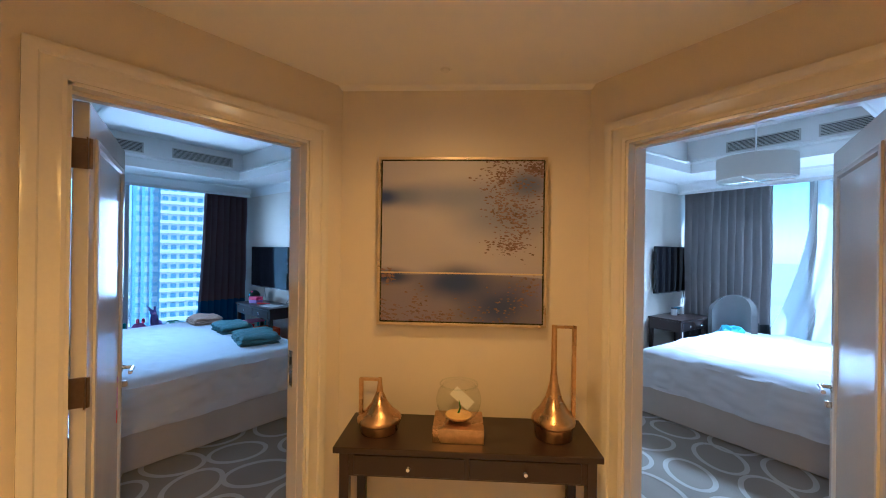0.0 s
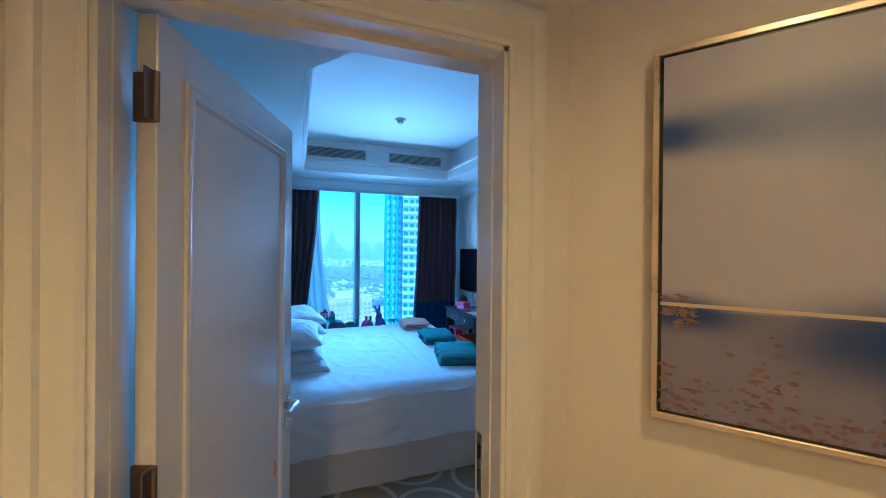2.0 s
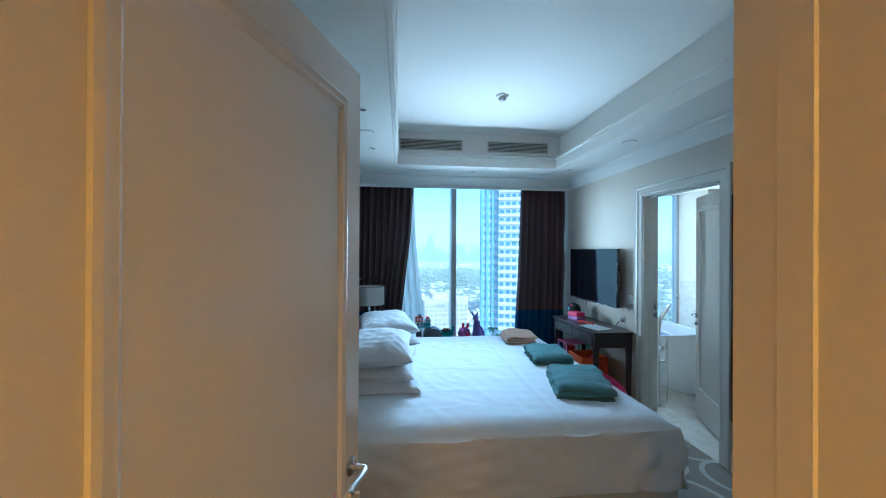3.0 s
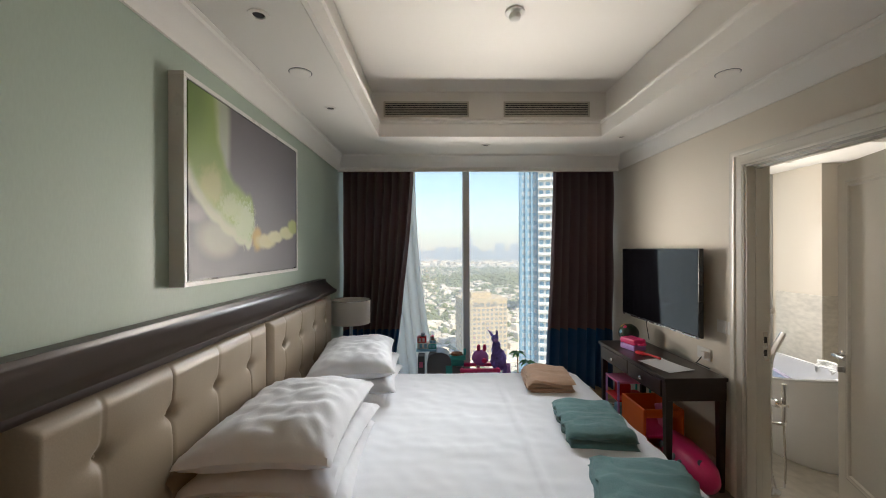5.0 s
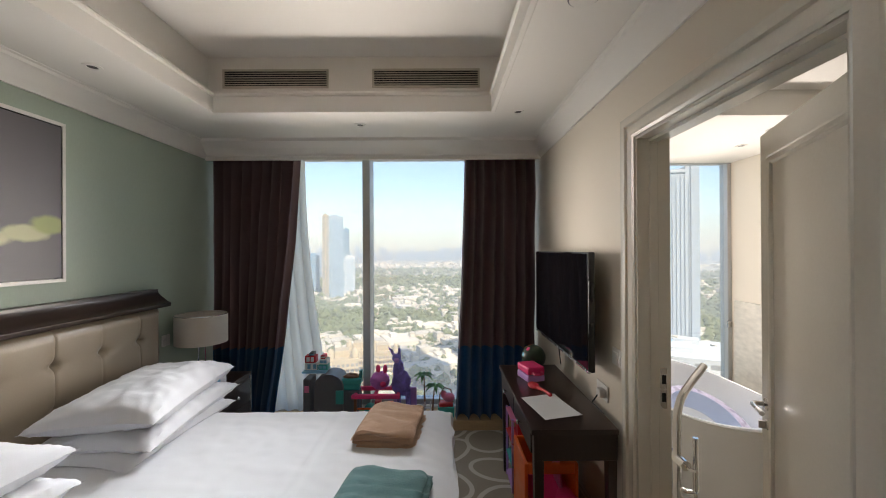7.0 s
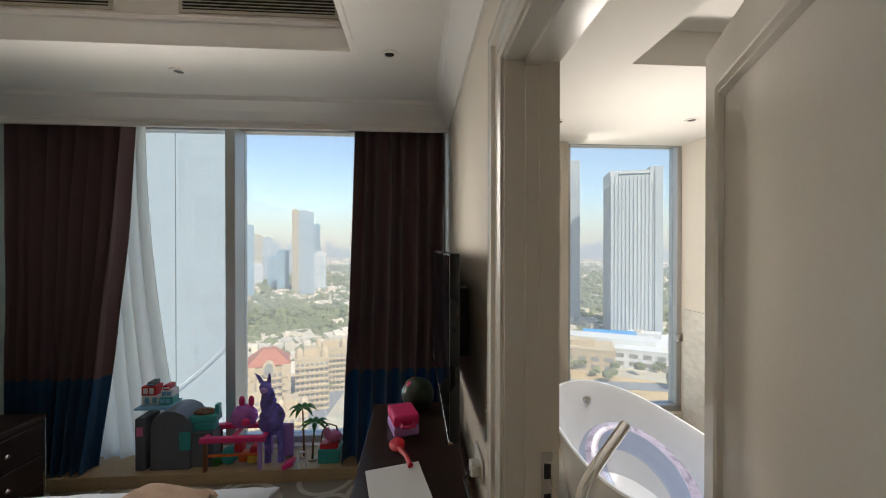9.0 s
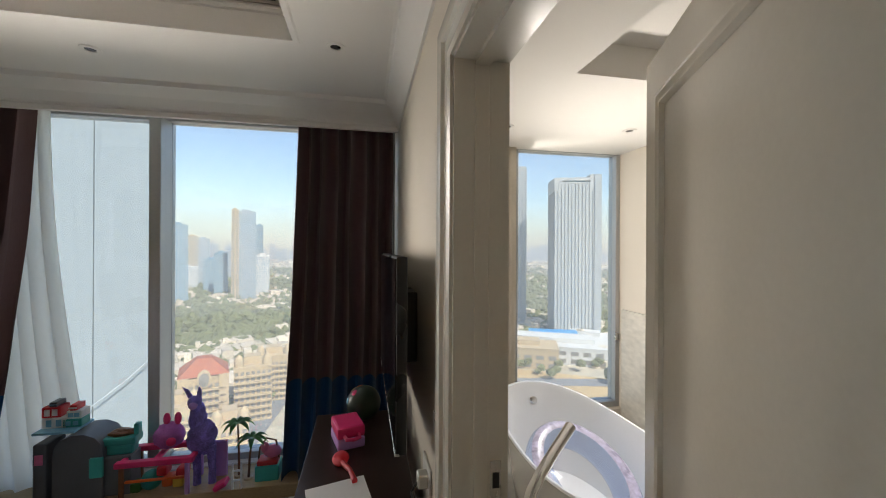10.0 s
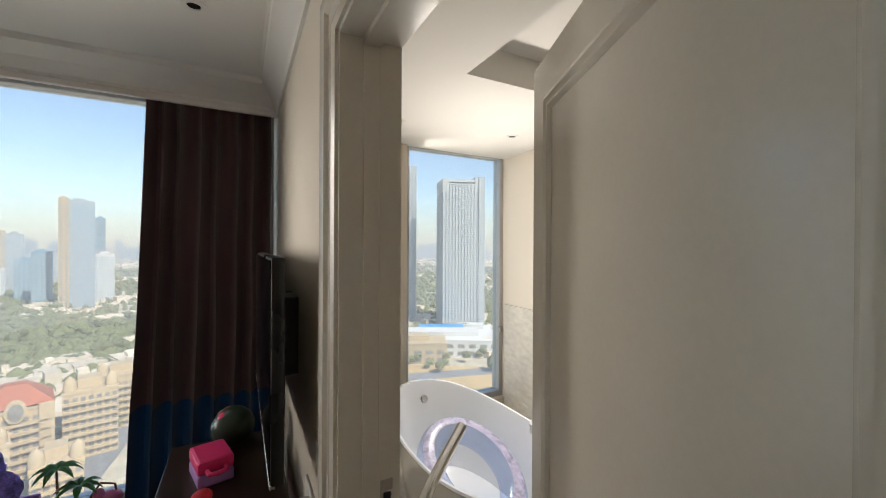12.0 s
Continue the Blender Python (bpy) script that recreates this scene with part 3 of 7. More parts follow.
# bathroom
BC = 2.46
structure("floor_bathroom", boxes((WX, -3.6, BY, 6.4, -0.1, 0.0), (B0, B1, YB, BY, -0.1, 0.001)), MARBLE, "cream marble bathroom floor")
bm = boxes((WX, -6.3, BY, 6.4, BC, BC + 0.3), (-6.3, -3.6, BY, 4.0, BC, BC + 0.3), (-6.3, -3.6, 5.3, 6.4, BC, BC + 0.3), (-4.2, -3.6, 4.0, 5.3, BC, BC + 0.3), (-5.45, -4.2, 4.0, 5.3, BC + 0.16, BC + 0.3), (-6.3, -5.45, 4.0, 5.3, BC, BC + 0.3))
structure("ceiling_bathroom", bm, WHITE, "white bathroom ceiling with a recessed tray")
structure("wall_bath_window", boxes((WX - 0.1, WX + 0.1, BY, 4.23, 0, BC), (WX - 0.1, WX + 0.1, 4.23, 5.22, 0, 0.25)), CREAM, "cream painted wall beside the bath window")
structure("wall_bath_nib", boxes((WX - 0.1, -6.23, 5.22, 6.5, 0, BC)), CREAM, "cream painted wall nib")
structure("wall_bath_marble", boxes((WX + 0.1, -6.21, 5.20, 5.22, 0, 1.11), (-6.23, -6.21, 5.22, 6.4, 0, 1.11), bevel=0.002), MARBLE, "cream veined marble wainscot")
structure("wall_bath_end", boxes((-6.3, -3.5, 6.4, 6.5, 0, BC)), CREAM, "cream painted bathroom wall")
structure("wall_bath_right", boxes((-3.70, -3.6, BY, 6.4, 0, BC)), CREAM, "cream painted bathroom wall")
window("window_3", 4.23, 5.22, 0.25, BC + 0.045, [], "bathroom window with silver frame")
lining("trim_bath_door_lining", "y", YB, BY, B0, B1, HEAD, (BY - 0.09, BY - 0.05))
casing("trim_casing_bath", "y", YB, -1, B0, B1, HEAD)
door_leaf("door_3", (B1 - 0.014, BY + 0.015), 156.5, 0.88, 2.095, 1, "ivory panelled bathroom door standing ajar", knuckle=1)


# ---- hall lamps ----
WARM = (1.0, 0.39, 0.034)
# two lamps added out of view to give the hall its warm light
for u, v, watts in ((-0.05, -0.75, 20), (0.0, -2.3, 74)):
    p = HALL_T @ Vector((u, v, 2.445))
    spot_lamp(p.x, p.y, p.z - 0.012, watts, WARM, 0.05, 0.9, 160)
    t = thing("ceiling_downlight", (p.x, p.y, 2.45), "round lit hall downlight with white trim, added out of view", "ceiling light", "hall downlights")
    part("trim_ring", lathe([(0.034, 0.0), (0.034, -0.006), (0.046, -0.006), (0.05, 0.0)], 28, at=(p.x, p.y, 2.45)), WHITE, t, smooth=True)
    part("lens", lathe([(0.0, -0.002), (0.033, -0.002), (0.033, 0.0)], 24, at=(p.x, p.y, 2.45)), SPOT_GLOW, t)


t = thing("ceiling_sprinkler", (-0.933, 1.641, 2.45), "small round white sprinkler cover on the hall ceiling", "sprinkler")
part("cover", lathe([(0, -0.010), (0.018, -0.009), (0.022, -0.004), (0.022, 0.0)], 20, at=(-0.933, 1.641, 2.45)), PLASTIC_WHITE, t, smooth=True)
part("rim", lathe([(0.022, 0.0), (0.027, -0.003), (0.030, 0.0)], 20, at=(-0.933, 1.641, 2.45)), WHITE, t, smooth=True)


# ---- outside ----
GZ = -90.0
EARTH = mat("pale_city_ground", (0.50, 0.44, 0.33), 0.95, vary=0.3, scale=0.012, fine=0.12, bump=0.0)
ground = boxes((-4800, 1500, -3600, 4600, GZ - 2, GZ))
structure("ground", ground, EARTH, "pale sandy city ground reaching the horizon")


# ---- bedroom furniture ----
def pillow(x, y, z, w, d, h, yaw, tilt, seed, label="plump white bed pillow"):
    """A stuffed pillow with pointed corners, lying with its long side across."""
    t = thing("pillow", (x, y, z), label, "pillow", "bed pillows")
    T = Matrix.Translation((x, y, z)) @ Matrix.Rotation(radians(yaw), 4, "Z") @ Matrix.Rotation(radians(tilt), 4, "X")

    def f(sign):
        def g(u, v):
            a, b = 2 * u - 1, 2 * v - 1
            e = max(0.0, (1 - abs(a) ** 3.0)) ** 0.48 * max(0.0, (1 - abs(b) ** 3.0)) ** 0.48
            pin = 1 - 0.09 * (1 - a * a) * abs(b)
            pin2 = 1 - 0.11 * (1 - b * b) * abs(a)
            zz = sign * e * h * (0.5 if sign > 0 else 0.42)
            r = wob(a * 1.3, b * 1.3, sign, 1.2, seed) * 0.020 * e + wob(a * 4, b * 2.2, sign, 1.8, seed + 3) * 0.012 * (0.3 + e) + 0.006 * math.sin(22 * math.atan2(1.15 - abs(b), 1.25 - abs(a)) + 3 * wob(a, b, sign, 2.0, seed)) * (abs(a) * abs(b)) ** 0.8 * (0.25 + e) + 0.010 * max(0.0, wob(a * 6 + b * 2, b * 1.2, sign, 1.8, seed + 7)) * e
            return T @ Vector((a * w / 2 * pin2, b * d / 2 * pin, zz + r + h * 0.42))
        return g
    bm = grid_sheet(44, 34, f(1))
    b2 = grid_sheet(44, 34, f(-1))
    me = bpy.data.meshes.new("tmp")
    b2.to_mesh(me)
    b2.free()
    bm.from_mesh(me)
    bpy.data.meshes.remove(me)
    bmesh.ops.remove_doubles(bm, verts=bm.verts, dist=0.005)
    bmesh.ops.recalc_face_normals(bm, faces=bm.faces)
    part("pillow_case", bm, LINEN, t, smooth=True)
    return t


def bed(second=False, dx=0.0, narrow=0.0):
    """Divan bed with a skirt, a mattress and a duvet that falls over its sides."""
    x0, x1, y0, y1, top = -5.42 + dx + narrow, -3.19 + dx, 0.44, 2.40, 0.65
    b = thing("bed", ((x0 + x1) / 2, (y0 + y1) / 2, 0), "made king size bed with a white duvet and pale skirt" if not second else "made bed with a white duvet and loose throw", "bed")
    part("divan_base", boxes((x0 + 0.02, x1 - 0.02, y0, y1 - 0.02, 0.02, 0.30), bevel=0.01, seg=2), SKIRT, b)
    bm = bmesh.new()
    loop = [(x0, y0), (x0, y1), (x1, y1), (x1, y0)]
    n = 90
    per, pts = [], []
    for (ax, ay), (bx, by) in zip(loop, loop[1:]):
        for i in range(n):
            s = i / n
            pts.append((ax + (bx - ax) * s, ay + (by - ay) * s, -(by - ay), bx - ax))
    rows = []
    for k, (px, py, nx, ny) in enumerate(pts):
        l = math.hypot(nx, ny)
        nx, ny = nx / l, ny / l
        w = 0.006 * math.sin(k * 0.55) * wob(k * 0.07, 0, 0) * 2
        rows.append([bm.verts.new((px + nx * (w * s + 0.004), py + ny * (w * s + 0.004), z)) for z, s in ((0.32, 0.3), (0.2, 0.7), (0.1, 1), (0.012, 1.2))])
    for a, c in zip(rows, rows[1:]):
        for j in range(3):
            bm.faces.new((a[j], c[j], c[j + 1], a[j + 1]))
    bmesh.ops.recalc_face_normals(bm, faces=bm.faces)
    part("bed_skirt", bm, SKIRT, b, "pale gathered valance", smooth=True)
    part("mattress", boxes((x0 + 0.01, x1 - 0.01, y0, y1 - 0.01, 0.30, 0.58), bevel=0.05, seg=3), LINEN, b)
    seed = 4.0 if not second else 9.0

    def f(u, v):
        hang = 0.36
        wx, wy = x1 - x0, y1 - y0
        sx, sy = u * (wx + 2 * hang) - hang, v * (wy + hang)
        bx, bz = sx, 0.0
        if sx < 0:
            bx, bz = -0.012 * math.sin(min(1, -sx / 0.1) * 1.57), min(0, sx + 0.02)
        elif sx > wx:
            bx, bz = wx + 0.012 * math.sin(min(1, (sx - wx) / 0.1) * 1.57), min(0, -(sx - wx) + 0.02)
        by, bz2 = sy, 0.0
        if sy > wy:
            by, bz2 = wy + 0.012, -(sy - wy) + 0.02
        z = top + min(bz, bz2) if (bz < 0 or bz2 < 0) else top
        edge = min(sx, wx - sx, wy - sy)
        if edge > 0:
            z -= 0.05 * max(0, 1 - edge / 0.14) ** 2
            z += 0.006 * wob(sx, sy, 0, 2.2, seed) + 0.008 * max(0.0, wob(sx * 2.6, sy * 0.6, 1, 4.0, seed)) + 0.003 * wob(sx * 1.5, sy, 3, 14.0, seed) + 0.004 * max(0.0, wob(sx * 0.7 + sy * 0.5, sy * 2.0 - sx, 5, 6.5, seed)) + (0.035 * max(0.0, wob(sx * 1.2 + sy, sy * 1.4 - sx, 7, 2.4, seed)) if second else 0.0) + 0.006 * math.exp(-((sy - 1.32 - 0.01 * wob(sx, 0, 0, 3)) / 0.012) ** 2)
        else:
            z = max(z - 0.05, 0.275 + 0.015 * wob(sx, sy, 0, 3.0, seed) - (0.10 * max(0.0, wob(sx, sy, 2, 1.6, seed)) if second else 0.0))
            r = 0.024 * wob(sx * 3.0, sy * 3.0, z * 0.8, 1.7, seed) + 0.008 * wob(sx + z * 1.5, sy - z, z * 3, 7.0, seed) + 0.010 * math.sin((sx + sy) * 11 + 3 * wob(sx, sy, z, 1.5)) * min(1.0, (top - z) / 0.2)
            if bz < bz2 or bz < 0:
                bx += (1 if sx > 0 else -1) * abs(r) * 1.6
            if bz2 < 0:
                by += abs(r) * 1.6
        return Vector((x0 + bx, y0 + by, z))
    bm = grid_sheet(150, 120, f)
    part("duvet", bm, LINEN, b, "smooth white cotton duvet", smooth=True)
    return b


def headboard():
    """Button-tufted leather panels under a dark timber rail, fixed to the wall."""
    h = thing("headboard", (-4.5, YA, 0.0), "tufted taupe leather headboard with a dark wood rail", "headboard")
    x0, x1 = -5.72, -3.22
    part("backing", boxes((x0, x1, YA + 0.005, YA + 0.085, 0.0, 1.235), bevel=0.004), WENGE, h, "dark stained wood backing")
    prof = [(0.0, 1.225), (0.15, 1.225), (0.155, 1.232), (0.155, 1.25), (0.145, 1.256), (0.13, 1.262), (0.115, 1.275), (0.085, 1.30), (0.065, 1.322), (0.062, 1.33), (0.062, 1.345), (0.0, 1.345)]
    bm = bmesh.new()
    ends = []
    for x in (x0 - 0.05, x1 + 0.05):
        ends.append([bm.verts.new((x, YA + 0.002 + o, z)) for o, z in prof])
    for k in range(len(prof)):
        k2 = (k + 1) % len(prof)
        bm.faces.new((ends[0][k], ends[1][k], ends[1][k2], ends[0][k2]))
    bm.faces.new(ends[0])
    bm.faces.new(ends[1])
    bmesh.ops.recalc_face_normals(bm, faces=bm.faces)
    part("top_rail", bm, WENGE, h, "moulded dark stained wood rail", smooth=True)
    for px0, px1 in ((x0, -4.482), (-4.474, x1)):
        w, z0, z1 = px1 - px0, 0.30, 1.224
        cols = [px0 + w * (k + 0.5) / 4.5 + 0.062 for k in range(5)]
        cols = [c for c in cols if px0 + 0.1 < c < px1 - 0.1]

        def f(u, v):
            x, z = px0 + u * w, z0 + v * (z1 - z0)
            e = min((x - px0), (px1 - x), (z1 - z), 0.2) / 0.05
            d = 0.05 * min(1.0, max(0.0, e)) ** 0.5
            for c in cols:
                d -= 0.004 * math.exp(-((x - c) / 0.006) ** 2)
                for zb in (1.036, 0.80):
                    r = math.hypot(x - c, z - zb)
                    d -= 0.020 * math.exp(-(r / 0.024) ** 2) + 0.007 * math.exp(-(r / 0.07) ** 2)
            for zb in (1.036, 0.80):
                near = min(abs(x - c) for c in cols) if cols else 1
                d -= 0.006 * math.exp(-((z - zb - 0.06 * (near - 0.1)) / 0.012) ** 2) * math.exp(-(near / 0.06) ** 2)
            return Vector((x, YA + 0.088 + max(0.002, d) + 0.001 * wob(x, z, 0, 8), z))
        bm = grid_sheet(200, 70, f)
        pad = part("leather_panel", bm, LEATHER, h, smooth=True)
        for c in cols:
            for zb in (1.036, 0.80):
                bm = lathe([(0, 0.008), (0.007, 0.006), (0.012, 0.0), (0.0, -0.002)], 12, turn=Matrix.Translation((c, YA + 0.10, zb)) @ Matrix.Rotation(radians(-90), 4, "X"))
                part("button", bm, LEATHER, pad, smooth=True)
    return h


def towel_stack(name, x, y, z, w, d, h, yaw, folds, material, label, seed):
    """A folded towel: a stack of rounded layers that join at the fold."""
    t = thing(name, (x, y, z), label, "towel", "folded towels on the bed")
    T = Matrix.Translation((x, y, z)) @ Matrix.Rotation(radians(yaw), 4, "Z")
    lay = h / folds
    for k in range(folds):
        dx, dy = random.Random(seed + k).uniform(-0.015, 0.015), random.Random(seed + k + 9).uniform(-0.012, 0.012)

        def f(u, v, k=k, dx=dx, dy=dy):
            a = 2 * math.pi * v
            cx = math.copysign(abs(math.cos(a)) ** 0.35, math.cos(a))
            cz = math.copysign(abs(math.sin(a)) ** 0.9, math.sin(a))
            yy = (2 * u - 1)
            end = max(0.0, 1 - abs(yy) ** 12) ** 0.5
            xx = cx * (w / 2)
            rip = 0.020 * wob(xx * 4, yy * 2.4, k, 1.6, seed) + 0.010 * wob(xx, yy, k + 5, 7.0, seed) + 0.004 * wob(xx, yy, k, 22.0, seed)
            sag = -0.018 * (abs(yy) ** 4) * (k / folds) - 0.014 * (abs(cx) ** 6) * (k / folds)
            return T @ Vector((xx + dx + rip * 0.6, yy * d / 2 * (1 - 0.02 * k) + dy + rip, lay * (k + 0.5) + cz * lay * 0.56 * end + sag + rip * (0.4 + 0.6 * k / folds)))
        bm = grid_sheet(40, 64, f)
        bmesh.ops.remove_doubles(bm, verts=bm.verts, dist=0.0008)
        bmesh.ops.recalc_face_normals(bm, faces=bm.faces)
        part("fold", bm, material, t, smooth=True)
    return t


def curtain(name, y0, y1, zb, upper, lower, label, seed, pull=0.0, pull_end=1):
    """A pleated drape with a contrasting lower band; pull draws one edge in towards the bottom."""
    c = thing(name, (PEL - 0.11, (y0 + y1) / 2, 0.0), label, "curtain", "bedroom curtains")
    folds = (y1 - y0) / 0.088

    def f(za, zc):
        def g(u, v):
            z = za + (zc - za) * v
            low = (2.44 - z) / 2.44
            ph = u * folds * 2 * math.pi + 1.6 * wob(u * 6, low * 0.8, 0, 1, seed) + 0.5 * math.sin(low * 3 + u * 5)
            y = y0 + (y1 - y0) * u
            if pull:
                k = u if pull_end > 0 else 1 - u
                y += pull * pull_end * k * (max(0.0, low) ** 1.3)
            amp = 0.058 + 0.022 * wob(u * 9, 0, 1, 1, seed) + 0.010 * low
            return Vector((PEL - 0.115 + amp * math.sin(ph) + 0.012 * wob(u * 5, z, 2, 1.3, seed), y + 0.014 * math.cos(ph) + 0.012 * wob(u * 3, z * 1.2, 3, 1.4, seed), z))
        return g
    part("drape", grid_sheet(int(folds * 12), 26, f(zb, 2.53)), upper, c, smooth=True)
    part("lower_band", grid_sheet(int(folds * 12), 14, f(0.015, zb)), lower, c, "dark contrasting lower band", smooth=True)
    return c


def sheer(name, y0, y1, label, seed):
    c = thing(name, (PEL - 0.26, (y0 + y1) / 2, 0.0), label, "curtain")

    def f(u, v):
        z = 0.10 + 2.43 * v
        low = 1 - v
        y = y0 + (y1 - y0) * u * (0.82 + 0.42 * low ** 2)
        ph = u * 44 + 2 * wob(u * 4, low, 0, 1, seed)
        return Vector((PEL - 0.255 + 0.022 * math.sin(ph) + 0.01 * wob(u * 5, z, 2, 1.3, seed), y + 0.008 * math.cos(ph), z))
    part("sheer_cloth", grid_sheet(90, 30, f), SHEER, c, smooth=True)
    return c


def television(x0, x1, y, z0, z1, tilt, label):
    t = thing("television", ((x0 + x1) / 2, YB, z0), label, "television")
    w, h = x1 - x0, z1 - z0
    T = Matrix.Translation(((x0 + x1) / 2, y, (z0 + z1) / 2)) @ Matrix.Rotation(radians(tilt), 4, "Z")
    part("casing", boxes((-w / 2, w / 2, 0.0, 0.035, -h / 2, h / 2), (-w / 2 + 0.2, w / 2 - 0.2, 0.035, 0.055, -h / 2 + 0.1, h / 2 - 0.15), bevel=0.006, seg=2, turn=T), BLACK, t, smooth=True)
    part("screen", boxes((-w / 2 + 0.008, w / 2 - 0.008, -0.003, 0.001, -h / 2 + 0.016, h / 2 - 0.008), turn=T), SCREEN, t, "glossy black switched off screen")
    part("silver_edge", boxes((-w / 2, w / 2, -0.004, 0.012, -h / 2 - 0.004, -h / 2 + 0.008), bevel=0.002, turn=T), STEEL, t, "thin silver lower edge")
    part("wall_bracket", boxes(((x0 + x1) / 2 - 0.11, (x0 + x1) / 2 + 0.11, y + 0.05, YB, (z0 + z1) / 2 - 0.15, (z0 + z1) / 2 + 0.15), bevel=0.004), BLACK, t)
    part("cable", tube([((x0 + x1) / 2 - 0.3, YB - 0.03, z0 + 0.05), ((x0 + x1) / 2 - 0.31, YB - 0.02, z0 - 0.08), ((x0 + x1) / 2 - 0.28, YB - 0.015, z0 - 0.2)], 0.004, 8), BLACK, t)
    return t


def desk(x0, x1, y0, y1, top, label):
    """Writing desk: tapered square legs, an apron with two drawers and round steel knobs."""
    d = thing("writing_desk", ((x0 + x1) / 2, (y0 + y1) / 2, 0), label, "desk")
    part("desktop", boxes((x0 - 0.015, x1 + 0.015, y0 - 0.015, y1, top - 0.025, top), bevel=0.004, seg=2), WENGE, d)
    part("apron", boxes((x0, x1, y0 + 0.012, y1, top - 0.155, top - 0.025), bevel=0.003), WENGE, d)
    for lx in (x0, x1 - 0.05):
        for ly in (y0, y1 - 0.05):
            bm = boxes((lx, lx + 0.05, ly, ly + 0.05, 0.0, top - 0.026), bevel=0.003)
            for v in bm.verts:
                k = max(0.0, 1 - v.co.z / (top - 0.15)) * 0.35
                v.co.x += (lx + 0.025 - v.co.x) * k
                v.co.y += (ly + 0.025 - v.co.y) * k
            part("leg", bm, WENGE, d)
    mid = (x0 + x1) / 2
    for a, b in ((x0 + 0.055, mid - 0.006), (mid + 0.006, x1 - 0.055)):
        dr = part("drawer", boxes((a, b, y0 - 0.004, y0 + 0.02, top - 0.145, top - 0.035), bevel=0.003), WENGE, d)
        bm = lathe([(0, 0), (0.006, 0), (0.006, 0.012), (0.014, 0.016), (0.015, 0.022), (0.009, 0.028), (0, 0.029)], 16, turn=Matrix.Translation(((a + b) / 2, y0 - 0.004, top - 0.09)) @ Matrix.Rotation(radians(90), 4, "X"))
        part("knob", bm, CHROME, dr, "round polished steel knob", smooth=True)
    return d


def nightstand(x0, x1, y0, y1, top, label):
    n = thing("nightstand", ((x0 + x1) / 2, (y0 + y1) / 2, 0), label, "nightstand", "bedside nightstands")
    part("top", boxes((x0 - 0.01, x1 + 0.01, y0, y1 + 0.01, top - 0.025, top), bevel=0.003), WENGE, n)
    part("body", boxes((x0, x1, y0, y1, 0.12, top - 0.025), bevel=0.003), WENGE, n)
    for k in range(2):
        z = top - 0.05 - k * 0.19
        dr = part("drawer", boxes((x0 + 0.015, x1 - 0.015, y1, y1 + 0.014, z - 0.17, z), bevel=0.003), WENGE, n)
        part("knob", lathe([(0, 0), (0.006, 0), (0.006, 0.012), (0.014, 0.018), (0.009, 0.026), (0, 0.027)], 14, turn=Matrix.Translation(((x0 + x1) / 2, y1 + 0.014, z - 0.085)) @ Matrix.Rotation(radians(-90), 4, "X")), CHROME, dr, "round steel knob", smooth=True)
    for lx in (x0, x1 - 0.04):
        for ly in (y0, y1 - 0.04):
            part("leg", boxes((lx, lx + 0.04, ly, ly + 0.04, 0, 0.12), bevel=0.002), WENGE, n)
    for lx in (x0 - 0.004, x1 - 0.004):
        part("corner_trim", boxes((lx, lx + 0.008, y1 + 0.004, y1 + 0.012, 0.12, top - 0.025), bevel=0.002), CHROME, n, "chrome corner strip")
    return n


def table_lamp(x, y, z, r, h0, h1, label):
    t = thing("table_lamp", (x, y, z), label, "lamp")
    part("base", lathe([(0, 0), (0.07, 0), (0.07, 0.012), (0.02, 0.02), (0.0, 0.02)], 24, at=(x, y, z)), CHROME, t, smooth=True)
    bm = bmesh.new()
    for dx in (-0.035, 0.035):
        tube([(x + dx * 0.3, y, z + 0.02), (x + dx, y, z + 0.05), (x + dx * 1.3, y, z + (h0 - z) * 0.5), (x + dx, y, h0 - 0.02), (x, y, h0)], 0.006, 8, bm=bm)
    part("stem", bm, CHROME, t, "looped chrome stem", smooth=True)
    part("shade", lathe([(r, h0), (r, h1), (r - 0.004, h1), (r - 0.004, h0), (r, h0)], 40, at=(x, y, 0)), SHADE, t, "white drum shade", smooth=True)
    part("shade_ring", lathe([(r + 0.001, h1 - 0.004), (r + 0.002, h1), (r - 0.005, h1 + 0.001), (r - 0.005, h1 - 0.004)], 40, at=(x, y, 0)), CHROME, t, smooth=True)
    return t


def vent(name, y0, y1, z0, z1, x, parent_label):
    v = thing(name, (x, (y0 + y1) / 2, z0), parent_label, "vent", "ceiling air grilles")
    part("backing", boxes((x - 0.02, x + 0.001, y0 + 0.012, y1 - 0.012, z0 + 0.012, z1 - 0.012)), VENT_DARK, v, "dark duct opening")
    part("frame", boxes((x, x + 0.008, y0, y1, z0, z0 + 0.014), (x, x + 0.008, y0, y1, z1 - 0.014, z1), (x, x + 0.008, y0, y0 + 0.014, z0 + 0.014, z1 - 0.014), (x, x + 0.008, y1 - 0.014, y1, z0 + 0.014, z1 - 0.014)), SLAT, v)
    n = 6
    for k in range(n):
        z = z0 + 0.018 + (z1 - z0 - 0.036) * (k + 0.5) / n
        T = Matrix.Translation((x + 0.004, 0, z)) @ Matrix.Rotation(radians(35), 4, "Y")
        part("slat", boxes((-0.009, 0.009, y0 + 0.014, y1 - 0.014, -0.002, 0.002), turn=T), SLAT, v)
    return v


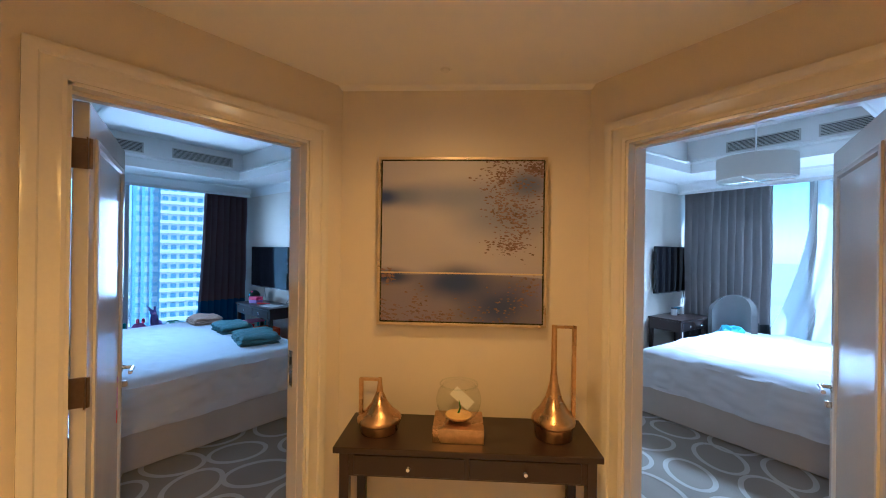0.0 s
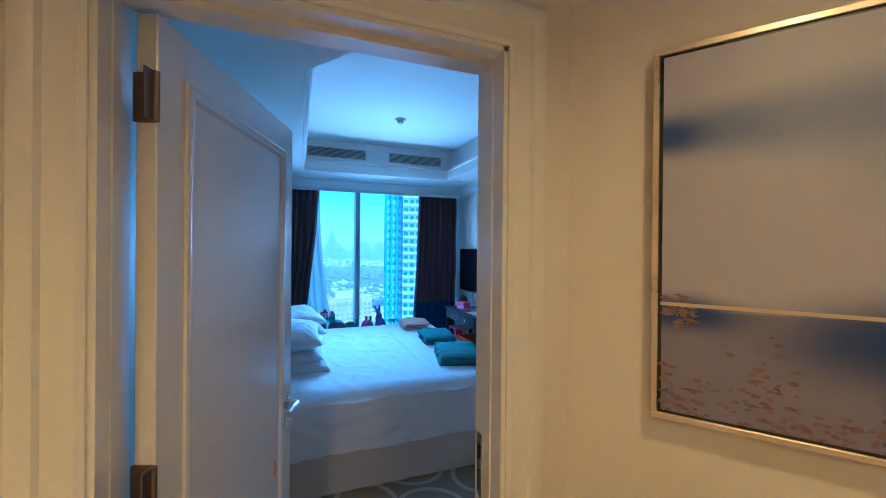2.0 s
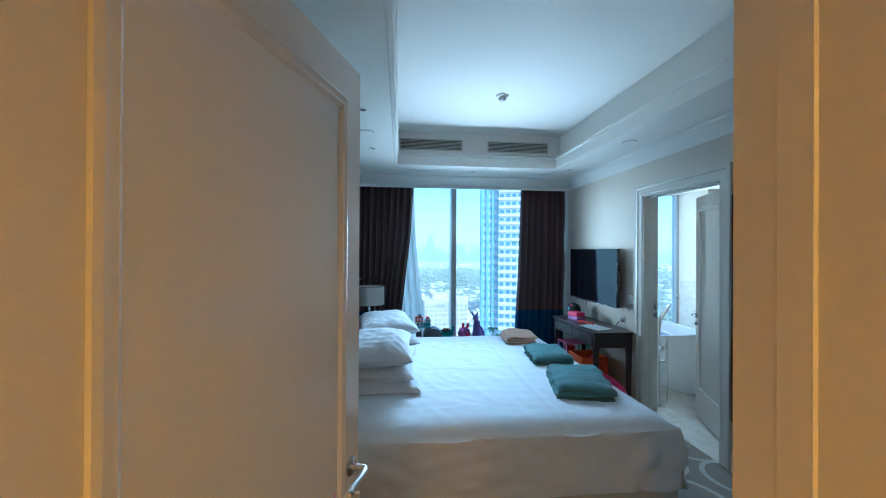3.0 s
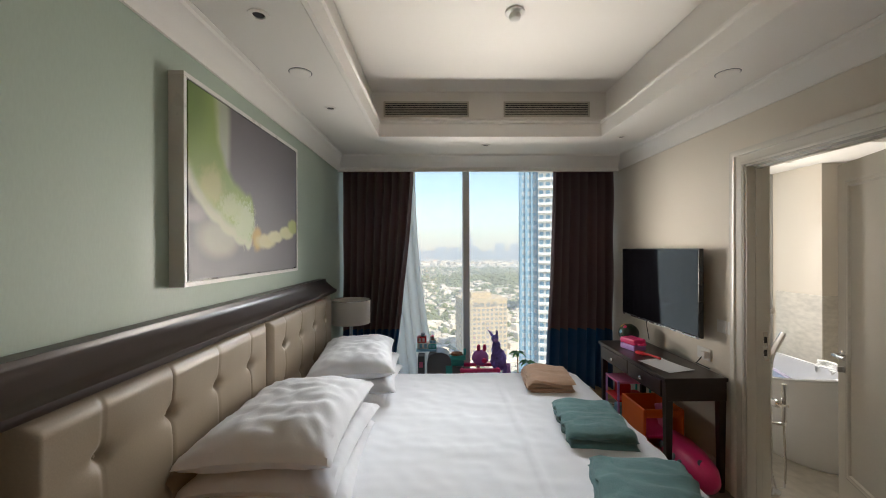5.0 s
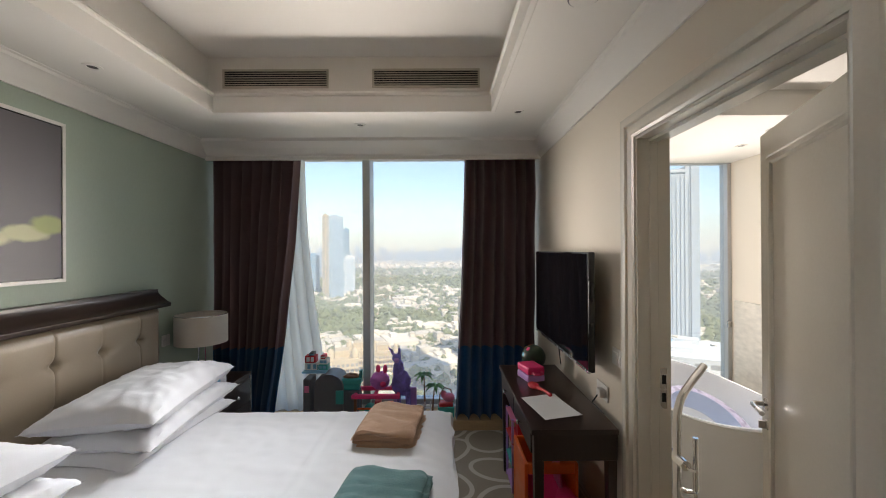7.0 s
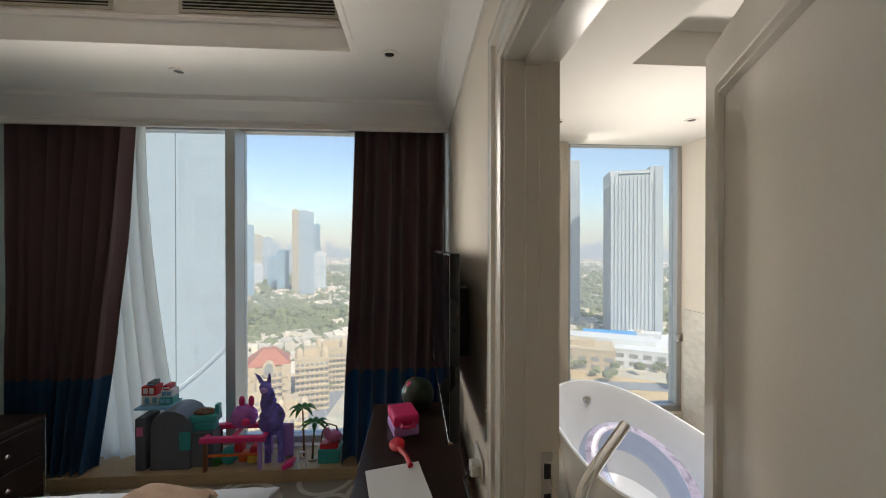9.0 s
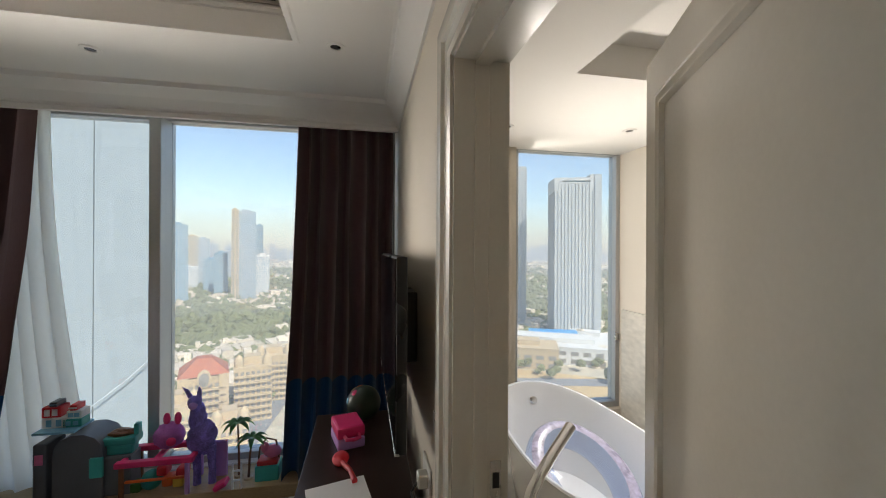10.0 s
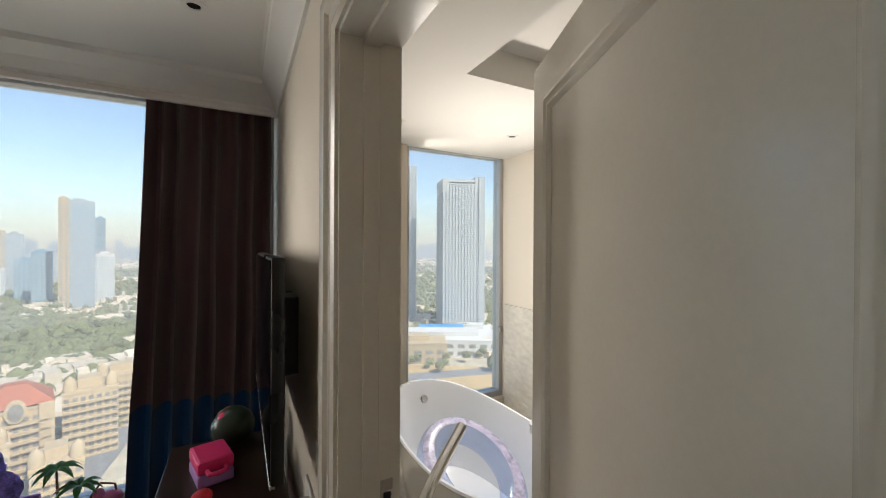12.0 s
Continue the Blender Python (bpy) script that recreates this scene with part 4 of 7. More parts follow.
def recessed_spot(x, y, z, r, label, plate=False):
    s = thing("ceiling_downlight" if not plate else "ceiling_speaker", (x, y, z), label, "ceiling light" if not plate else "speaker", "unlit ceiling downlights" if not plate else "ceiling discs")
    if plate:
        part("disc", lathe([(0, -0.004), (r * 0.9, -0.006), (r, -0.004), (r, 0.0), (0, 0)], 32, at=(x, y, z)), WHITE, s, smooth=True)
        part("rim", lathe([(r, 0), (r + 0.003, -0.002), (r + 0.006, 0)], 32, at=(x, y, z)), GREY, s, smooth=True)
    else:
        part("trim_ring", lathe([(r * 0.55, 0.0), (r * 0.6, -0.005), (r, -0.004), (r * 1.02, 0.0)], 28, at=(x, y, z)), WHITE, s, smooth=True)
        part("lens", lathe([(0, -0.001), (r * 0.55, -0.001), (r * 0.56, 0.0)], 24, at=(x, y, z)), BLACK, s, "dark unlit lens")
    return s


def framed(name, T, w, h, depth, frame_w, frame_m, art_m, label, mat_w=0.0, line=None, shapes=()):
    """A framed picture; local x to the right, z up, -y towards the room. shapes: (material, bmesh) laid on the canvas."""
    f = thing(name, T @ Vector((0, 0, -h / 2)), label, "picture")
    part("frame", boxes((-w / 2, w / 2, -depth, 0, h / 2 - frame_w, h / 2), (-w / 2, w / 2, -depth, 0, -h / 2, -h / 2 + frame_w), (-w / 2, -w / 2 + frame_w, -depth, 0, -h / 2 + frame_w, h / 2 - frame_w), (w / 2 - frame_w, w / 2, -depth, 0, -h / 2 + frame_w, h / 2 - frame_w), bevel=0.0015, turn=T), frame_m, f)
    i = frame_w
    if line:
        part("inner_line", boxes((-w / 2 + i, w / 2 - i, -depth + 0.006, -depth + 0.012, -h / 2 + i, h / 2 - i), turn=T), line, f, "thin black inner edge")
        i += 0.008
    if mat_w:
        part("mount", boxes((-w / 2 + i, w / 2 - i, -depth + 0.004, -depth + 0.010, -h / 2 + i, h / 2 - i), turn=T), PAPER, f, "white picture mount")
        i += mat_w
    part("canvas", boxes((-w / 2 + i, w / 2 - i, -depth + 0.001, -depth + 0.008, -h / 2 + i, h / 2 - i), turn=T), art_m, f)
    for nm, material, bm in shapes:
        bmesh.ops.transform(bm, matrix=T, verts=bm.verts)
        part(nm, bm, material, f)
    return f


def blot_mat(name, layers, base, turned=(0, 0, 0)):
    """A painting: soft washes over a ground; layers of (colour, centre, radii, softness, noise, noise scale)."""
    m = bpy.data.materials.new(name)
    m.use_nodes = True
    n, l = m.node_tree.nodes, m.node_tree.links
    b = n["Principled BSDF"]
    b.inputs["Roughness"].default_value = 0.45
    tc = n.new("ShaderNodeTexCoord")
    rot = n.new("ShaderNodeMapping")
    rot.inputs["Rotation"].default_value = turned
    l.new(tc.outputs["Object"], rot.inputs[0])
    last = n.new("ShaderNodeRGB")
    last.outputs[0].default_value = (*base, 1)
    for colr, c, rad, soft, amt, sc in layers:
        mp = n.new("ShaderNodeVectorMath")
        mp.operation = "SUBTRACT"
        mp.inputs[1].default_value = c
        l.new(rot.outputs[0], mp.inputs[0])
        dv = n.new("ShaderNodeVectorMath")
        dv.operation = "DIVIDE"
        dv.inputs[1].default_value = rad
        l.new(mp.outputs[0], dv.inputs[0])
        ln = n.new("ShaderNodeVectorMath")
        ln.operation = "LENGTH"
        l.new(dv.outputs[0], ln.inputs[0])
        nz = n.new("ShaderNodeTexNoise")
        nz.inputs["Scale"].default_value = sc
        nz.inputs["Detail"].default_value = 6
        l.new(rot.outputs[0], nz.inputs[0])
        ma = n.new("ShaderNodeMath")
        ma.operation = "MULTIPLY_ADD"
        ma.inputs[1].default_value = amt
        l.new(nz.outputs[0], ma.inputs[0])
        l.new(ln.outputs["Value"], ma.inputs[2])
        mr = n.new("ShaderNodeMapRange")
        mr.interpolation_type = "SMOOTHSTEP"
        mr.inputs["From Min"].default_value = 1 + amt * 0.5 - soft
        mr.inputs["From Max"].default_value = 1 + amt * 0.5 + soft
        mr.inputs["To Min"].default_value = 1
        mr.inputs["To Max"].default_value = 0
        l.new(ma.outputs[0], mr.inputs[0])
        mx = n.new("ShaderNodeMix")
        mx.data_type = "RGBA"
        l.new(mr.outputs[0], mx.inputs["Factor"])
        l.new(last.outputs[0] if last.type == "RGB" else last.outputs["Result"], mx.inputs["A"])
        mx.inputs["B"].default_value = (*colr, 1)
        last = mx
    l.new(last.outputs["Result"], b.inputs["Base Color"])
    return m


bed()
headboard()
for k, (x, y, z, w, d, h, yaw, tilt) in enumerate((
        (-4.06, 0.72, 0.60, 0.82, 0.56, 0.15, 3, 0), (-4.10, 0.70, 0.675, 0.80, 0.58, 0.16, -3, 1), (-4.095, 0.685, 0.765, 0.82, 0.57, 0.21, -1, 2),
        (-5.10, 0.74, 0.60, 0.82, 0.56, 0.14, -3, 0), (-5.15, 0.755, 0.655, 0.88, 0.56, 0.15, 4, 1), (-5.17, 0.73, 0.735, 0.90, 0.56, 0.21, 7, 2))):
    pillow(x, y, z, w, d, h, yaw, tilt, k * 3.1)
towel_stack("folded_towel", -5.09, 2.09, 0.635, 0.30, 0.41, 0.10, 84, 4, TOWEL_BEIGE, "folded beige towel on the white duvet", 2)
towel_stack("folded_towel", -4.40, 2.13, 0.635, 0.32, 0.44, 0.10, 84, 3, TOWEL_TEAL, "folded teal bath towel on the white duvet", 5)
towel_stack("folded_towel", -3.74, 2.09, 0.635, 0.36, 0.54, 0.10, 76, 3, TOWEL_TEAL, "loosely folded teal bath towel on the white duvet", 8)
curtain("curtain", 0.29, 1.06, 0.725, DRAPE, DRAPE_BLUE, "plum brown curtain with a petrol blue lower band", 1.0, -0.27, 1)
curtain("curtain", 2.56, 3.228, 0.725, DRAPE, DRAPE_BLUE, "gathered plum brown curtain with petrol blue lower band", 2.0, 0.10, -1)
sheer("sheer_curtain", 0.55, 1.17, "white sheer curtain hanging behind the drape", 3.0)
television(-6.10, -5.00, 3.12, 0.975, 1.60, 0, "wall mounted flat television switched off")
desk(-5.86, -4.85, 2.80, 3.20, 0.76, "dark stained writing desk with two drawers")
nightstand(-6.26, -5.78, 0.29, 0.74, 0.60, "dark wood nightstand beside the bed")
nightstand(-3.10, -2.62, 0.29, 0.62, 0.57, "dark wood nightstand with chrome corners by the door")
table_lamp(-6.00, 0.50, 0.60, 0.18, 0.91, 1.13, "chrome table lamp with a white drum shade")
for a, b in ((0.861, 1.591), (1.890, 2.632)):
    vent("air_grille", a, b, 2.735, 2.865, -5.668, "ivory slatted air conditioning grille")
for x, y in ((-3.93, 0.605), (-4.96, 0.605), (-5.62, 2.885), (-5.88, 1.76)):
    recessed_spot(x, y, SOFFIT, 0.042, "small white trimmed unlit ceiling downlight")
for x, y in ((-4.44, 0.59), (-4.44, 2.90)):
    recessed_spot(x, y, SOFFIT, 0.055, "flat round white ceiling disc", True)
sm = thing("smoke_detector", (-4.55, 1.765, TRAY), "small white ceiling smoke detector", "smoke detector")
part("base", lathe([(0, 0), (0.055, 0), (0.055, -0.012), (0.045, -0.018), (0, -0.018)], 28, at=(-4.55, 1.765, TRAY)), PLASTIC_WHITE, sm, smooth=True)
part("sensor_head", lathe([(0.03, -0.018), (0.034, -0.03), (0.03, -0.045), (0.014, -0.055), (0, -0.056)], 24, at=(-4.55, 1.765, TRAY)), PLASTIC_WHITE, sm, smooth=True)

# picture over the bed: blurred green stem on a slate ground
T = Matrix.Translation((-4.495, YA, 1.88)) @ Matrix.Rotation(radians(180), 4, "Z")
STEM = ((0.571, 0.767, 0.21, 0.22), (0.50, 0.613, 0.15, 0.17), (0.44, 0.50, 0.135, 0.14), (0.355, 0.417, 0.13, 0.118), (0.243, 0.355, 0.125, 0.112), (0.150, 0.318, 0.105, 0.116), (0.085, 0.307, 0.052, 0.128))
GREEN_ART = blot_mat("stem_photograph",
    [((0.32, 0.35, 0.27), (0.345, 0.0, 0.70), (0.07, 5, 0.32), 0.4, 0.2, 4), ((0.30, 0.30, 0.23), (0.36, 0.0, 0.20), (0.15, 5, 0.085), 0.4, 0.3, 5), ((0.24, 0.22, 0.22), (0.55, 0.0, 0.30), (0.09, 5, 0.035), 0.5, 0.2, 5)]
    + [((0.46, 0.48, 0.33), (x + 0.014, 0.0, z - 0.022), (a * 1.06, 5, b * 1.06), 0.11, 0.12, 7) for x, z, a, b in STEM]
    + [((0.17, 0.26, 0.05), (x, 0.0, z + 0.012), (a * 0.92, 5, b * 0.9), 0.25, 0.2, 8) for x, z, a, b in STEM]
    + [((0.10, 0.17, 0.03), (0.58, 0.0, 0.80), (0.11, 5, 0.20), 0.6, 0.4, 6), ((0.36, 0.37, 0.14), (0.42, 0.0, 0.43), (0.08, 5, 0.08), 0.5, 1.0, 26)]
    + [((0.40, 0.47, 0.28), (0.13, 0.0, 0.29), (0.10, 5, 0.10), 0.35, 1.9, 60), ((0.38, 0.44, 0.22), (0.26, 0.0, 0.35), (0.10, 5, 0.06), 0.5, 1.8, 55)]
    + [((0.40, 0.27, 0.07), (0.0, 0.0, 0.205), (0.055, 5, 0.06), 0.4, 0.6, 24), ((0.48, 0.44, 0.24), (-0.11, 0.0, 0.195), (0.12, 5, 0.04), 0.35, 0.5, 18), ((0.50, 0.48, 0.29), (-0.24, 0.0, 0.225), (0.10, 5, 0.035), 0.3, 0.5, 20), ((0.46, 0.47, 0.26), (-0.41, 0.0, 0.255), (0.11, 5, 0.04), 0.25, 0.5, 20), ((0.30, 0.35, 0.12), (-0.52, 0.0, 0.30), (0.09, 5, 0.045), 0.3, 0.5, 20)], (0.10, 0.092, 0.105))
framed("wall_picture", T, 1.215, 0.852, 0.062, 0.018, PLASTIC_WHITE, GREEN_ART, "white framed photograph of a green plant stem", line=BLACK)

# mirror beyond the bathroom door
t = thing("wall_mirror", (-3.36, YB, 0.37), "tall wall mirror in a wide black frame", "mirror")
mx0, mx1, mz0, mz1, fw = -3.70, -3.05, 0.37, 1.98, 0.075
part("frame", boxes((mx0, mx1, YB - 0.04, YB - 0.002, mz0, mz0 + fw), (mx0, mx1, YB - 0.04, YB - 0.002, mz1 - fw, mz1), (mx0, mx0 + fw, YB - 0.04, YB - 0.002, mz0 + fw, mz1 - fw), (mx1 - fw, mx1, YB - 0.04, YB - 0.002, mz0 + fw, mz1 - fw), bevel=0.006, seg=2), WENGE, t)
MIRROR_GLASS = mat("mirror_silver", (0.9, 0.9, 0.9), 0.015, metal=1.0, vary=0.0, bump=0.0, rvary=0.0)
part("mirror_glass", boxes((mx0 + fw, mx1 - fw, YB - 0.02, YB - 0.01, mz0 + fw, mz1 - fw)), MIRROR_GLASS, t, "clear silvered glass")
t = thing("light_switch", (-4.89, YB, 1.03), "pair of white wall switches beside the door", "switch")
for dx in (-0.10, -0.005):
    pl = part("plate", boxes((-4.89 + dx, -4.89 + dx + 0.085, YB - 0.009, YB - 0.001, 1.03, 1.115), bevel=0.002), PLASTIC_WHITE, t)
    part("rocker", boxes((-4.89 + dx + 0.02, -4.89 + dx + 0.065, YB - 0.013, YB - 0.008, 1.048, 1.098), bevel=0.002), PLASTIC_WHITE, pl)
t = thing("strike_plate", (B0 + 0.03, BY - 0.05, 0.92), "steel strike plate on the bathroom door lining", "strike plate")
part("plate", boxes((B0 + 0.012, B0 + 0.0145, BY - 0.045, BY - 0.015, 0.90, 1.08), bevel=0.0005), STEEL, t)
for z in (0.93, 1.01):
    part("latch_hole", boxes((B0 + 0.0135, B0 + 0.0155, BY - 0.038, BY - 0.02, z, z + 0.04)), BLACK, t, "dark latch hole")
t = thing("strike_plate", (DX0, D1 - 0.014, 0.92), "steel strike plate on the bedroom door lining", "strike plate")
part("plate", boxes((DX0 + 0.012, DX0 + 0.042, D1 - 0.0145, D1 - 0.012, 0.90, 1.08), bevel=0.0005), STEEL, t)
part("latch_hole", boxes((DX0 + 0.018, DX0 + 0.036, D1 - 0.0155, D1 - 0.0135, 1.01, 1.05)), BLACK, t, "dark latch hole")
t = thing("crayon_scribble", (DX0 - 0.6, D0 + 0.25, 0.80), "small purple and red crayon scribble on the door", "scribble")
TL = Matrix.Translation(Vector((*DOOR_1[0], 0))) @ Matrix.Rotation(radians(DOOR_1[1]), 4, "Z")
for k, (m, pts) in enumerate(((LILAC, ((0.66, 0.90), (0.665, 0.87), (0.655, 0.85), (0.668, 0.83), (0.66, 0.80))), (RED, ((0.655, 0.79), (0.66, 0.76), (0.652, 0.73))), (LILAC, ((0.672, 0.95), (0.678, 0.93), (0.67, 0.92))))):
    part("stroke", tube([TL @ Vector((x, -0.0225, z)) for x, z in pts], 0.003, 6), m, t)


# ---- hall furniture ----
def hp(u, off, z=0.0):
    return HALL_T @ Vector((u, -off, z))


c = thing("console_table", hp(0.02, 0.2), "dark polished wood console table with drawers", "console table")
part("tabletop", boxes((-0.55, 0.60, -0.37, -0.01, 0.715, 0.742), bevel=0.004, seg=2, turn=HALL_T), WENGE, c)
part("apron", boxes((-0.52, 0.57, -0.35, -0.02, 0.61, 0.715), bevel=0.003, turn=HALL_T), WENGE, c)
for a, b in ((-0.46, 0.02), (0.04, 0.51)):
    dr = part("drawer", boxes((a, b, -0.362, -0.345, 0.622, 0.708), bevel=0.003, turn=HALL_T), WENGE, c)
    kp = hp((a + b) / 2, 0.362, 0.665)
    part("knob", lathe([(0, 0), (0.005, 0), (0.005, 0.01), (0.012, 0.016), (0.008, 0.024), (0, 0.025)], 14, turn=HALL_T @ Matrix.Translation(((a + b) / 2, -0.362, 0.665)) @ Matrix.Rotation(radians(90), 4, "X")), CHROME, dr, "round steel knob", smooth=True)
for u in (-0.525, 0.535):
    for o in (-0.355, -0.06):
        part("leg", boxes((u, u + 0.042, o, o + 0.042, 0, 0.715), bevel=0.003, turn=HALL_T), WENGE, c)


def brass_jug(u, off, z, r, body_h, neck, total, side, label):
    """Wide turned brass body, long thin neck and a square-cornered flat handle."""
    p = hp(u, off, z)
    t = thing("brass_vase", p, label, "vase", "brass vases on the console")
    prof = [(0, 0), (r * 0.8, 0), (r * 0.83, 0.004), (r * 0.84, body_h * 0.34), (r * 0.98, body_h * 0.42), (r, body_h * 0.5), (r * 0.96, body_h * 0.58), (r * 0.66, body_h * 0.80), (r * 0.38, body_h * 1.12), (neck * 1.5, body_h * 1.55), (neck, body_h * 1.9), (neck * 0.92, total), (neck * 0.7, total), (neck * 0.7, total - 0.02), (0, total - 0.02)]
    part("body", lathe(prof, 36, at=p), BRASS, t, smooth=True)
    hx = side * (r * 0.88)
    w = 0.009
    T = Matrix.Translation(p) @ Matrix.Rotation(radians(36), 4, "Z")
    part("handle", boxes((min(side * neck * 0.4, hx), max(side * neck * 0.4, hx) + (0.012 if side > 0 else 0), -w, w, total - 0.014, total - 0.002), (hx - 0.006, hx + 0.012, -w, w, body_h * 0.52, total - 0.002), bevel=0.002, turn=T), BRASS, t, "flat square brass handle")
    return t


brass_jug(-0.385, 0.19, 0.742, 0.105, 0.115, 0.011, 0.245, -1, "squat aged brass vase with a square handle")
brass_jug(0.43, 0.19, 0.742, 0.10, 0.16, 0.013, 0.515, 1, "tall aged brass bottle vase with a square handle")
t = thing("terrarium_stand", hp(-0.01, 0.2, 0.742), "square brass block stand under a glass bowl", "stand")
part("block", boxes((-0.125, 0.105, -0.30, -0.10, 0.742, 0.805), bevel=0.004, seg=2, turn=HALL_T), BRASS, t)
p = hp(-0.01, 0.2, 0.806)
t = thing("glass_bowl", p, "clear round glass bowl holding a small plant and card", "bowl")
ring = [(0.105 * math.sin(a), 0.095 - 0.1 * math.cos(a)) for a in [0.25 + 2.15 * k / 14 for k in range(15)]]
prof = [(0, ring[0][1])] + ring
part("bowl", lathe(prof, 36, at=p), CLEAR, t, smooth=True)
rim = [(p.x + 0.088 * math.cos(a), p.y + 0.088 * math.sin(a), p.z + ring[-1][1]) for a in [2 * math.pi * k / 24 for k in range(25)]]
part("rim", tube(rim, 0.0035, 8), CLEAR, t, smooth=True)
part("sand", lathe([(0, 0.012), (0.05, 0.012), (0.062, 0.026), (0.03, 0.034), (0, 0.032)], 20, at=p), YELLOW, t, "golden gravel", smooth=True)
part("plant", tube([(p.x, p.y, p.z + 0.03), (p.x + 0.01, p.y, p.z + 0.06), (p.x - 0.005, p.y + 0.01, p.z + 0.085)], [0.006, 0.004, 0.002], 7), GREEN, t)
Tc = Matrix.Translation(p + Vector((0, 0, 0.075))) @ Matrix.Rotation(radians(36), 4, "Z") @ Matrix.Rotation(radians(42), 4, "Y")
part("card", boxes((-0.055, 0.055, 0.02, 0.022, -0.002, 0.05), turn=Tc), PAPER, t, "folded white card")

ART = blot_mat("abstract_painting", [
    ((0.13, 0.16, 0.36), (-0.30, 0, 0.66), (0.16, 5, 0.05), 0.8, 0.5, 5),
    ((0.02, 0.05, 0.30), (-0.40, 0, 0.655), (0.07, 5, 0.035), 0.7, 0.5, 9),
    ((0.18, 0.20, 0.40), (0.0, 0, 0.66), (0.22, 5, 0.07), 0.8, 0.6, 5),
    ((0.19, 0.21, 0.40), (0.20, 0, 0.56), (0.22, 5, 0.10), 0.8, 0.6, 4),
    ((0.10, 0.13, 0.33), (0.33, 0, 0.72), (0.10, 5, 0.06), 0.8, 0.6, 6),
    ((0.19, 0.17, 0.29), (0.0, 0, 0.12), (0.9, 5, 0.145), 0.02, 0.0, 3),
    ((0.015, 0.04, 0.22), (-0.02, 0, 0.22), (0.16, 5, 0.07), 0.8, 0.6, 5),
    ((0.015, 0.04, 0.22), (-0.36, 0, 0.25), (0.10, 5, 0.035), 0.7, 0.6, 7),
    ((0.03, 0.05, 0.22), (0.20, 0, 0.10), (0.16, 5, 0.11), 0.9, 0.9, 5)], (0.36, 0.34, 0.45), turned=(0, 0, radians(-36)))
FLAKE = mat("rust_flakes", (0.17, 0.11, 0.135), 0.8, vary=0.4, scale=30, bump=0.3)
rnd = random.Random(12)


def flakes(clouds, n):
    bm = bmesh.new()
    for _ in range(n):
        cx, cz, rx, rz = rnd.choice(clouds)
        x, z = rnd.gauss(cx, rx), rnd.gauss(cz, rz)
        x, z = min(max(x, -0.405), 0.405), min(max(z, -0.405), 0.405)
        r, k = rnd.uniform(0.003, 0.010), rnd.randint(4, 6)
        a0 = rnd.random() * 6
        vs = [bm.verts.new((x + r * rnd.uniform(0.5, 1.5) * math.cos(a0 + 6.283 * i / k), -0.0415 - rnd.uniform(0.0003, 0.001), z + 0.55 * r * rnd.uniform(0.5, 1.3) * math.sin(a0 + 6.283 * i / k))) for i in range(k)]
        bm.faces.new(vs)
    bmesh.ops.recalc_face_normals(bm, faces=bm.faces)
    return bm


FT = HALL_T @ Matrix.Translation((-0.008, -0.001, 1.642))
fl = flakes([(0.20, 0.35, 0.05, 0.04), (0.20, 0.25, 0.055, 0.06), (0.24, 0.14, 0.06, 0.05), (0.27, 0.04, 0.05, 0.05), (0.23, -0.02, 0.05, 0.02), (0.30, 0.20, 0.06, 0.08), (0.37, 0.37, 0.03, 0.015)], 900)
fl2 = flakes([(-0.36, -0.37, 0.05, 0.03), (-0.22, -0.33, 0.03, 0.06), (-0.1, -0.38, 0.08, 0.02), (0.18, -0.34, 0.09, 0.05), (0.32, -0.25, 0.04, 0.05), (-0.38, -0.18, 0.02, 0.02)], 420)
div = boxes((-0.412, 0.412, -0.0425, -0.040, -0.166, -0.158))
fr = framed("wall_picture", FT, 0.862, 0.862, 0.042, 0.014, CHAMPAGNE, ART, "abstract violet and rust painting in a champagne frame", line=BLACK, shapes=(("division", CHAMPAGNE, div),))
for bm in (fl, fl2):
    bmesh.ops.transform(bm, matrix=FT, verts=bm.verts)
    part("paint_flakes", bm, FLAKE, fr, "rust brown paint flakes", kind="stuff")

# ---- desk things and toys ----
t = thing("paper_sheet", (-5.12, 2.95, 0.76), "white paper sheet lying on the desk", "paper")
T = Matrix.Translation((-5.11, 2.95, 0.7605)) @ Matrix.Rotation(radians(12), 4, "Z")
part("sheet", grid_sheet(10, 8, lambda u, v: T @ Vector(((u - 0.5) * 0.30, (v - 0.5) * 0.21, 0.001 + 0.006 * (abs(2 * u - 1) ** 3) * v))), PAPER, t, smooth=True)
t = thing("toy_case", (-5.57, 2.95, 0.76), "small pink and purple plastic toy case on the desk", "toy")
T = Matrix.Translation((-5.57, 2.95, 0.76)) @ Matrix.Rotation(radians(15), 4, "Z")
part("lower_shell", boxes((-0.08, 0.08, -0.06, 0.06, 0.0, 0.045), bevel=0.01, seg=2, turn=T), LILAC, t)
lid = part("upper_shell", boxes((-0.08, 0.08, -0.06, 0.06, 0.047, 0.095), bevel=0.012, seg=2, turn=T), PINK, t)
part("carry_handle", tube([T @ Vector(q) for q in ((0.08, -0.03, 0.06), (0.11, -0.028, 0.06), (0.12, 0.0, 0.06), (0.11, 0.028, 0.06), (0.08, 0.03, 0.06))], 0.008, 8), PINK, t, smooth=True)
t = thing("hair_brush", (-5.36, 2.95, 0.765), "red plastic hair brush lying on the desk", "brush")
part("brush_head", lathe([(0, 0), (0.03, 0.003), (0.034, 0.012), (0.026, 0.02), (0, 0.022)], 18, squash=(1.7, 1), at=(-5.41, 2.93, 0.76)), RED, t, smooth=True)
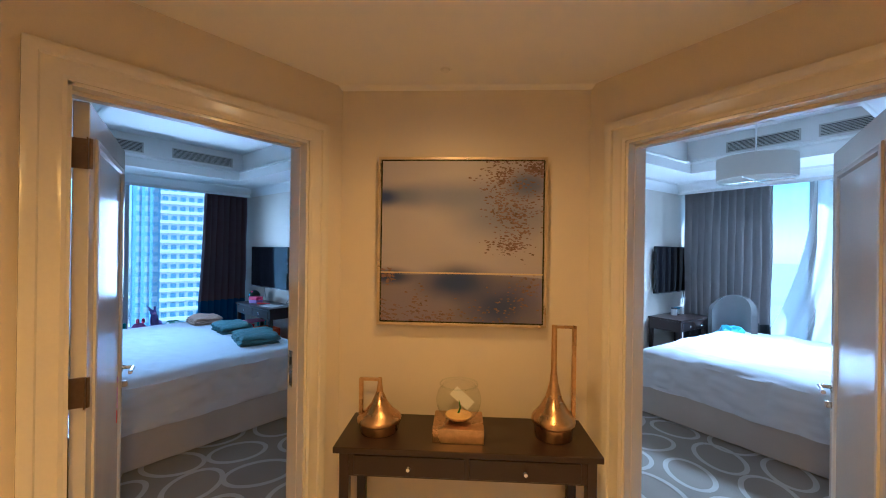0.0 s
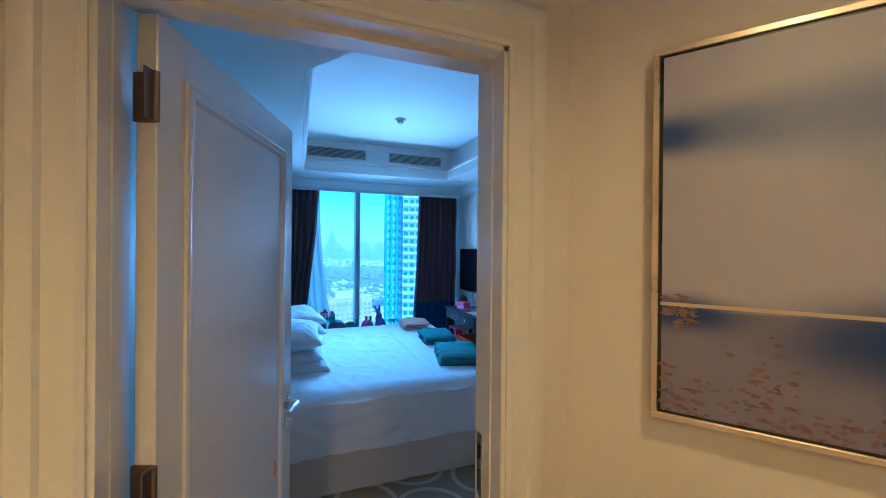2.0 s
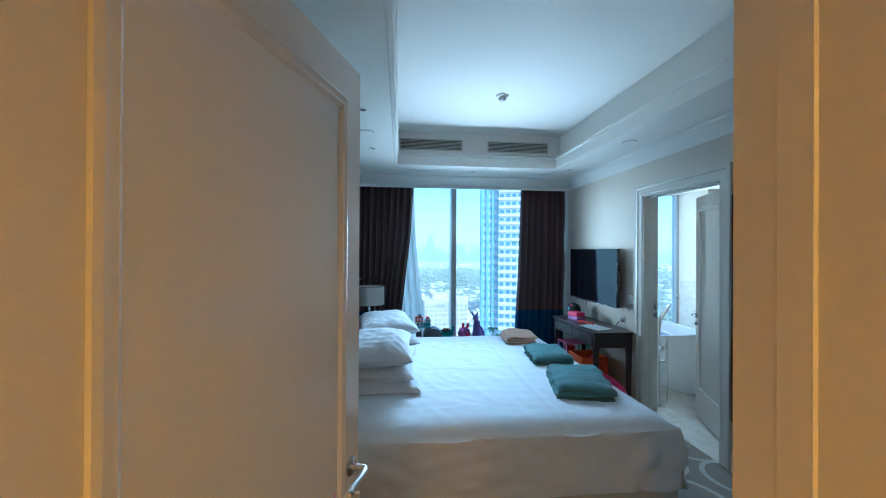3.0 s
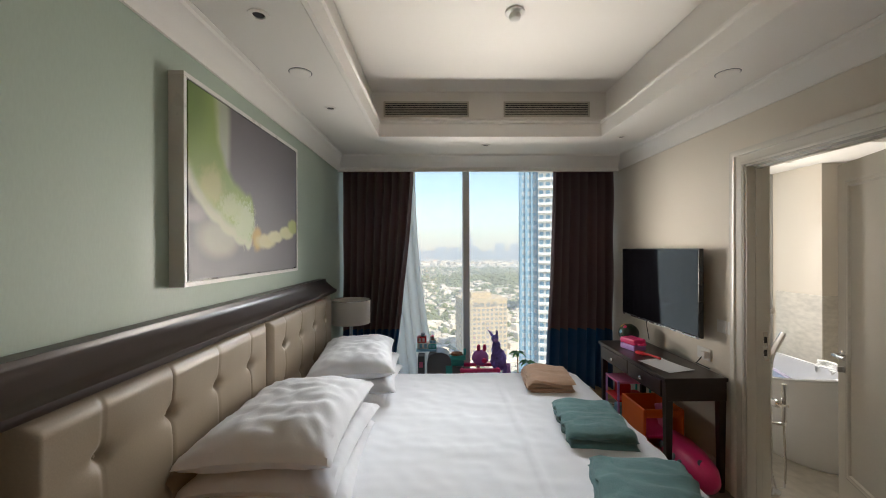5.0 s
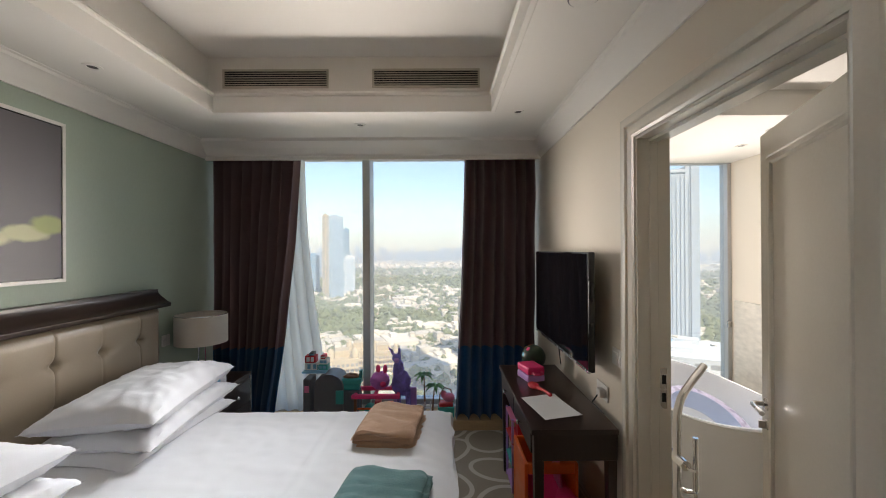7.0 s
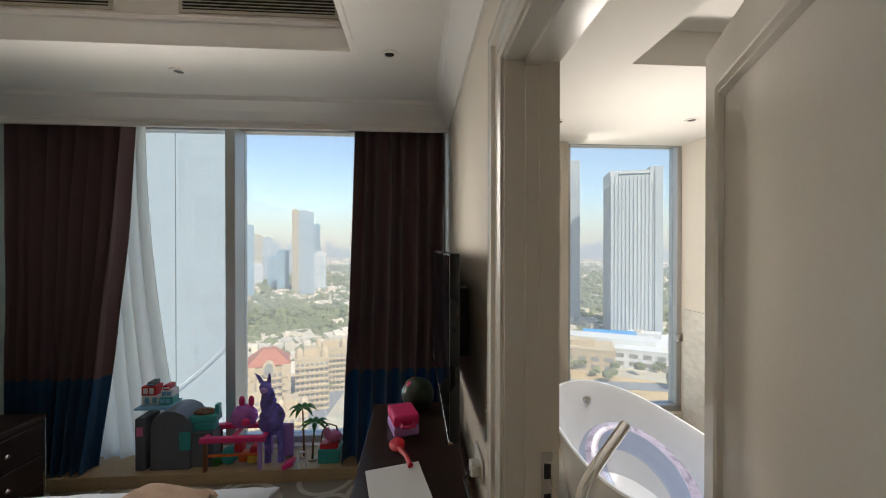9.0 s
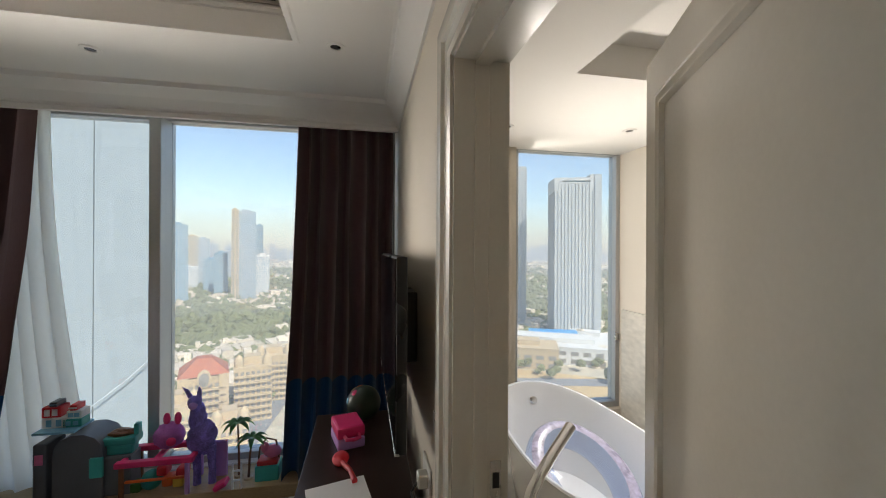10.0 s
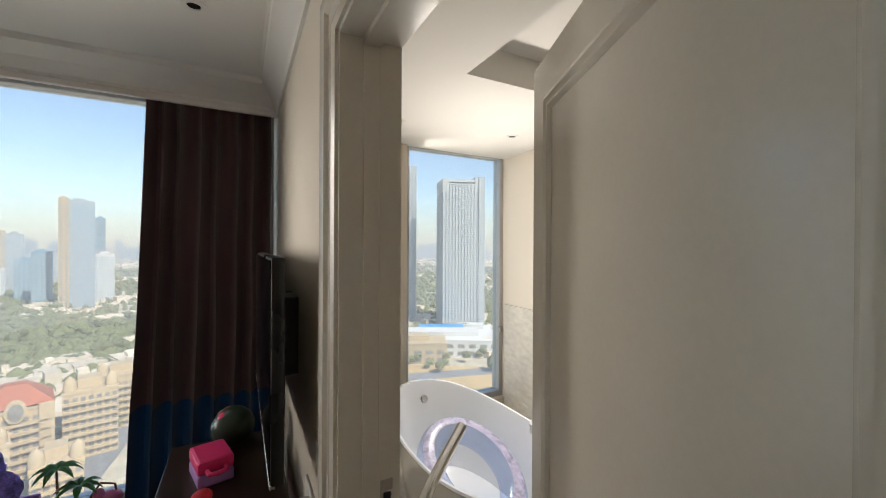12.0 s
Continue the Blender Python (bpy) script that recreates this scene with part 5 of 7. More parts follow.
part("brush_handle", tube([(-5.37, 2.94, 0.772), (-5.31, 2.97, 0.775), (-5.24, 2.99, 0.772)], [0.012, 0.009, 0.011], 10), RED, t, smooth=True)
t = thing("toy_ball", (-5.78, 3.02, 0.76), "round dark green toy with coloured patches", "toy")
part("shell", lathe([(0.085 * math.sin(math.pi * k / 14), 0.085 - 0.085 * math.cos(math.pi * k / 14)) for k in range(15)], 24, at=(-5.78, 3.02, 0.76)), colour("dark_green_plastic", (0.012, 0.03, 0.014)), t, smooth=True)
for a, b, m in ((200, 20, RED), (240, 45, YELLOW), (280, 15, SKYBLUE), (300, 50, PINK), (220, 65, ORANGE)):
    d = Vector((math.cos(radians(a)) * math.cos(radians(b)), math.sin(radians(a)) * math.cos(radians(b)), math.sin(radians(b))))
    q = Vector((-5.78, 3.02, 0.845)) + d * 0.08
    part("patch", lathe([(0, 0.007), (0.014, 0.005), (0.02, 0)], 14, turn=Matrix.Translation(q) @ d.to_track_quat("Z", "Y").to_matrix().to_4x4()), m, t, smooth=True)
t = thing("wall_socket", (-5.10, YB, 0.80), "white wall socket with a plug behind the desk", "socket")
part("plate", boxes((-5.19, -5.05, YB - 0.01, YB - 0.001, 0.80, 0.885), bevel=0.002), PLASTIC_WHITE, t)
part("plug", boxes((-5.11, -5.065, YB - 0.045, YB - 0.009, 0.82, 0.865), bevel=0.004), PLASTIC_WHITE, t)
part("cord", tube([(-5.09, YB - 0.045, 0.83), (-5.10, YB - 0.06, 0.80), (-5.13, YB - 0.06, 0.775), (-5.0, YB - 0.05, 0.768)], 0.004, 8), BLACK, t)

# under the desk
t = thing("toy_crate", (-5.32, 2.92, 0), "bright orange open plastic toy crate under the desk", "toy crate")
for r in ((-5.50, -5.16, 2.82, 2.84, 0.0, 0.42), (-5.50, -5.16, 3.10, 3.12, 0.0, 0.42), (-5.50, -5.48, 2.84, 3.10, 0.0, 0.42), (-5.18, -5.16, 2.84, 3.10, 0.0, 0.10), (-5.18, -5.16, 2.84, 3.10, 0.36, 0.42), (-5.50, -5.18, 2.84, 3.10, 0.0, 0.02), (-5.48, -5.18, 2.84, 3.10, 0.20, 0.215)):
    part("panel", boxes(r, bevel=0.004), ORANGE, t)
part("inner_shelf", boxes((-5.47, -5.15, 2.85, 3.09, 0.216, 0.235), bevel=0.004), PINK, t)
t = thing("toy_aeroplane", (-4.90, 2.97, 0), "large pink plastic toy aeroplane under the desk", "toy")
T = Matrix.Translation((-5.0, 3.03, 0.15)) @ Matrix.Rotation(radians(-8), 4, "Z") @ Matrix.Rotation(radians(90), 4, "Y")
part("fuselage", lathe([(0, -0.36), (0.05, -0.34), (0.09, -0.25), (0.115, -0.1), (0.12, 0.08), (0.105, 0.2), (0.07, 0.28), (0.0, 0.32)], 28, turn=T), PINK, t, smooth=True)
for k in range(4):
    part("window", lathe([(0, 0.006), (0.02, 0.004), (0.025, 0)], 16, squash=(1, 1), turn=Matrix.Translation((-5.12 + 0.085 * k, 2.925 - 0.011 * k, 0.195)) @ Matrix.Rotation(radians(68), 4, "X")), GREY, t, "dark oval cabin window", smooth=True)
part("windscreen", lathe([(0, 0.01), (0.05, 0.006), (0.06, 0)], 18, squash=(1, 0.6), turn=Matrix.Translation((-4.76, 2.99, 0.215)) @ Matrix.Rotation(radians(40), 4, "Y")), GREY, t, smooth=True)
part("tail_fin", boxes((-5.33, -5.21, 3.035, 3.055, 0.22, 0.44), bevel=0.008, turn=Matrix.Translation((-5.2, 3.0, 0.2)) @ Matrix.Rotation(radians(-24), 4, "Y") @ Matrix.Translation((5.2, -3.0, -0.2))), ROSE, t, "pale pink tail fin")
for s in (-1, 1):
    part("wing", boxes((-5.12, -4.98, 3.03 + s * 0.10, 3.03 + s * 0.18, 0.09, 0.108), bevel=0.006), PAPER, t, "white stub wing")
part("wheels", boxes((-4.84, -4.80, 3.0, 3.04, 0.0, 0.07), (-5.19, -5.15, 2.95, 2.99, 0.0, 0.07), (-5.19, -5.15, 3.07, 3.11, 0.0, 0.07), bevel=0.01), GREY, t)
t = thing("dolls_house", (-5.68, 2.93, 0), "open plastic toy house with lilac floors", "toy house")
for k, m in enumerate((LILAC, TEAL, RED, ROSE)):
    part("floor_plate", boxes((-5.80, -5.56, 2.82, 3.10, 0.02 + 0.15 * k, 0.035 + 0.15 * k), bevel=0.003), m, t)
for x in (-5.80, -5.575):
    for y in (2.82, 3.085):
        part("corner_post", boxes((x, x + 0.015, y, y + 0.015, 0, 0.49), bevel=0.002), LILAC if y < 3 else TEAL, t)
part("toy_furniture", boxes((-5.74, -5.68, 2.86, 2.92, 0.035, 0.11), bevel=0.006), YELLOW, t)
part("toy_furniture", boxes((-5.70, -5.62, 2.85, 2.93, 0.185, 0.27), bevel=0.006), SKYBLUE, t)
part("toy_furniture", boxes((-5.76, -5.66, 2.88, 2.98, 0.335, 0.43), bevel=0.006), RED, t)

# on the window ledge
LZ = 0.09


def blob(bm, c, r, sx=1, sy=1, sz=1, n=12, seed=0.0, rough=0.0):
    vs = bmesh.ops.create_uvsphere(bm, u_segments=n, v_segments=max(6, n // 2 + 2), radius=r)["verts"]
    for v in vs:
        k = 1 + rough * wob(v.co.x / r, v.co.y / r, v.co.z / r, 3.0, seed) + rough * 0.6 * wob(v.co.x / r, v.co.y / r, v.co.z / r, 9.0, seed)
        v.co = Vector((c[0] + v.co.x * sx * k, c[1] + v.co.y * sy * k, c[2] + v.co.z * sz * k))
    return bm


t = thing("storage_bin", (-6.60, 1.32, LZ), "grey rounded plastic toy garage on the ledge", "toy garage")
bm = bmesh.new()
prof = [(-0.13, 0.0), (-0.13, 0.28), (-0.12, 0.335), (-0.09, 0.375), (-0.03, 0.40), (0.03, 0.40), (0.09, 0.375), (0.12, 0.335), (0.13, 0.28), (0.13, 0.0)]
ends = [[bm.verts.new((x, 1.33 + y, LZ + z)) for y, z in prof] for x in (-6.72, -6.50)]
for k in range(len(prof) - 1):
    bm.faces.new((ends[0][k], ends[1][k], ends[1][k + 1], ends[0][k + 1]))
bm.faces.new(ends[0])
bm.faces.new(ends[1])
bmesh.ops.recalc_face_normals(bm, faces=bm.faces)
part("shell", bm, GREY, t, smooth=True)
part("side_tower", boxes((-6.66, -6.50, 1.10, 1.17, LZ, LZ + 0.36), bevel=0.012, seg=2), GREY, t)
part("sign", boxes((-6.50, -6.495, 1.115, 1.155, LZ + 0.24, LZ + 0.30)), ROSE, t)
part("deck", boxes((-6.70, -6.52, 1.08, 1.30, LZ + 0.405, LZ + 0.42), bevel=0.003), SKYBLUE, t)
t = thing("toy_playset", (-6.62, 1.19, LZ + 0.42), "small red and white toy building set", "toy")
for a, b, z0, z1, m in ((1.09, 1.22, 0.0, 0.065, PAPER), (1.09, 1.19, 0.066, 0.13, RED), (1.20, 1.30, 0.0, 0.05, TEAL), (1.22, 1.30, 0.051, 0.10, PAPER), (1.13, 1.17, 0.131, 0.16, GREY), (1.235, 1.275, 0.101, 0.135, RED)):
    blk = part("block", boxes((-6.66, -6.58, a, b, LZ + 0.42 + z0, LZ + 0.42 + z1), bevel=0.003), m, t)
    for k in range(2):
        yy = a + (b - a) * (0.3 + 0.4 * k)
        part("window", boxes((-6.58, -6.577, yy - 0.014, yy + 0.014, LZ + 0.42 + z0 + 0.012, LZ + 0.42 + z1 - 0.012)), SKYBLUE if m is not RED else PAPER, blk)
t = thing("toy_boat", (-6.58, 1.53, LZ), "mint green toy boat on a stand", "toy")
part("hull", boxes((-6.63, -6.53, 1.43, 1.62, LZ + 0.30, LZ + 0.35), (-6.62, -6.54, 1.45, 1.60, LZ + 0.24, LZ + 0.30), bevel=0.016, seg=2), TEAL, t)
part("cargo", blob(bmesh.new(), (-6.58, 1.52, LZ + 0.365), 0.05, 0.8, 1.4, 0.5, 10, 2, 0.4), BROWN, t)
part("cabin", boxes((-6.60, -6.56, 1.595, 1.625, LZ + 0.35, LZ + 0.42), bevel=0.004), TEAL, t)
part("ramp", boxes((-6.50, -6.48, 1.40, 1.47, LZ + 0.14, LZ + 0.26), bevel=0.004, turn=Matrix.Translation((0, 0, 0))), TEAL, t)
part("stand", boxes((-6.64, -6.52, 1.44, 1.60, LZ, LZ + 0.24), bevel=0.006), GREY, t)
t = thing("toy_house_frame", (-6.60, 1.77, LZ), "open pink and orange toy stable filled with toys", "toy house")
for y in (1.57, 1.93):
    for x in (-6.68, -6.47):
        part("post", boxes((x, x + 0.02, y, y + 0.025, LZ, LZ + 0.20), bevel=0.003), BROWN if y < 1.7 else LILAC, t)
for x in (-6.68, -6.47):
    part("roof_beam", boxes((x - 0.01, x + 0.03, 1.55, 1.98, LZ + 0.20, LZ + 0.235), bevel=0.006, seg=2), PINK, t)
for y in (1.56, 1.74, 1.945):
    part("cross_beam", boxes((-6.65, -6.47, y, y + 0.03, LZ + 0.205, LZ + 0.23), bevel=0.004), PINK, t)
part("rail", boxes((-6.47, -6.455, 1.60, 1.93, LZ + 0.10, LZ + 0.115), bevel=0.003), ORANGE, t)
part("ball", blob(bmesh.new(), (-6.56, 1.70, LZ + 0.06), 0.06, n=16), TEAL, t, smooth=True)
for k, (y, z, m) in enumerate(((1.62, 0.03, GREEN), (1.80, 0.05, ORANGE), (1.86, 0.04, YELLOW), (1.77, 0.12, RED), (1.88, 0.10, RED))):
    part("small_toy", boxes((-6.60, -6.52, y - 0.03, y + 0.03, LZ + z - 0.03, LZ + z + 0.03), bevel=0.014, seg=2), m, t)
t = thing("plush_toy", (-6.60, 1.78, LZ + 0.235), "round magenta plush toy with short ears", "plush toy")
part("body", blob(bmesh.new(), (-6.60, 1.78, LZ + 0.315), 0.085, 0.9, 1.05, 0.95, 30, 1, 0.12), PLUSH_PINK, t, smooth=True)
for dy in (-0.035, 0.03):
    part("ear", blob(bmesh.new(), (-6.60, 1.80 + dy, LZ + 0.42), 0.024, 0.7, 0.9, 1.7, 10), PINK, t, smooth=True)
part("snout", blob(bmesh.new(), (-6.53, 1.82, LZ + 0.30), 0.03, 0.7, 1, 0.9, 10), PINK, t, smooth=True)
t = thing("plush_llama", (-6.58, 1.95, LZ), "tall shaggy blue and purple plush llama", "plush toy")
part("body", blob(bmesh.new(), (-6.58, 1.98, LZ + 0.30), 0.085, 0.8, 1.0, 1.35, 36, 3, 0.2), PURPLE, t, smooth=True)
part("neck", blob(bmesh.new(), (-6.58, 1.955, LZ + 0.42), 0.055, 0.9, 0.9, 1.8, 30, 5, 0.2), PURPLE, t, smooth=True)
part("head", blob(bmesh.new(), (-6.57, 1.94, LZ + 0.53), 0.045, 1.1, 0.9, 0.9, 14, 7, 0.15), PURPLE, t, smooth=True)
part("muzzle", blob(bmesh.new(), (-6.53, 1.945, LZ + 0.52), 0.026, 1.2, 1, 0.9, 12), LILAC, t, smooth=True)
for dy in (-0.03, 0.02):
    part("ear", tube([(-6.58, 1.94 + dy, LZ + 0.56), (-6.58, 1.935 + dy * 1.5, LZ + 0.60), (-6.585, 1.92 + dy * 2, LZ + 0.625)], [0.016, 0.012, 0.002], 8), PURPLE, t, smooth=True)
for dy in (-0.04, 0.05):
    part("leg", tube([(-6.57, 1.99 + dy, LZ + 0.24), (-6.56, 2.0 + dy, LZ + 0.1), (-6.56, 2.0 + dy, LZ)], [0.03, 0.022, 0.024], 10), PURPLE, t, smooth=True)


def toy_palm(x, y, h, lean, seed):
    t = thing("toy_palm", (x, y, LZ), "small green plastic toy palm tree", "toy palm", "toy palms on the ledge")
    top = Vector((x, y + lean, LZ + h))
    part("trunk", tube([(x, y, LZ), (x, y + lean * 0.3, LZ + h * 0.5), top], [0.009, 0.007, 0.005], 8), BROWN, t, smooth=True)
    part("base", lathe([(0, 0), (0.03, 0), (0.026, 0.01), (0, 0.012)], 14, at=(x, y, LZ)), TIMBER, t)
    r = random.Random(seed)
    for k in range(8):
        a = 2 * math.pi * k / 8 + r.uniform(-0.2, 0.2)
        bm = bmesh.new()
        rows = []
        for i in range(7):
            s = i / 6
            c = top + Vector((math.cos(a) * 0.11 * s, math.sin(a) * 0.11 * s, 0.035 * math.sin(s * 2.6) - 0.05 * s * s))
            w = 0.018 * math.sin(math.pi * (0.12 + 0.88 * s)) + 0.001
            sd2 = Vector((-math.sin(a), math.cos(a), 0)) * w
            rows.append([bm.verts.new(c - sd2 + Vector((0, 0, -w * 0.6))), bm.verts.new(c), bm.verts.new(c + sd2 + Vector((0, 0, -w * 0.6)))])
        for p0, p1 in zip(rows, rows[1:]):
            for j in range(2):
                bm.faces.new((p0[j], p1[j], p1[j + 1], p0[j + 1]))
        part("frond", bm, GREEN, t)


toy_palm(-6.60, 2.20, 0.36, -0.01, 1)
toy_palm(-6.56, 2.27, 0.27, 0.02, 2)
t = thing("toy_slide", (-6.55, 2.09, LZ), "lilac and red plastic toy slide", "toy")
part("back_panel", boxes((-6.64, -6.62, 2.03, 2.12, LZ, LZ + 0.24), bevel=0.006), LILAC, t)
part("slide", boxes((-6.50, -6.42, 2.11, 2.19, LZ, LZ + 0.03), bevel=0.006, turn=Matrix.Translation((-6.5, 2.1, LZ)) @ Matrix.Rotation(radians(28), 4, "X") @ Matrix.Translation((6.5, -2.1, -LZ))), PINK, t)
part("ladder", boxes((-6.46, -6.45, 2.20, 2.21, LZ, LZ + 0.17), (-6.46, -6.45, 2.25, 2.26, LZ, LZ + 0.17), (-6.46, -6.45, 2.21, 2.25, LZ + 0.05, LZ + 0.06), (-6.46, -6.45, 2.21, 2.25, LZ + 0.11, LZ + 0.12)), PAPER, t)
t = thing("toy_basket", (-6.56, 2.40, LZ), "red and teal toy basket holding a doll horse", "toy")
part("basket", boxes((-6.62, -6.50, 2.32, 2.47, LZ, LZ + 0.10), bevel=0.01, seg=2), TEAL, t)
part("lining", boxes((-6.61, -6.51, 2.33, 2.46, LZ + 0.09, LZ + 0.13), bevel=0.012, seg=2), RED, t)
part("horse", blob(blob(bmesh.new(), (-6.56, 2.42, LZ + 0.17), 0.045, 1, 1.3, 0.9, 12), (-6.55, 2.375, LZ + 0.20), 0.028, 1, 1, 1.3, 10), ROSE, t, smooth=True)
part("handle", tube([(-6.56, 2.33, LZ + 0.10), (-6.56, 2.34, LZ + 0.20), (-6.56, 2.38, LZ + 0.26), (-6.56, 2.44, LZ + 0.24), (-6.56, 2.46, LZ + 0.12)], 0.006, 8), BROWN, t, smooth=True)

# on the nightstand by the window and near the door
t = thing("tissue_box", (-5.92, 0.66, 0.60), "white tissue packet on the nightstand", "tissue box")
part("packet", boxes((-5.99, -5.86, 0.62, 0.70, 0.60, 0.67), bevel=0.008), PAPER, t)
part("tissue", grid_sheet(6, 6, lambda u, v: Vector((-5.925 + (u - 0.5) * 0.07, 0.66 + (v - 0.5) * 0.05, 0.67 + 0.045 * (1 - abs(2 * u - 1)) + 0.02 * wob(u * 3, v * 3, 0)))), PAPER, t)
t = thing("toy_robot", (-5.86, 0.70, 0.60), "small red and blue toy figure on the nightstand", "toy")
part("body", boxes((-5.86, -5.80, 0.68, 0.73, 0.60, 0.68), bevel=0.01), SKYBLUE, t)
part("head", boxes((-5.87, -5.79, 0.675, 0.735, 0.68, 0.75), bevel=0.012), RED, t)
t = thing("wall_socket", (-5.75, YA, 0.86), "pair of white wall sockets beside the headboard", "socket")
for x in (-5.84, -5.97):
    part("plate", boxes((x, x + 0.085, YA + 0.001, YA + 0.009, 0.90, 0.985), bevel=0.002), PLASTIC_WHITE, t)
t = thing("spray_bottle", (-2.75, 0.52, 0.57), "white bottle with a red cap on the nightstand", "bottle")
part("body", lathe([(0, 0), (0.035, 0), (0.037, 0.02), (0.037, 0.09), (0.02, 0.12), (0.013, 0.13), (0, 0.13)], 20, at=(-2.75, 0.52, 0.57)), PLASTIC_WHITE, t, smooth=True)
part("cap", lathe([(0, 0.13), (0.015, 0.13), (0.015, 0.165), (0, 0.168)], 16, at=(-2.75, 0.52, 0.57)), RED, t, smooth=True)

# ---- bathroom ----
def bathtub():
    cx, cy, L, W = -5.635, 4.201, 1.70, 0.794
    t = thing("bathtub", (cx, cy, 0), "white freestanding oval bathtub by the window", "bathtub")

    def rim_z(a):
        c = math.cos(a)
        return 0.594 + 0.057 * max(0.0, -c) ** 2 + 0.18 * max(0.0, c) ** 2

    def ring(a, k, z):
        n = 2.4
        c, s = math.cos(a), math.sin(a)
        r = (abs(c) ** n + abs(s) ** n) ** (-1 / n)
        return Vector((cx + r * c * L / 2 * k, cy + r * s * W / 2 * k, z))
    rows = [(0.70, lambda a: 0.0), (0.74, lambda a: 0.03), (0.84, lambda a: rim_z(a) * 0.5), (0.97, lambda a: rim_z(a) - 0.03), (1.0, lambda a: rim_z(a) - 0.008), (0.985, lambda a: rim_z(a)), (0.955, lambda a: rim_z(a) - 0.002), (0.93, lambda a: rim_z(a) - 0.03), (0.80, lambda a: rim_z(a) * 0.5), (0.66, lambda a: 0.14), (0.5, lambda a: 0.115), (0.02, lambda a: 0.11)]
    bm = bmesh.new()
    n = 56
    rs = [[bm.verts.new(ring(2 * math.pi * i / n, k, f(2 * math.pi * i / n))) for i in range(n)] for k, f in rows]
    for a, b in zip(rs, rs[1:]):
        for i in range(n):
            bm.faces.new((a[i], a[(i + 1) % n], b[(i + 1) % n], b[i]))
    bm.faces.new(rs[-1])
    bmesh.ops.recalc_face_normals(bm, faces=bm.faces)
    part("shell", bm, PORCELAIN, t, smooth=True)
    part("overflow", lathe([(0, 0.006), (0.022, 0.006), (0.028, 0.002), (0.028, 0)], 24, turn=Matrix.Translation((cx - 0.755, cy + 0.02, 0.535)) @ Matrix.Rotation(radians(76), 4, "Y")), STEEL, t, "round steel overflow", smooth=True)
    return t


bathtub()
CLEARPVC = glass_mat("clear_inflatable_plastic", (0.80, 0.86, 0.97))
PURPLE_PRINT = colour("purple_print", (0.44, 0.41, 0.54), 0.3, vary=0.4, scale=20)
t = thing("inflatable_ring", (-5.62, 4.22, 0.32), "clear inflatable baby ring with a purple printed band", "inflatable ring")
Tr = Matrix.Translation((-5.72, 4.20, 0.36)) @ Matrix.Rotation(radians(22), 4, "Y")
ringp = [Tr @ Vector((0.30 * math.cos(2 * math.pi * k / 40), 0.22 * math.sin(2 * math.pi * k / 40), 0)) for k in range(41)]
part("tube", tube(ringp, 0.075, 18, cap=False), CLEARPVC, t, smooth=True)
bm = bmesh.new()
prev = None
for k in range(41):
    a = 2 * math.pi * k / 40
    d = Vector((math.cos(a), math.sin(a), 0))
    row = [bm.verts.new(Tr @ Vector(((0.30 + 0.078 * math.cos(b)) * d.x, (0.22 + 0.078 * math.cos(b)) * d.y, 0.078 * math.sin(b)))) for b in (0.9, 1.2, 1.5, 1.8)]
    if prev:
        for j in range(3):
            bm.faces.new((prev[j], row[j], row[j + 1], prev[j + 1]))
    prev = row
part("printed_band", bm, PURPLE_PRINT, t, "purple printed band", smooth=True)

t = thing("bath_tap", (-4.99, 3.62, 0), "chrome freestanding bath tap with a hand shower", "tap")
bx, by = -4.88, 3.50
part("floor_plate", lathe([(0, 0), (0.06, 0), (0.06, 0.012), (0.03, 0.016), (0, 0.016)], 24, at=(bx, by, 0)), CHROME, t, smooth=True)
part("spout", tube([(bx, by, 0.016), (bx, by, 0.78), (bx - 0.006, by + 0.009, 0.83), (bx - 0.022, by + 0.032, 0.875), (bx - 0.048, by + 0.07, 0.905), (bx - 0.10, by + 0.145, 0.945), (-5.047, 3.745, 0.994)], 0.019, 16), CHROME, t, smooth=True)
part("mixer_body", tube([(bx - 0.05, by, 0.60), (bx + 0.07, by, 0.60)], 0.024, 14), CHROME, t, smooth=True)
part("lever", tube([(bx + 0.07, by, 0.60), (bx + 0.10, by, 0.60), (bx + 0.13, by + 0.01, 0.61)], 0.008, 8), CHROME, t, smooth=True)
hs = part("hand_shower", tube([(bx + 0.045, by + 0.06, 0.47), (bx + 0.045, by + 0.06, 0.72)], 0.013, 12), CHROME, t, smooth=True)
part("shower_bracket", tube([(bx, by, 0.46), (bx + 0.03, by + 0.03, 0.455), (bx + 0.045, by + 0.06, 0.46)], 0.012, 10), CHROME, t, smooth=True)
part("hose", tube([(bx + 0.045, by + 0.06, 0.46), (bx + 0.05, by + 0.065, 0.2), (bx + 0.06, by + 0.05, 0.06), (bx + 0.03, by + 0.02, 0.03), (bx + 0.01, by + 0.01, 0.12), (bx, by, 0.3)], 0.007, 8), STEEL, t, smooth=True)

t = thing("bath_towel", (-5.35, 4.60, 0.5), "white towel draped over the bathtub rim", "towel")
part("cloth", grid_sheet(22, 26, lambda u, v: Vector((-5.30 - 0.36 * u + 0.02 * wob(u * 2, v * 3, 0, 2), 4.63 + (0.05 * math.cos(math.pi * v) if 0.3 < v < 0.7 else (0.055 if v <= 0.3 else -0.055)) + 0.012 * math.sin(u * 16 + v * 3), 0.615 + 0.02 * math.sin(math.pi * v) - 0.9 * max(0, 0.36 - v) * (1 - 0.3 * u) - 0.5 * max(0, v - 0.64) + 0.006 * wob(u * 4, v * 4, 2, 2)))), TOWEL_WHITE, t, smooth=True)

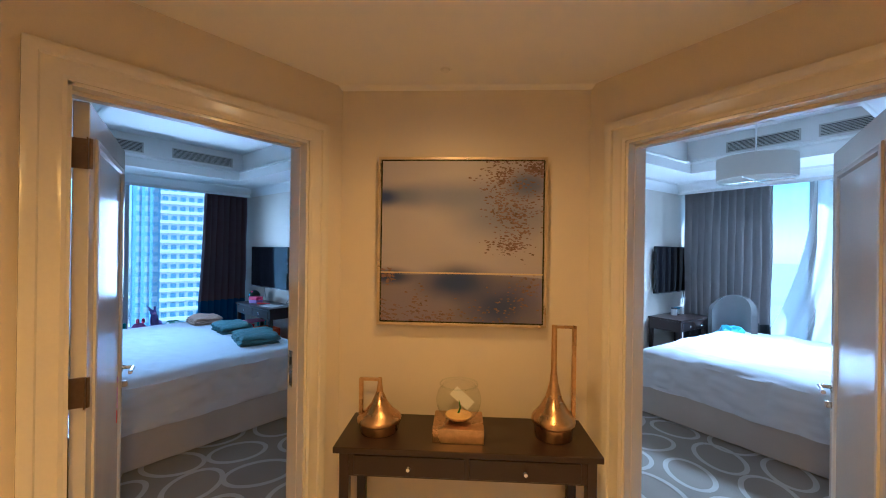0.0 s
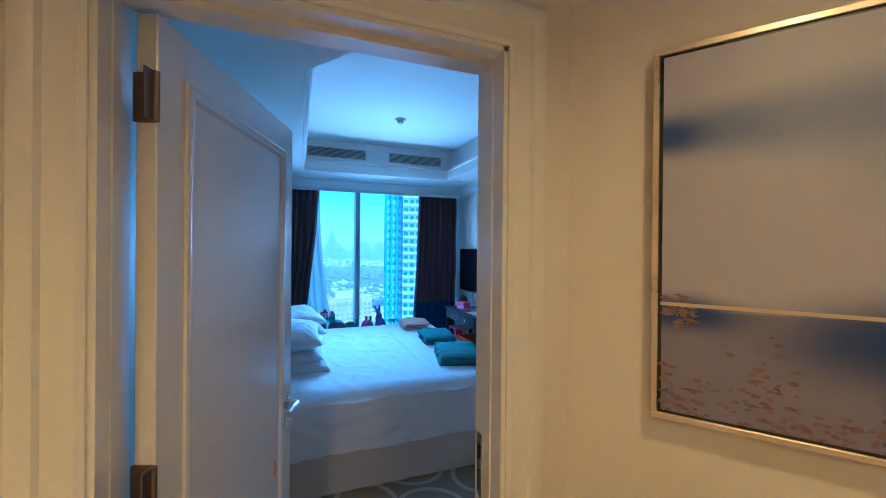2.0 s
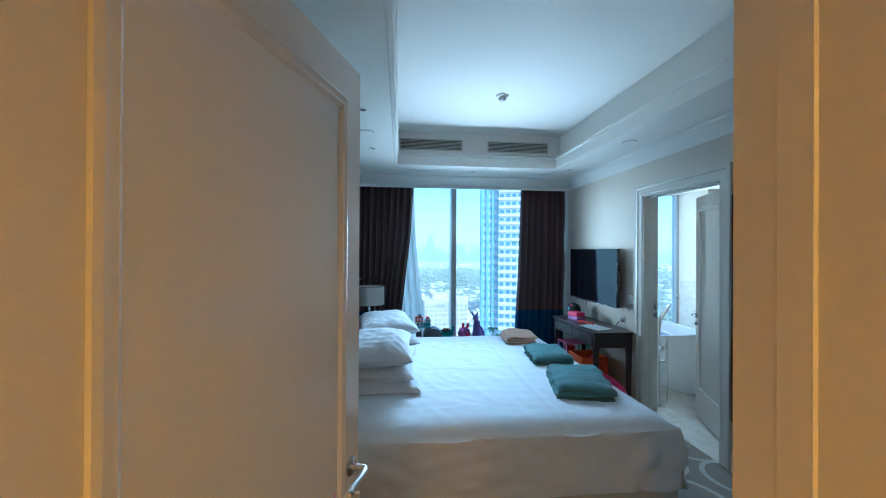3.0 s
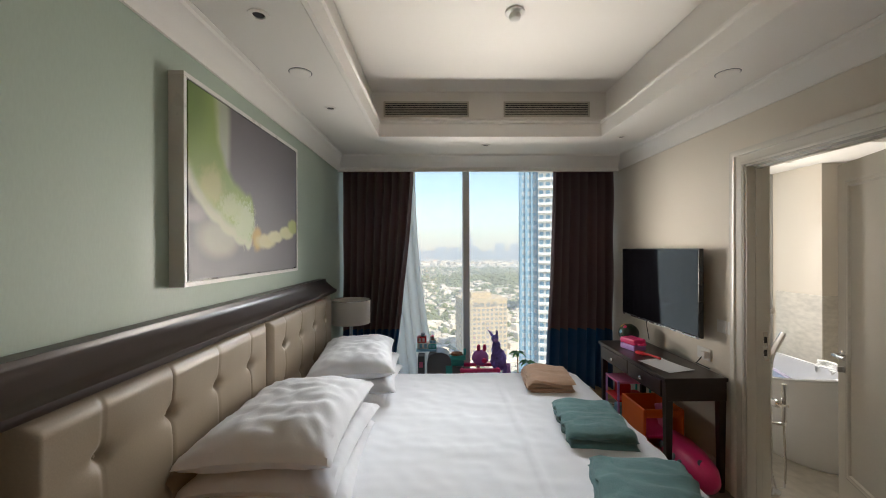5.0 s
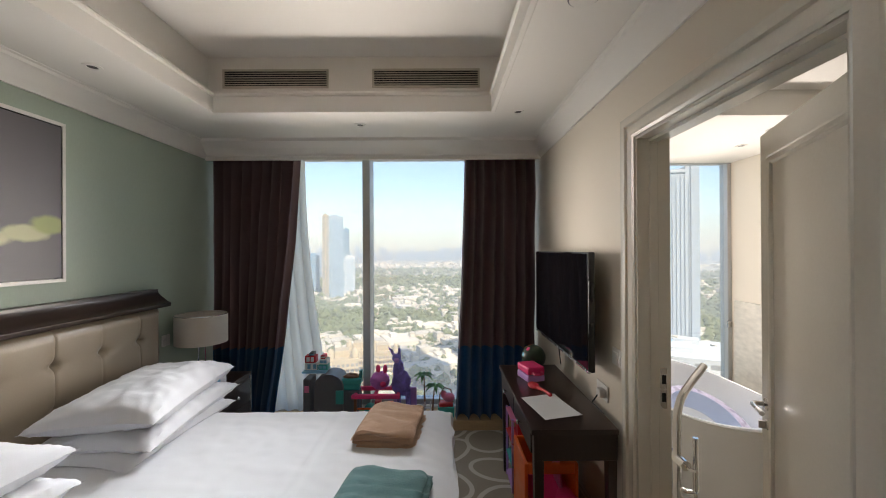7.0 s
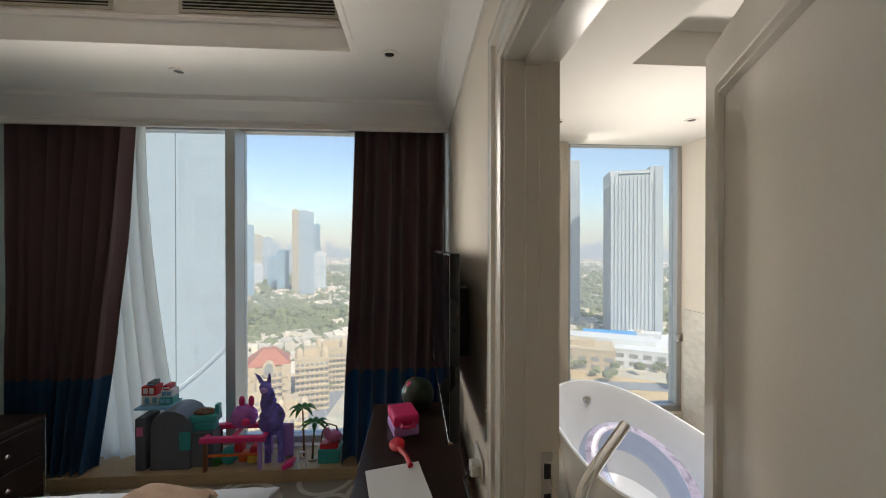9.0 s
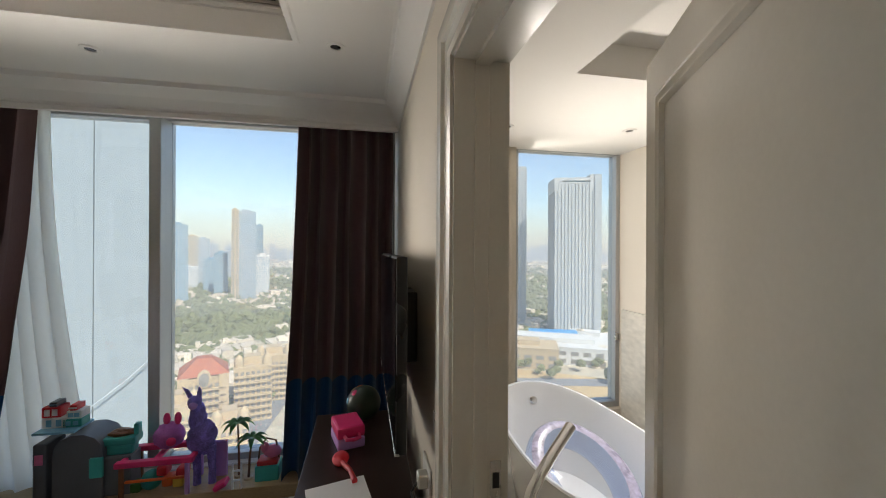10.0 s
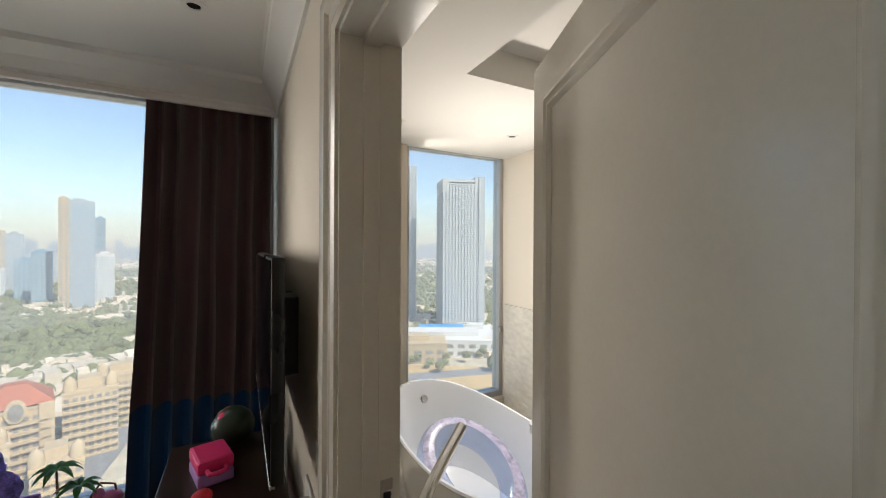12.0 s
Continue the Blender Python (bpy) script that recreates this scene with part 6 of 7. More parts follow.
t = thing("bath_stool", (-5.98, 5.62, 0), "round stool with a white marble top", "stool")
part("seat", lathe([(0, 0.455), (0.16, 0.455), (0.165, 0.46), (0.165, 0.482), (0.16, 0.486), (0, 0.486)], 36, at=(-5.98, 5.62, 0)), MARBLE, t, "round pale marble seat", smooth=True)
for k in range(3):
    a = 2.1 * k + 0.4
    part("leg", tube([(-5.98 + 0.12 * math.cos(a), 5.62 + 0.12 * math.sin(a), 0.455), (-5.98 + 0.14 * math.cos(a), 5.62 + 0.14 * math.sin(a), 0.0)], 0.012, 10), STEEL, t, smooth=True)
t = thing("towel_ring", (-6.21, 5.50, 0.86), "chrome towel ring on the marble wall", "towel ring")
part("mount", tube([(-6.21, 5.50, 0.90), (-6.16, 5.50, 0.90)], 0.014, 12), CHROME, t, smooth=True)
part("ring", tube([(-6.165, 5.50 + 0.085 * math.sin(a), 0.81 + 0.085 * math.cos(a)) for a in [2 * math.pi * k / 28 for k in range(29)]], 0.005, 8), CHROME, t, smooth=True)
t = thing("hand_towel", (-6.16, 5.50, 0.5), "white hand towel hanging through the ring", "towel")
part("cloth", grid_sheet(14, 24, lambda u, v: Vector((-6.16 + 0.02 * math.cos(math.pi * v * 2) + 0.006 * math.sin(u * 14), 5.43 + 0.13 * u + 0.02 * (v - 0.5), 0.735 - 0.27 * abs(2 * v - 1) ** 1.0 * (1.15 if v > 0.5 else 0.75) + 0.0)), thick=0.006), TOWEL_WHITE, t, smooth=True)
t = thing("shower_bolt", (-6.55, 5.20, 0.9), "small steel glass clip on the marble", "clip")
part("clip", boxes((-6.80, -6.775, 5.165, 5.20, 0.84, 0.90), bevel=0.003), STEEL, t)
TF = Matrix.Translation((-6.23, 5.86, 1.70)) @ Matrix.Rotation(radians(90), 4, "Z")
FLOWER = blot_mat("flower_photograph", [((0.55, 0.47, 0.36), (0, 0.0, 0.50), (5, 0.07, 0.06), 0.3, 0.4, 20), ((0.36, 0.28, 0.10), (0, 0.0, 0.49), (5, 0.025, 0.02), 0.3, 0.3, 30), ((0.20, 0.22, 0.16), (0, 0.01, 0.32), (5, 0.009, 0.14), 0.4, 0.2, 6)], (0.006, 0.006, 0.006))
framed("wall_picture", TF, 0.62, 0.74, 0.025, 0.02, PLASTIC_WHITE, FLOWER, "white framed photograph of a pale flower on black", mat_w=0.07)
recessed_spot(-6.265, 3.965, BC, 0.045, "small white trimmed unlit bathroom downlight")
recessed_spot(-6.17, 4.83, BC, 0.045, "small white trimmed unlit bathroom downlight")
recessed_spot(-5.74, 4.745, BC, 0.055, "flat round white bathroom ceiling disc", True)
t = thing("access_panel", (-4.9, 3.5, BC), "flush white ceiling access panel", "access panel")
part("panel", boxes((-5.05, -4.55, 3.40, 3.585, BC - 0.004, BC)), WHITE, t)

# ---- second bedroom ----
XF[0] = MIRROR
WX, PEL, YB = -6.02, -5.60, 3.02
bed(True, -0.40, 0.22)
for k, (x, y, z) in enumerate(((-3.95, 0.72, 0.63), (-4.75, 0.72, 0.63))):
    pillow(x, y, z, 0.72, 0.48, 0.17, 0, 10, 40 + k, "white bed pillow in the second bedroom")
curtain("curtain", 1.95, 2.98, 0.72, DRAPE_GREY, DRAPE_DARK, "taupe curtain with a charcoal lower band", 6.0)
sheer("sheer_curtain", 0.35, 1.90, "bright white sheer curtain across the window", 7.0)
television(-6.0, -4.92, 2.95, 1.05, 1.68, 0, "wall mounted flat television above a desk")
desk(-5.55, -4.85, 2.60, 3.0, 0.76, "dark wood desk with drawers in the second bedroom")
for k, (x, m) in enumerate(((-5.30, SKYBLUE), (-5.40, PAPER), (-5.22, GREY))):
    t = thing("jar", (x, 2.86, 0.76), "small jar with a coloured lid on the desk", "jar", "jars on the desk")
    part("body", lathe([(0, 0), (0.035, 0), (0.038, 0.01), (0.038, 0.07), (0.03, 0.08), (0, 0.08)], 18, at=(x, 2.86, 0.76)), CLEAR if k == 0 else PAPER, t, smooth=True)
    part("lid", lathe([(0, 0.08), (0.036, 0.08), (0.036, 0.1), (0, 0.102)], 18, at=(x, 2.86, 0.76)), m, t, smooth=True)
t = thing("barrel_chair", (-5.38, 2.25, 0), "grey upholstered barrel chair beside the curtain", "chair")
CHAIR_FABRIC = cloth_mat("grey_upholstery", (0.17, 0.16, 0.15), vary=0.1, scale=8, fine=200, bump=0.3)
part("backrest", grid_sheet(20, 12, lambda u, v: Vector((-5.30 - 0.22 * math.cos((u - 0.5) * 2.6), 2.25 + 0.27 * math.sin((u - 0.5) * 2.6), 0.42 + v * (0.66 - 0.2 * abs(2 * u - 1) ** 2))), thick=0.06), CHAIR_FABRIC, t, smooth=True)
part("seat", boxes((-5.48, -5.12, 2.02, 2.48, 0.30, 0.45), bevel=0.04, seg=3), CHAIR_FABRIC, t, smooth=True)
for x in (-5.45, -5.15):
    for y in (2.05, 2.45):
        part("leg", tube([(x, y, 0), (x, y, 0.31)], [0.012, 0.018], 8), WENGE, t)
t = thing("folded_clothes", (-5.2, 2.2, 0.45), "blue and white folded clothes on the chair", "clothes")
part("cloth", blob(bmesh.new(), (-5.28, 2.22, 0.60), 0.13, 0.9, 1.2, 0.8, 18, 4, 0.5), SKYBLUE, t, smooth=True)
t = thing("pendant_lamp", (-4.12, 1.63, TRAY), "white drum pendant lamp on a chrome rod", "pendant lamp")
part("canopy", lathe([(0, 0), (0.06, 0), (0.055, -0.02), (0, -0.022)], 24, at=(-4.12, 1.63, TRAY)), CHROME, t, smooth=True)
part("rod", tube([(-4.12, 1.63, TRAY - 0.02), (-4.12, 1.63, 2.36)], 0.008, 10), CHROME, t, smooth=True)
part("shade", lathe([(0.30, 2.28), (0.30, 2.48), (0.295, 2.48), (0.295, 2.28), (0.30, 2.28)], 44, at=(-4.12, 1.63, 0)), SHADE, t, "white fabric drum shade", smooth=True)
part("spider", tube([(-4.41, 1.63, 2.275), (-3.83, 1.63, 2.275)], 0.006, 8), CHROME, t)
part("spider", tube([(-4.12, 1.34, 2.27), (-4.12, 1.92, 2.27)], 0.006, 8), CHROME, t)
for a, b in ((1.50, 2.14), (0.75, 1.37)):
    vent("air_grille", a, b, 2.735, 2.855, -4.848, "ivory slatted air conditioning grille")
sm = thing("smoke_detector", (-3.3, 2.05, TRAY), "small white ceiling smoke detector", "smoke detector")
part("base", lathe([(0, 0), (0.055, 0), (0.055, -0.02), (0.03, -0.045), (0, -0.05)], 24, at=(-3.3, 2.05, TRAY)), PLASTIC_WHITE, sm, smooth=True)
nightstand(-3.52, -3.05, 0.29, 0.66, 0.57, "dark wood nightstand in the second bedroom")
WX, PEL, YB = FIRST
XF[0] = None

# ---- the city outside ----
EYE_P = Vector((-3.5, 2.5, 0))


def polar(yaw, d):
    return EYE_P + d * Vector((-math.sin(radians(yaw)), math.cos(radians(yaw)), 0))


STONE = mat("beige_facade", (0.52, 0.40, 0.25), 0.8, vary=0.08, scale=0.1, fine=2, bump=0.0)
PALE = mat("white_facade", (0.66, 0.65, 0.62), 0.7, vary=0.06, scale=0.1, fine=2, bump=0.0)
TOWER = mat("tower_cladding", (0.47, 0.485, 0.48), 0.6, vary=0.06, scale=0.1, fine=2, bump=0.0)
BLUEGLASS = mat("blue_curtain_wall", (0.20, 0.33, 0.42), 0.25, vary=0.2, scale=0.2, fine=1.5, bump=0.0)
GREYGLASS = mat("grey_curtain_wall", (0.38, 0.42, 0.45), 0.3, vary=0.2, scale=0.2, fine=1.5, bump=0.0)
DARKWIN = mat("facade_windows", (0.26, 0.24, 0.22), 0.3, vary=0.3, scale=0.3, fine=2, bump=0.0)
REDROOF = mat("terracotta_roof", (0.42, 0.13, 0.07), 0.8, vary=0.2, scale=0.2, fine=3, bump=0.0)
BLUEROOF = mat("blue_pool_roof", (0.02, 0.30, 0.62), 0.5, vary=0.2, scale=0.2, bump=0.0)
ASPHALT = mat("grey_road", (0.22, 0.22, 0.23), 0.9, vary=0.15, scale=0.05, fine=1, bump=0.0)
SAND = mat("ochre_sand", (0.50, 0.35, 0.17), 0.95, vary=0.3, scale=0.03, fine=0.6, bump=0.0)
LEAF = mat("city_foliage", (0.16, 0.165, 0.07), 0.95, vary=0.4, scale=0.05, fine=0.5, bump=0.0, island=0.25)
LOWRISE = mat("low_rise_render", (0.68, 0.58, 0.45), 0.85, vary=0.35, scale=0.02, fine=0.4, bump=0.0, island=0.3)
WING = mat("pale_blue_cladding", (0.30, 0.35, 0.385), 0.3, vary=0.05, scale=0.2, fine=1, bump=0.0)


def quads(rows):
    """Many boxes as plain vertex and face lists: (centre x, y, half along, half across, z0, z1, turn)."""
    vs, fs = [], []
    for cx, cy, a, b, z0, z1, r in rows:
        k = len(vs)
        c, s = math.cos(r), math.sin(r)
        for z in (z0, z1):
            for ux, uy in ((-a, -b), (a, -b), (a, b), (-a, b)):
                vs.append((cx + ux * c - uy * s, cy + ux * s + uy * c, z))
        fs += [(k, k + 3, k + 2, k + 1), (k + 4, k + 5, k + 6, k + 7)] + [(k + i, k + (i + 1) % 4, k + 4 + (i + 1) % 4, k + 4 + i) for i in range(4)]
    return vs, fs


def stuff_mesh(name, vs, fs, material, parent=None, label="", category=""):
    me = bpy.data.meshes.new(name)
    me.from_pydata(vs, [], fs)
    me.materials.append(material)
    ob = new(name, me)
    if parent:
        ob.parent = parent
        ob.matrix_parent_inverse = Matrix.Translation(-parent.location)
    return tagged(ob, label, category, "", "stuff")


def building(name, yaw, d, width, deep, z1, body, label, storey=3.6, bay=4.0, slabs=None, fins=None, win=DARKWIN, split=None, turn=0.0, category="building"):
    """A block facing the flat: body, rows of recessed windows, slab edges or fins, roof parapet and plant room."""
    p = polar(yaw, d)
    r = radians(yaw + turn)               # local x runs across the view, local -y looks at the flat
    t = thing(name, (p.x, p.y, GZ), label, category)
    T = Matrix.Translation((p.x, p.y, 0)) @ Matrix.Rotation(r, 4, "Z")
    part("wall", boxes((-width / 2, width / 2, -deep / 2, deep / 2, GZ, z1), turn=T), body, t)
    part("roof", boxes((-width / 2 - 0.3, width / 2 + 0.3, -deep / 2 - 0.3, deep / 2 + 0.3, z1, z1 + 1.2), (-width * 0.25, width * 0.2, -deep * 0.2, deep * 0.25, z1 + 1.2, z1 + 5), turn=T), body, t)
    nb, ns = max(2, int(width / bay)), int((z1 - GZ) / storey)
    nd = max(2, int(deep / bay))
    rows = []
    for k in range(ns):
        z = GZ + storey * (k + 0.25)
        for i in range(nb):
            u = -width / 2 + width * (i + 0.5) / nb
            q = T @ Vector((u, -deep / 2, 0))
            rows.append((q.x, q.y, width / nb * 0.31, 0.12, z, z + storey * 0.55, r))
        for i in range(nd):
            v = -deep / 2 + deep * (i + 0.5) / nd
            for sx in (-1, 1):
                q = T @ Vector((sx * width / 2, v, 0))
                rows.append((q.x, q.y, 0.12, deep / nd * 0.31, z, z + storey * 0.55, r))
    stuff_mesh("window", *quads(rows), win, t)
    if slabs:
        rows = []
        for k in range(ns):
            z = GZ + storey * k
            q = T @ Vector((split or 0, -deep / 2 - 0.6, 0))
            rows.append((q.x, q.y, width / 2 - abs(split or 0), 0.9, z, z + 1.0, r))
        stuff_mesh("balcony", *quads(rows), slabs, t)
    if fins:
        rows = []
        for i in range(nb + 1):
            q = T @ Vector((-width / 2 + width * i / nb, -deep / 2 - 0.3, 0))
            rows.append((q.x, q.y, 0.45, 0.5, GZ, z1, r))
        for i in range(nd + 1):
            for sx in (-1, 1):
                q = T @ Vector((sx * width / 2 + sx * 0.3, -deep / 2 + deep * i / nd, 0))
                rows.append((q.x, q.y, 0.5, 0.45, GZ, z1, r))
        stuff_mesh("pier", *quads(rows), fins, t)
    return t, T


building("glass_tower", 76.6, 172, 9, 26, 95, BLUEGLASS, "tall blue glass residential tower", 3.4, 2.0, win=GREYGLASS, fins=BLUEGLASS)
building("balcony_tower", 73.0, 168, 15, 22, 88, PALE, "tall pale tower with white balcony slabs", 3.3, 2.4, slabs=PALE, win=BLUEGLASS)
rt, RT = building("residential_tower", 59.8, 424, 44, 34, 68, TOWER, "tall white tower with vertical piers and a stepped crown", 3.4, 3.2, fins=TOWER, win=GREYGLASS, turn=14)
part("crown_wing", boxes((12, 23, -17.6, 17, 60, 77), turn=RT), TOWER, rt)
part("crown_wing", boxes((-23, -16, -17.4, 17, 60, 74), turn=RT), TOWER, rt)
part("crown_beam", boxes((-16, 12, -17.2, -10, 71, 74), turn=RT), TOWER, rt)
part("crown_glass", boxes((-15, 11, -14, -6, 69.2, 71), turn=RT), BLUEGLASS, rt)
part("side_wing", boxes((16, 22.8, -18.4, -17.5, GZ, 77), turn=RT), GREYGLASS, rt, "grey gridded side wing")
stuff_mesh("floor_band", *quads([((RT @ Vector((19.4, -18.5, 0))).x, (RT @ Vector((19.4, -18.5, 0))).y, 3.4, 0.3, GZ + 3.4 * k, GZ + 3.4 * k + 1.3, radians(59.8 + 14)) for k in range(49)]), TOWER, rt)
building("residential_tower", 69.2, 470, 40, 34, 97, TOWER, "tall pale tower with white vertical piers and spire", 3.4, 3.2, fins=TOWER, win=GREYGLASS, turn=10)
building("office_tower", 105.6, 760, 30, 30, 64, GREYGLASS, "tall glass tower framed in beige stone", 3.6, 2.6, win=BLUEGLASS)
building("stone_core", 106.9, 755, 11, 30, 66, STONE, "tall narrow beige stone tower core", 3.6, 6)
building("office_block", 103.6, 790, 22, 22, -12, PALE, "white office block beside the tower", 3.6, 3, win=BLUEGLASS)
building("office_tower", 104.0, 960, 14, 14, 52, BLUEGLASS, "slim blue glass tower in the distance", 3.8, 3)
for yaw, d, w, z, m in ((108.5, 820, 22, -8, BLUEGLASS), (109.6, 900, 26, -22, BLUEGLASS), (110.4, 1050, 22, 22, GREYGLASS), (111.6, 1150, 24, 30, STONE), (113.2, 760, 30, 38, BLUEGLASS), (114.6, 1100, 40, 90, BLUEGLASS), (112.2, 1000, 40, -40, PALE), (107.6, 1200, 40, -10, GREYGLASS)):
    building("office_tower", yaw, d, w, w, z, m, "hazy distant office tower", 4.0, 4.5, win=GREYGLASS)
h, HT = building("hotel_building", 84.0, 300, 34, 26, -37, STONE, "beige hotel block with rows of windows and rooftop sign", 3.4, 3.4, turn=16)
for k in range(4):
    part("sign_letter", boxes((-9 + k * 5, -6.4 + k * 5, -13.4, -13.1, -41.5, -38.4), turn=HT), DARKWIN, h)
part("podium", boxes((-24, 24, -18, 18, GZ, GZ + 9), turn=HT), PALE, h)
b, BT = building("palace_building", 110.2, 232, 19, 20, -63, STONE, "ornate cream apartment building with a terracotta roof", 3.6, 2.6, slabs=STONE)
bm = bmesh.new()
bmesh.ops.create_cone(bm, cap_ends=True, segments=4, radius1=15.5, radius2=4.5, depth=7)
bmesh.ops.transform(bm, matrix=BT @ Matrix.Translation((0, 0, -57.6)) @ Matrix.Rotation(radians(45), 4, "Z"), verts=bm.verts)
part("hipped_roof", bm, REDROOF, b, "terracotta hipped roof")
part("gable_arch", lathe([(0, 0), (3.0, 0), (3.0, 1.2), (0, 1.2)], 24, squash=(1, 1.5), turn=BT @ Matrix.Translation((0, -10.3, -62.5)) @ Matrix.Rotation(radians(90), 4, "X")), STONE, b)
part("gable_glass", lathe([(0, 0), (2.2, 0), (2.2, 1.2), (0, 1.2)], 24, squash=(1, 1.5), turn=BT @ Matrix.Translation((0, -10.6, -62.8)) @ Matrix.Rotation(radians(90), 4, "X")), DARKWIN, b)
for sx in (-8.5, 8.5):
    part("turret", boxes((sx - 2.2, sx + 2.2, -11.5, -7.5, GZ, -61), turn=BT), STONE, b)
for yaw, d, w, z in ((113.6, 215, 22, -70), (104.6, 236, 18, -62), (102.0, 262, 20, -64), (99.0, 285, 26, -72), (107.2, 205, 14, -78)):
    b, BT = building("palace_building", yaw, d, w, 18, z, STONE, "ornate cream apartment building with domes", 3.4, 2.5, slabs=STONE)
    for sx in (-w * 0.38, w * 0.38):
        part("turret", lathe([(0, 4.2), (0.4, 3.6), (1.6, 2.6), (2.1, 1.2), (2.2, 0), (2.2, -6), (0, -6)], 14, turn=BT @ Matrix.Translation((sx, -6.5, z + 3.5))), STONE, b, smooth=True)

# wide low roofs seen from the bathroom
for yaw, d, w, dp, z, m, lb in ((62.0, 345, 150, 46, GZ + 13, PALE, "long low white mall building"), (66.0, 318, 46, 30, GZ + 15, STONE, "low beige mall wing"), (58.0, 400, 60, 30, GZ + 8, PALE, "low white service building")):
    building("mall_building", yaw, d, w, dp, z, m, lb, 6.0, 9.0)
p = polar(62.5, 378)
structure("water_pool", boxes((-22, 22, -9, 9, GZ + 0.4, GZ + 15), turn=Matrix.Translation((p.x, p.y, 0)) @ Matrix.Rotation(radians(68), 4, "Z")), BLUEROOF, "bright blue pool terrace")
p = polar(57.0, 255)
structure("ground_sand", boxes((-75, 75, -42, 42, GZ, GZ + 0.3), turn=Matrix.Translation((p.x, p.y, 0)) @ Matrix.Rotation(radians(58), 4, "Z")), SAND, "ochre sandy building plot")
for yaw0, d0, yaw1, d1, w in ((108.5, 180, 116, 560, 16), (107.0, 190, 95, 420, 12), (116, 560, 96, 900, 22), (95, 420, 70, 600, 14), (88, 230, 74, 330, 22), (70, 270, 50, 300, 14), (96, 900, 60, 1100, 20)):
    a, b2 = polar(yaw0, d0), polar(yaw1, d1)
    dd = b2 - a
    structure("road", boxes((0, dd.length, -w / 2, w / 2, GZ + 0.31, GZ + 0.5 + w * 0.002), turn=Matrix.Translation(a) @ Matrix.Rotation(math.atan2(dd.y, dd.x), 4, "Z")), ASPHALT, "grey city road")

rnd = random.Random(77)
low, trees = [], []
for _ in range(5200):
    yaw, d = rnd.uniform(38, 126), 270 * (12.0 ** rnd.random())
    p = polar(yaw, d)
    g = wob(p.x * 0.0035, p.y * 0.0035, 0, 1.0, 5.0)
    green = wob(p.x * 0.0022, p.y * 0.0022, 3, 1.0, 9.0) + (0.12 if 450 < d < 690 else -0.09)
    if d < 330 and yaw < 72:
        continue
    if green < 0.12 and len(low) < 2600:
        s = rnd.uniform(4, 11) * (1 + d / 1800) * (2.2 if rnd.random() < 0.06 else 1)
        low.append((p.x, p.y, s, s * rnd.uniform(0.5, 1.0), GZ, GZ + rnd.uniform(4, 11), radians(24 + rnd.choice((0, 90)) + rnd.uniform(-6, 6))))
        if rnd.random() < 0.5:
            low.append((p.x + 2, p.y + 1, s * 0.4, s * 0.3, GZ, GZ + rnd.uniform(9, 15), radians(24)))
    n = 5 if green > 0.0 else 2
    for _k in range(n if d < 1700 else 0):
        trees.append((p.x + rnd.gauss(0, 16 + d * 0.012), p.y + rnd.gauss(0, 16 + d * 0.012), rnd.uniform(2.2, 5.2) * (1 + d / 1500)))
stuff_mesh("low_rise_houses", *quads(low), LOWRISE, None, "hundreds of pale low flat roofed houses", "houses")
vs, fs = [], []
ICO = [(0, 0, 1), (0.894, 0, 0.447), (0.276, 0.851, 0.447), (-0.724, 0.526, 0.447), (-0.724, -0.526, 0.447), (0.276, -0.851, 0.447), (0.724, 0.526, -0.3), (-0.276, 0.851, -0.3), (-0.894, 0, -0.3), (-0.276, -0.851, -0.3), (0.724, -0.526, -0.3)]
IF = [(0, 1, 2), (0, 2, 3), (0, 3, 4), (0, 4, 5), (0, 5, 1), (1, 6, 2), (2, 7, 3), (3, 8, 4), (4, 9, 5), (5, 10, 1), (6, 7, 2), (7, 8, 3), (8, 9, 4), (9, 10, 5), (10, 6, 1)]
for x, y, r in trees:
    for _k in range(2):
        ox, oy, rr, hz = rnd.uniform(-0.7, 0.7) * r, rnd.uniform(-0.7, 0.7) * r, r * rnd.uniform(0.5, 1.0), r * rnd.uniform(0.5, 1.3)
        k = len(vs)
        vs += [(x + ox + a * rr * rnd.uniform(0.7, 1.25), y + oy + b * rr * rnd.uniform(0.7, 1.25), GZ + hz + c2 * rr * rnd.uniform(0.7, 1.2)) for a, b, c2 in ICO]
        fs += [(a + k, b + k, c2 + k) for a, b, c2 in IF]
stuff_mesh("city_trees", vs, fs, LEAF, None, "dense green tree canopies between the houses", "trees")

# the building's own projecting wing, clad in pale panels
a, b2 = Vector((-31.3, -9.3, 0)), Vector((-15.0, -20.0, 0))
dd = b2 - a
w = thing("tower_wing", (a.x, a.y, GZ), "pale blue panelled wing of the same tower", "building")
T = Matrix.Translation(a) @ Matrix.Rotation(math.atan2(dd.y, dd.x), 4, "Z")
n = 5
for k in range(n):
    part("panel", boxes((dd.length * k / n + 0.03, dd.length * (k + 1) / n - 0.03, -0.4, 0.0, GZ, 45), turn=T), WING, w)
part("core", boxes((0.05, dd.length, -8, -0.45, GZ, 45), turn=T), GREYGLASS, w)
part("cable", tube([T @ Vector((dd.length * 0.62 * s, 0.3, -3.5 - 6.5 * (s ** 0.6))) for s in [i / 10 for i in range(11)]], 0.035, 6), GREYGLASS, w)

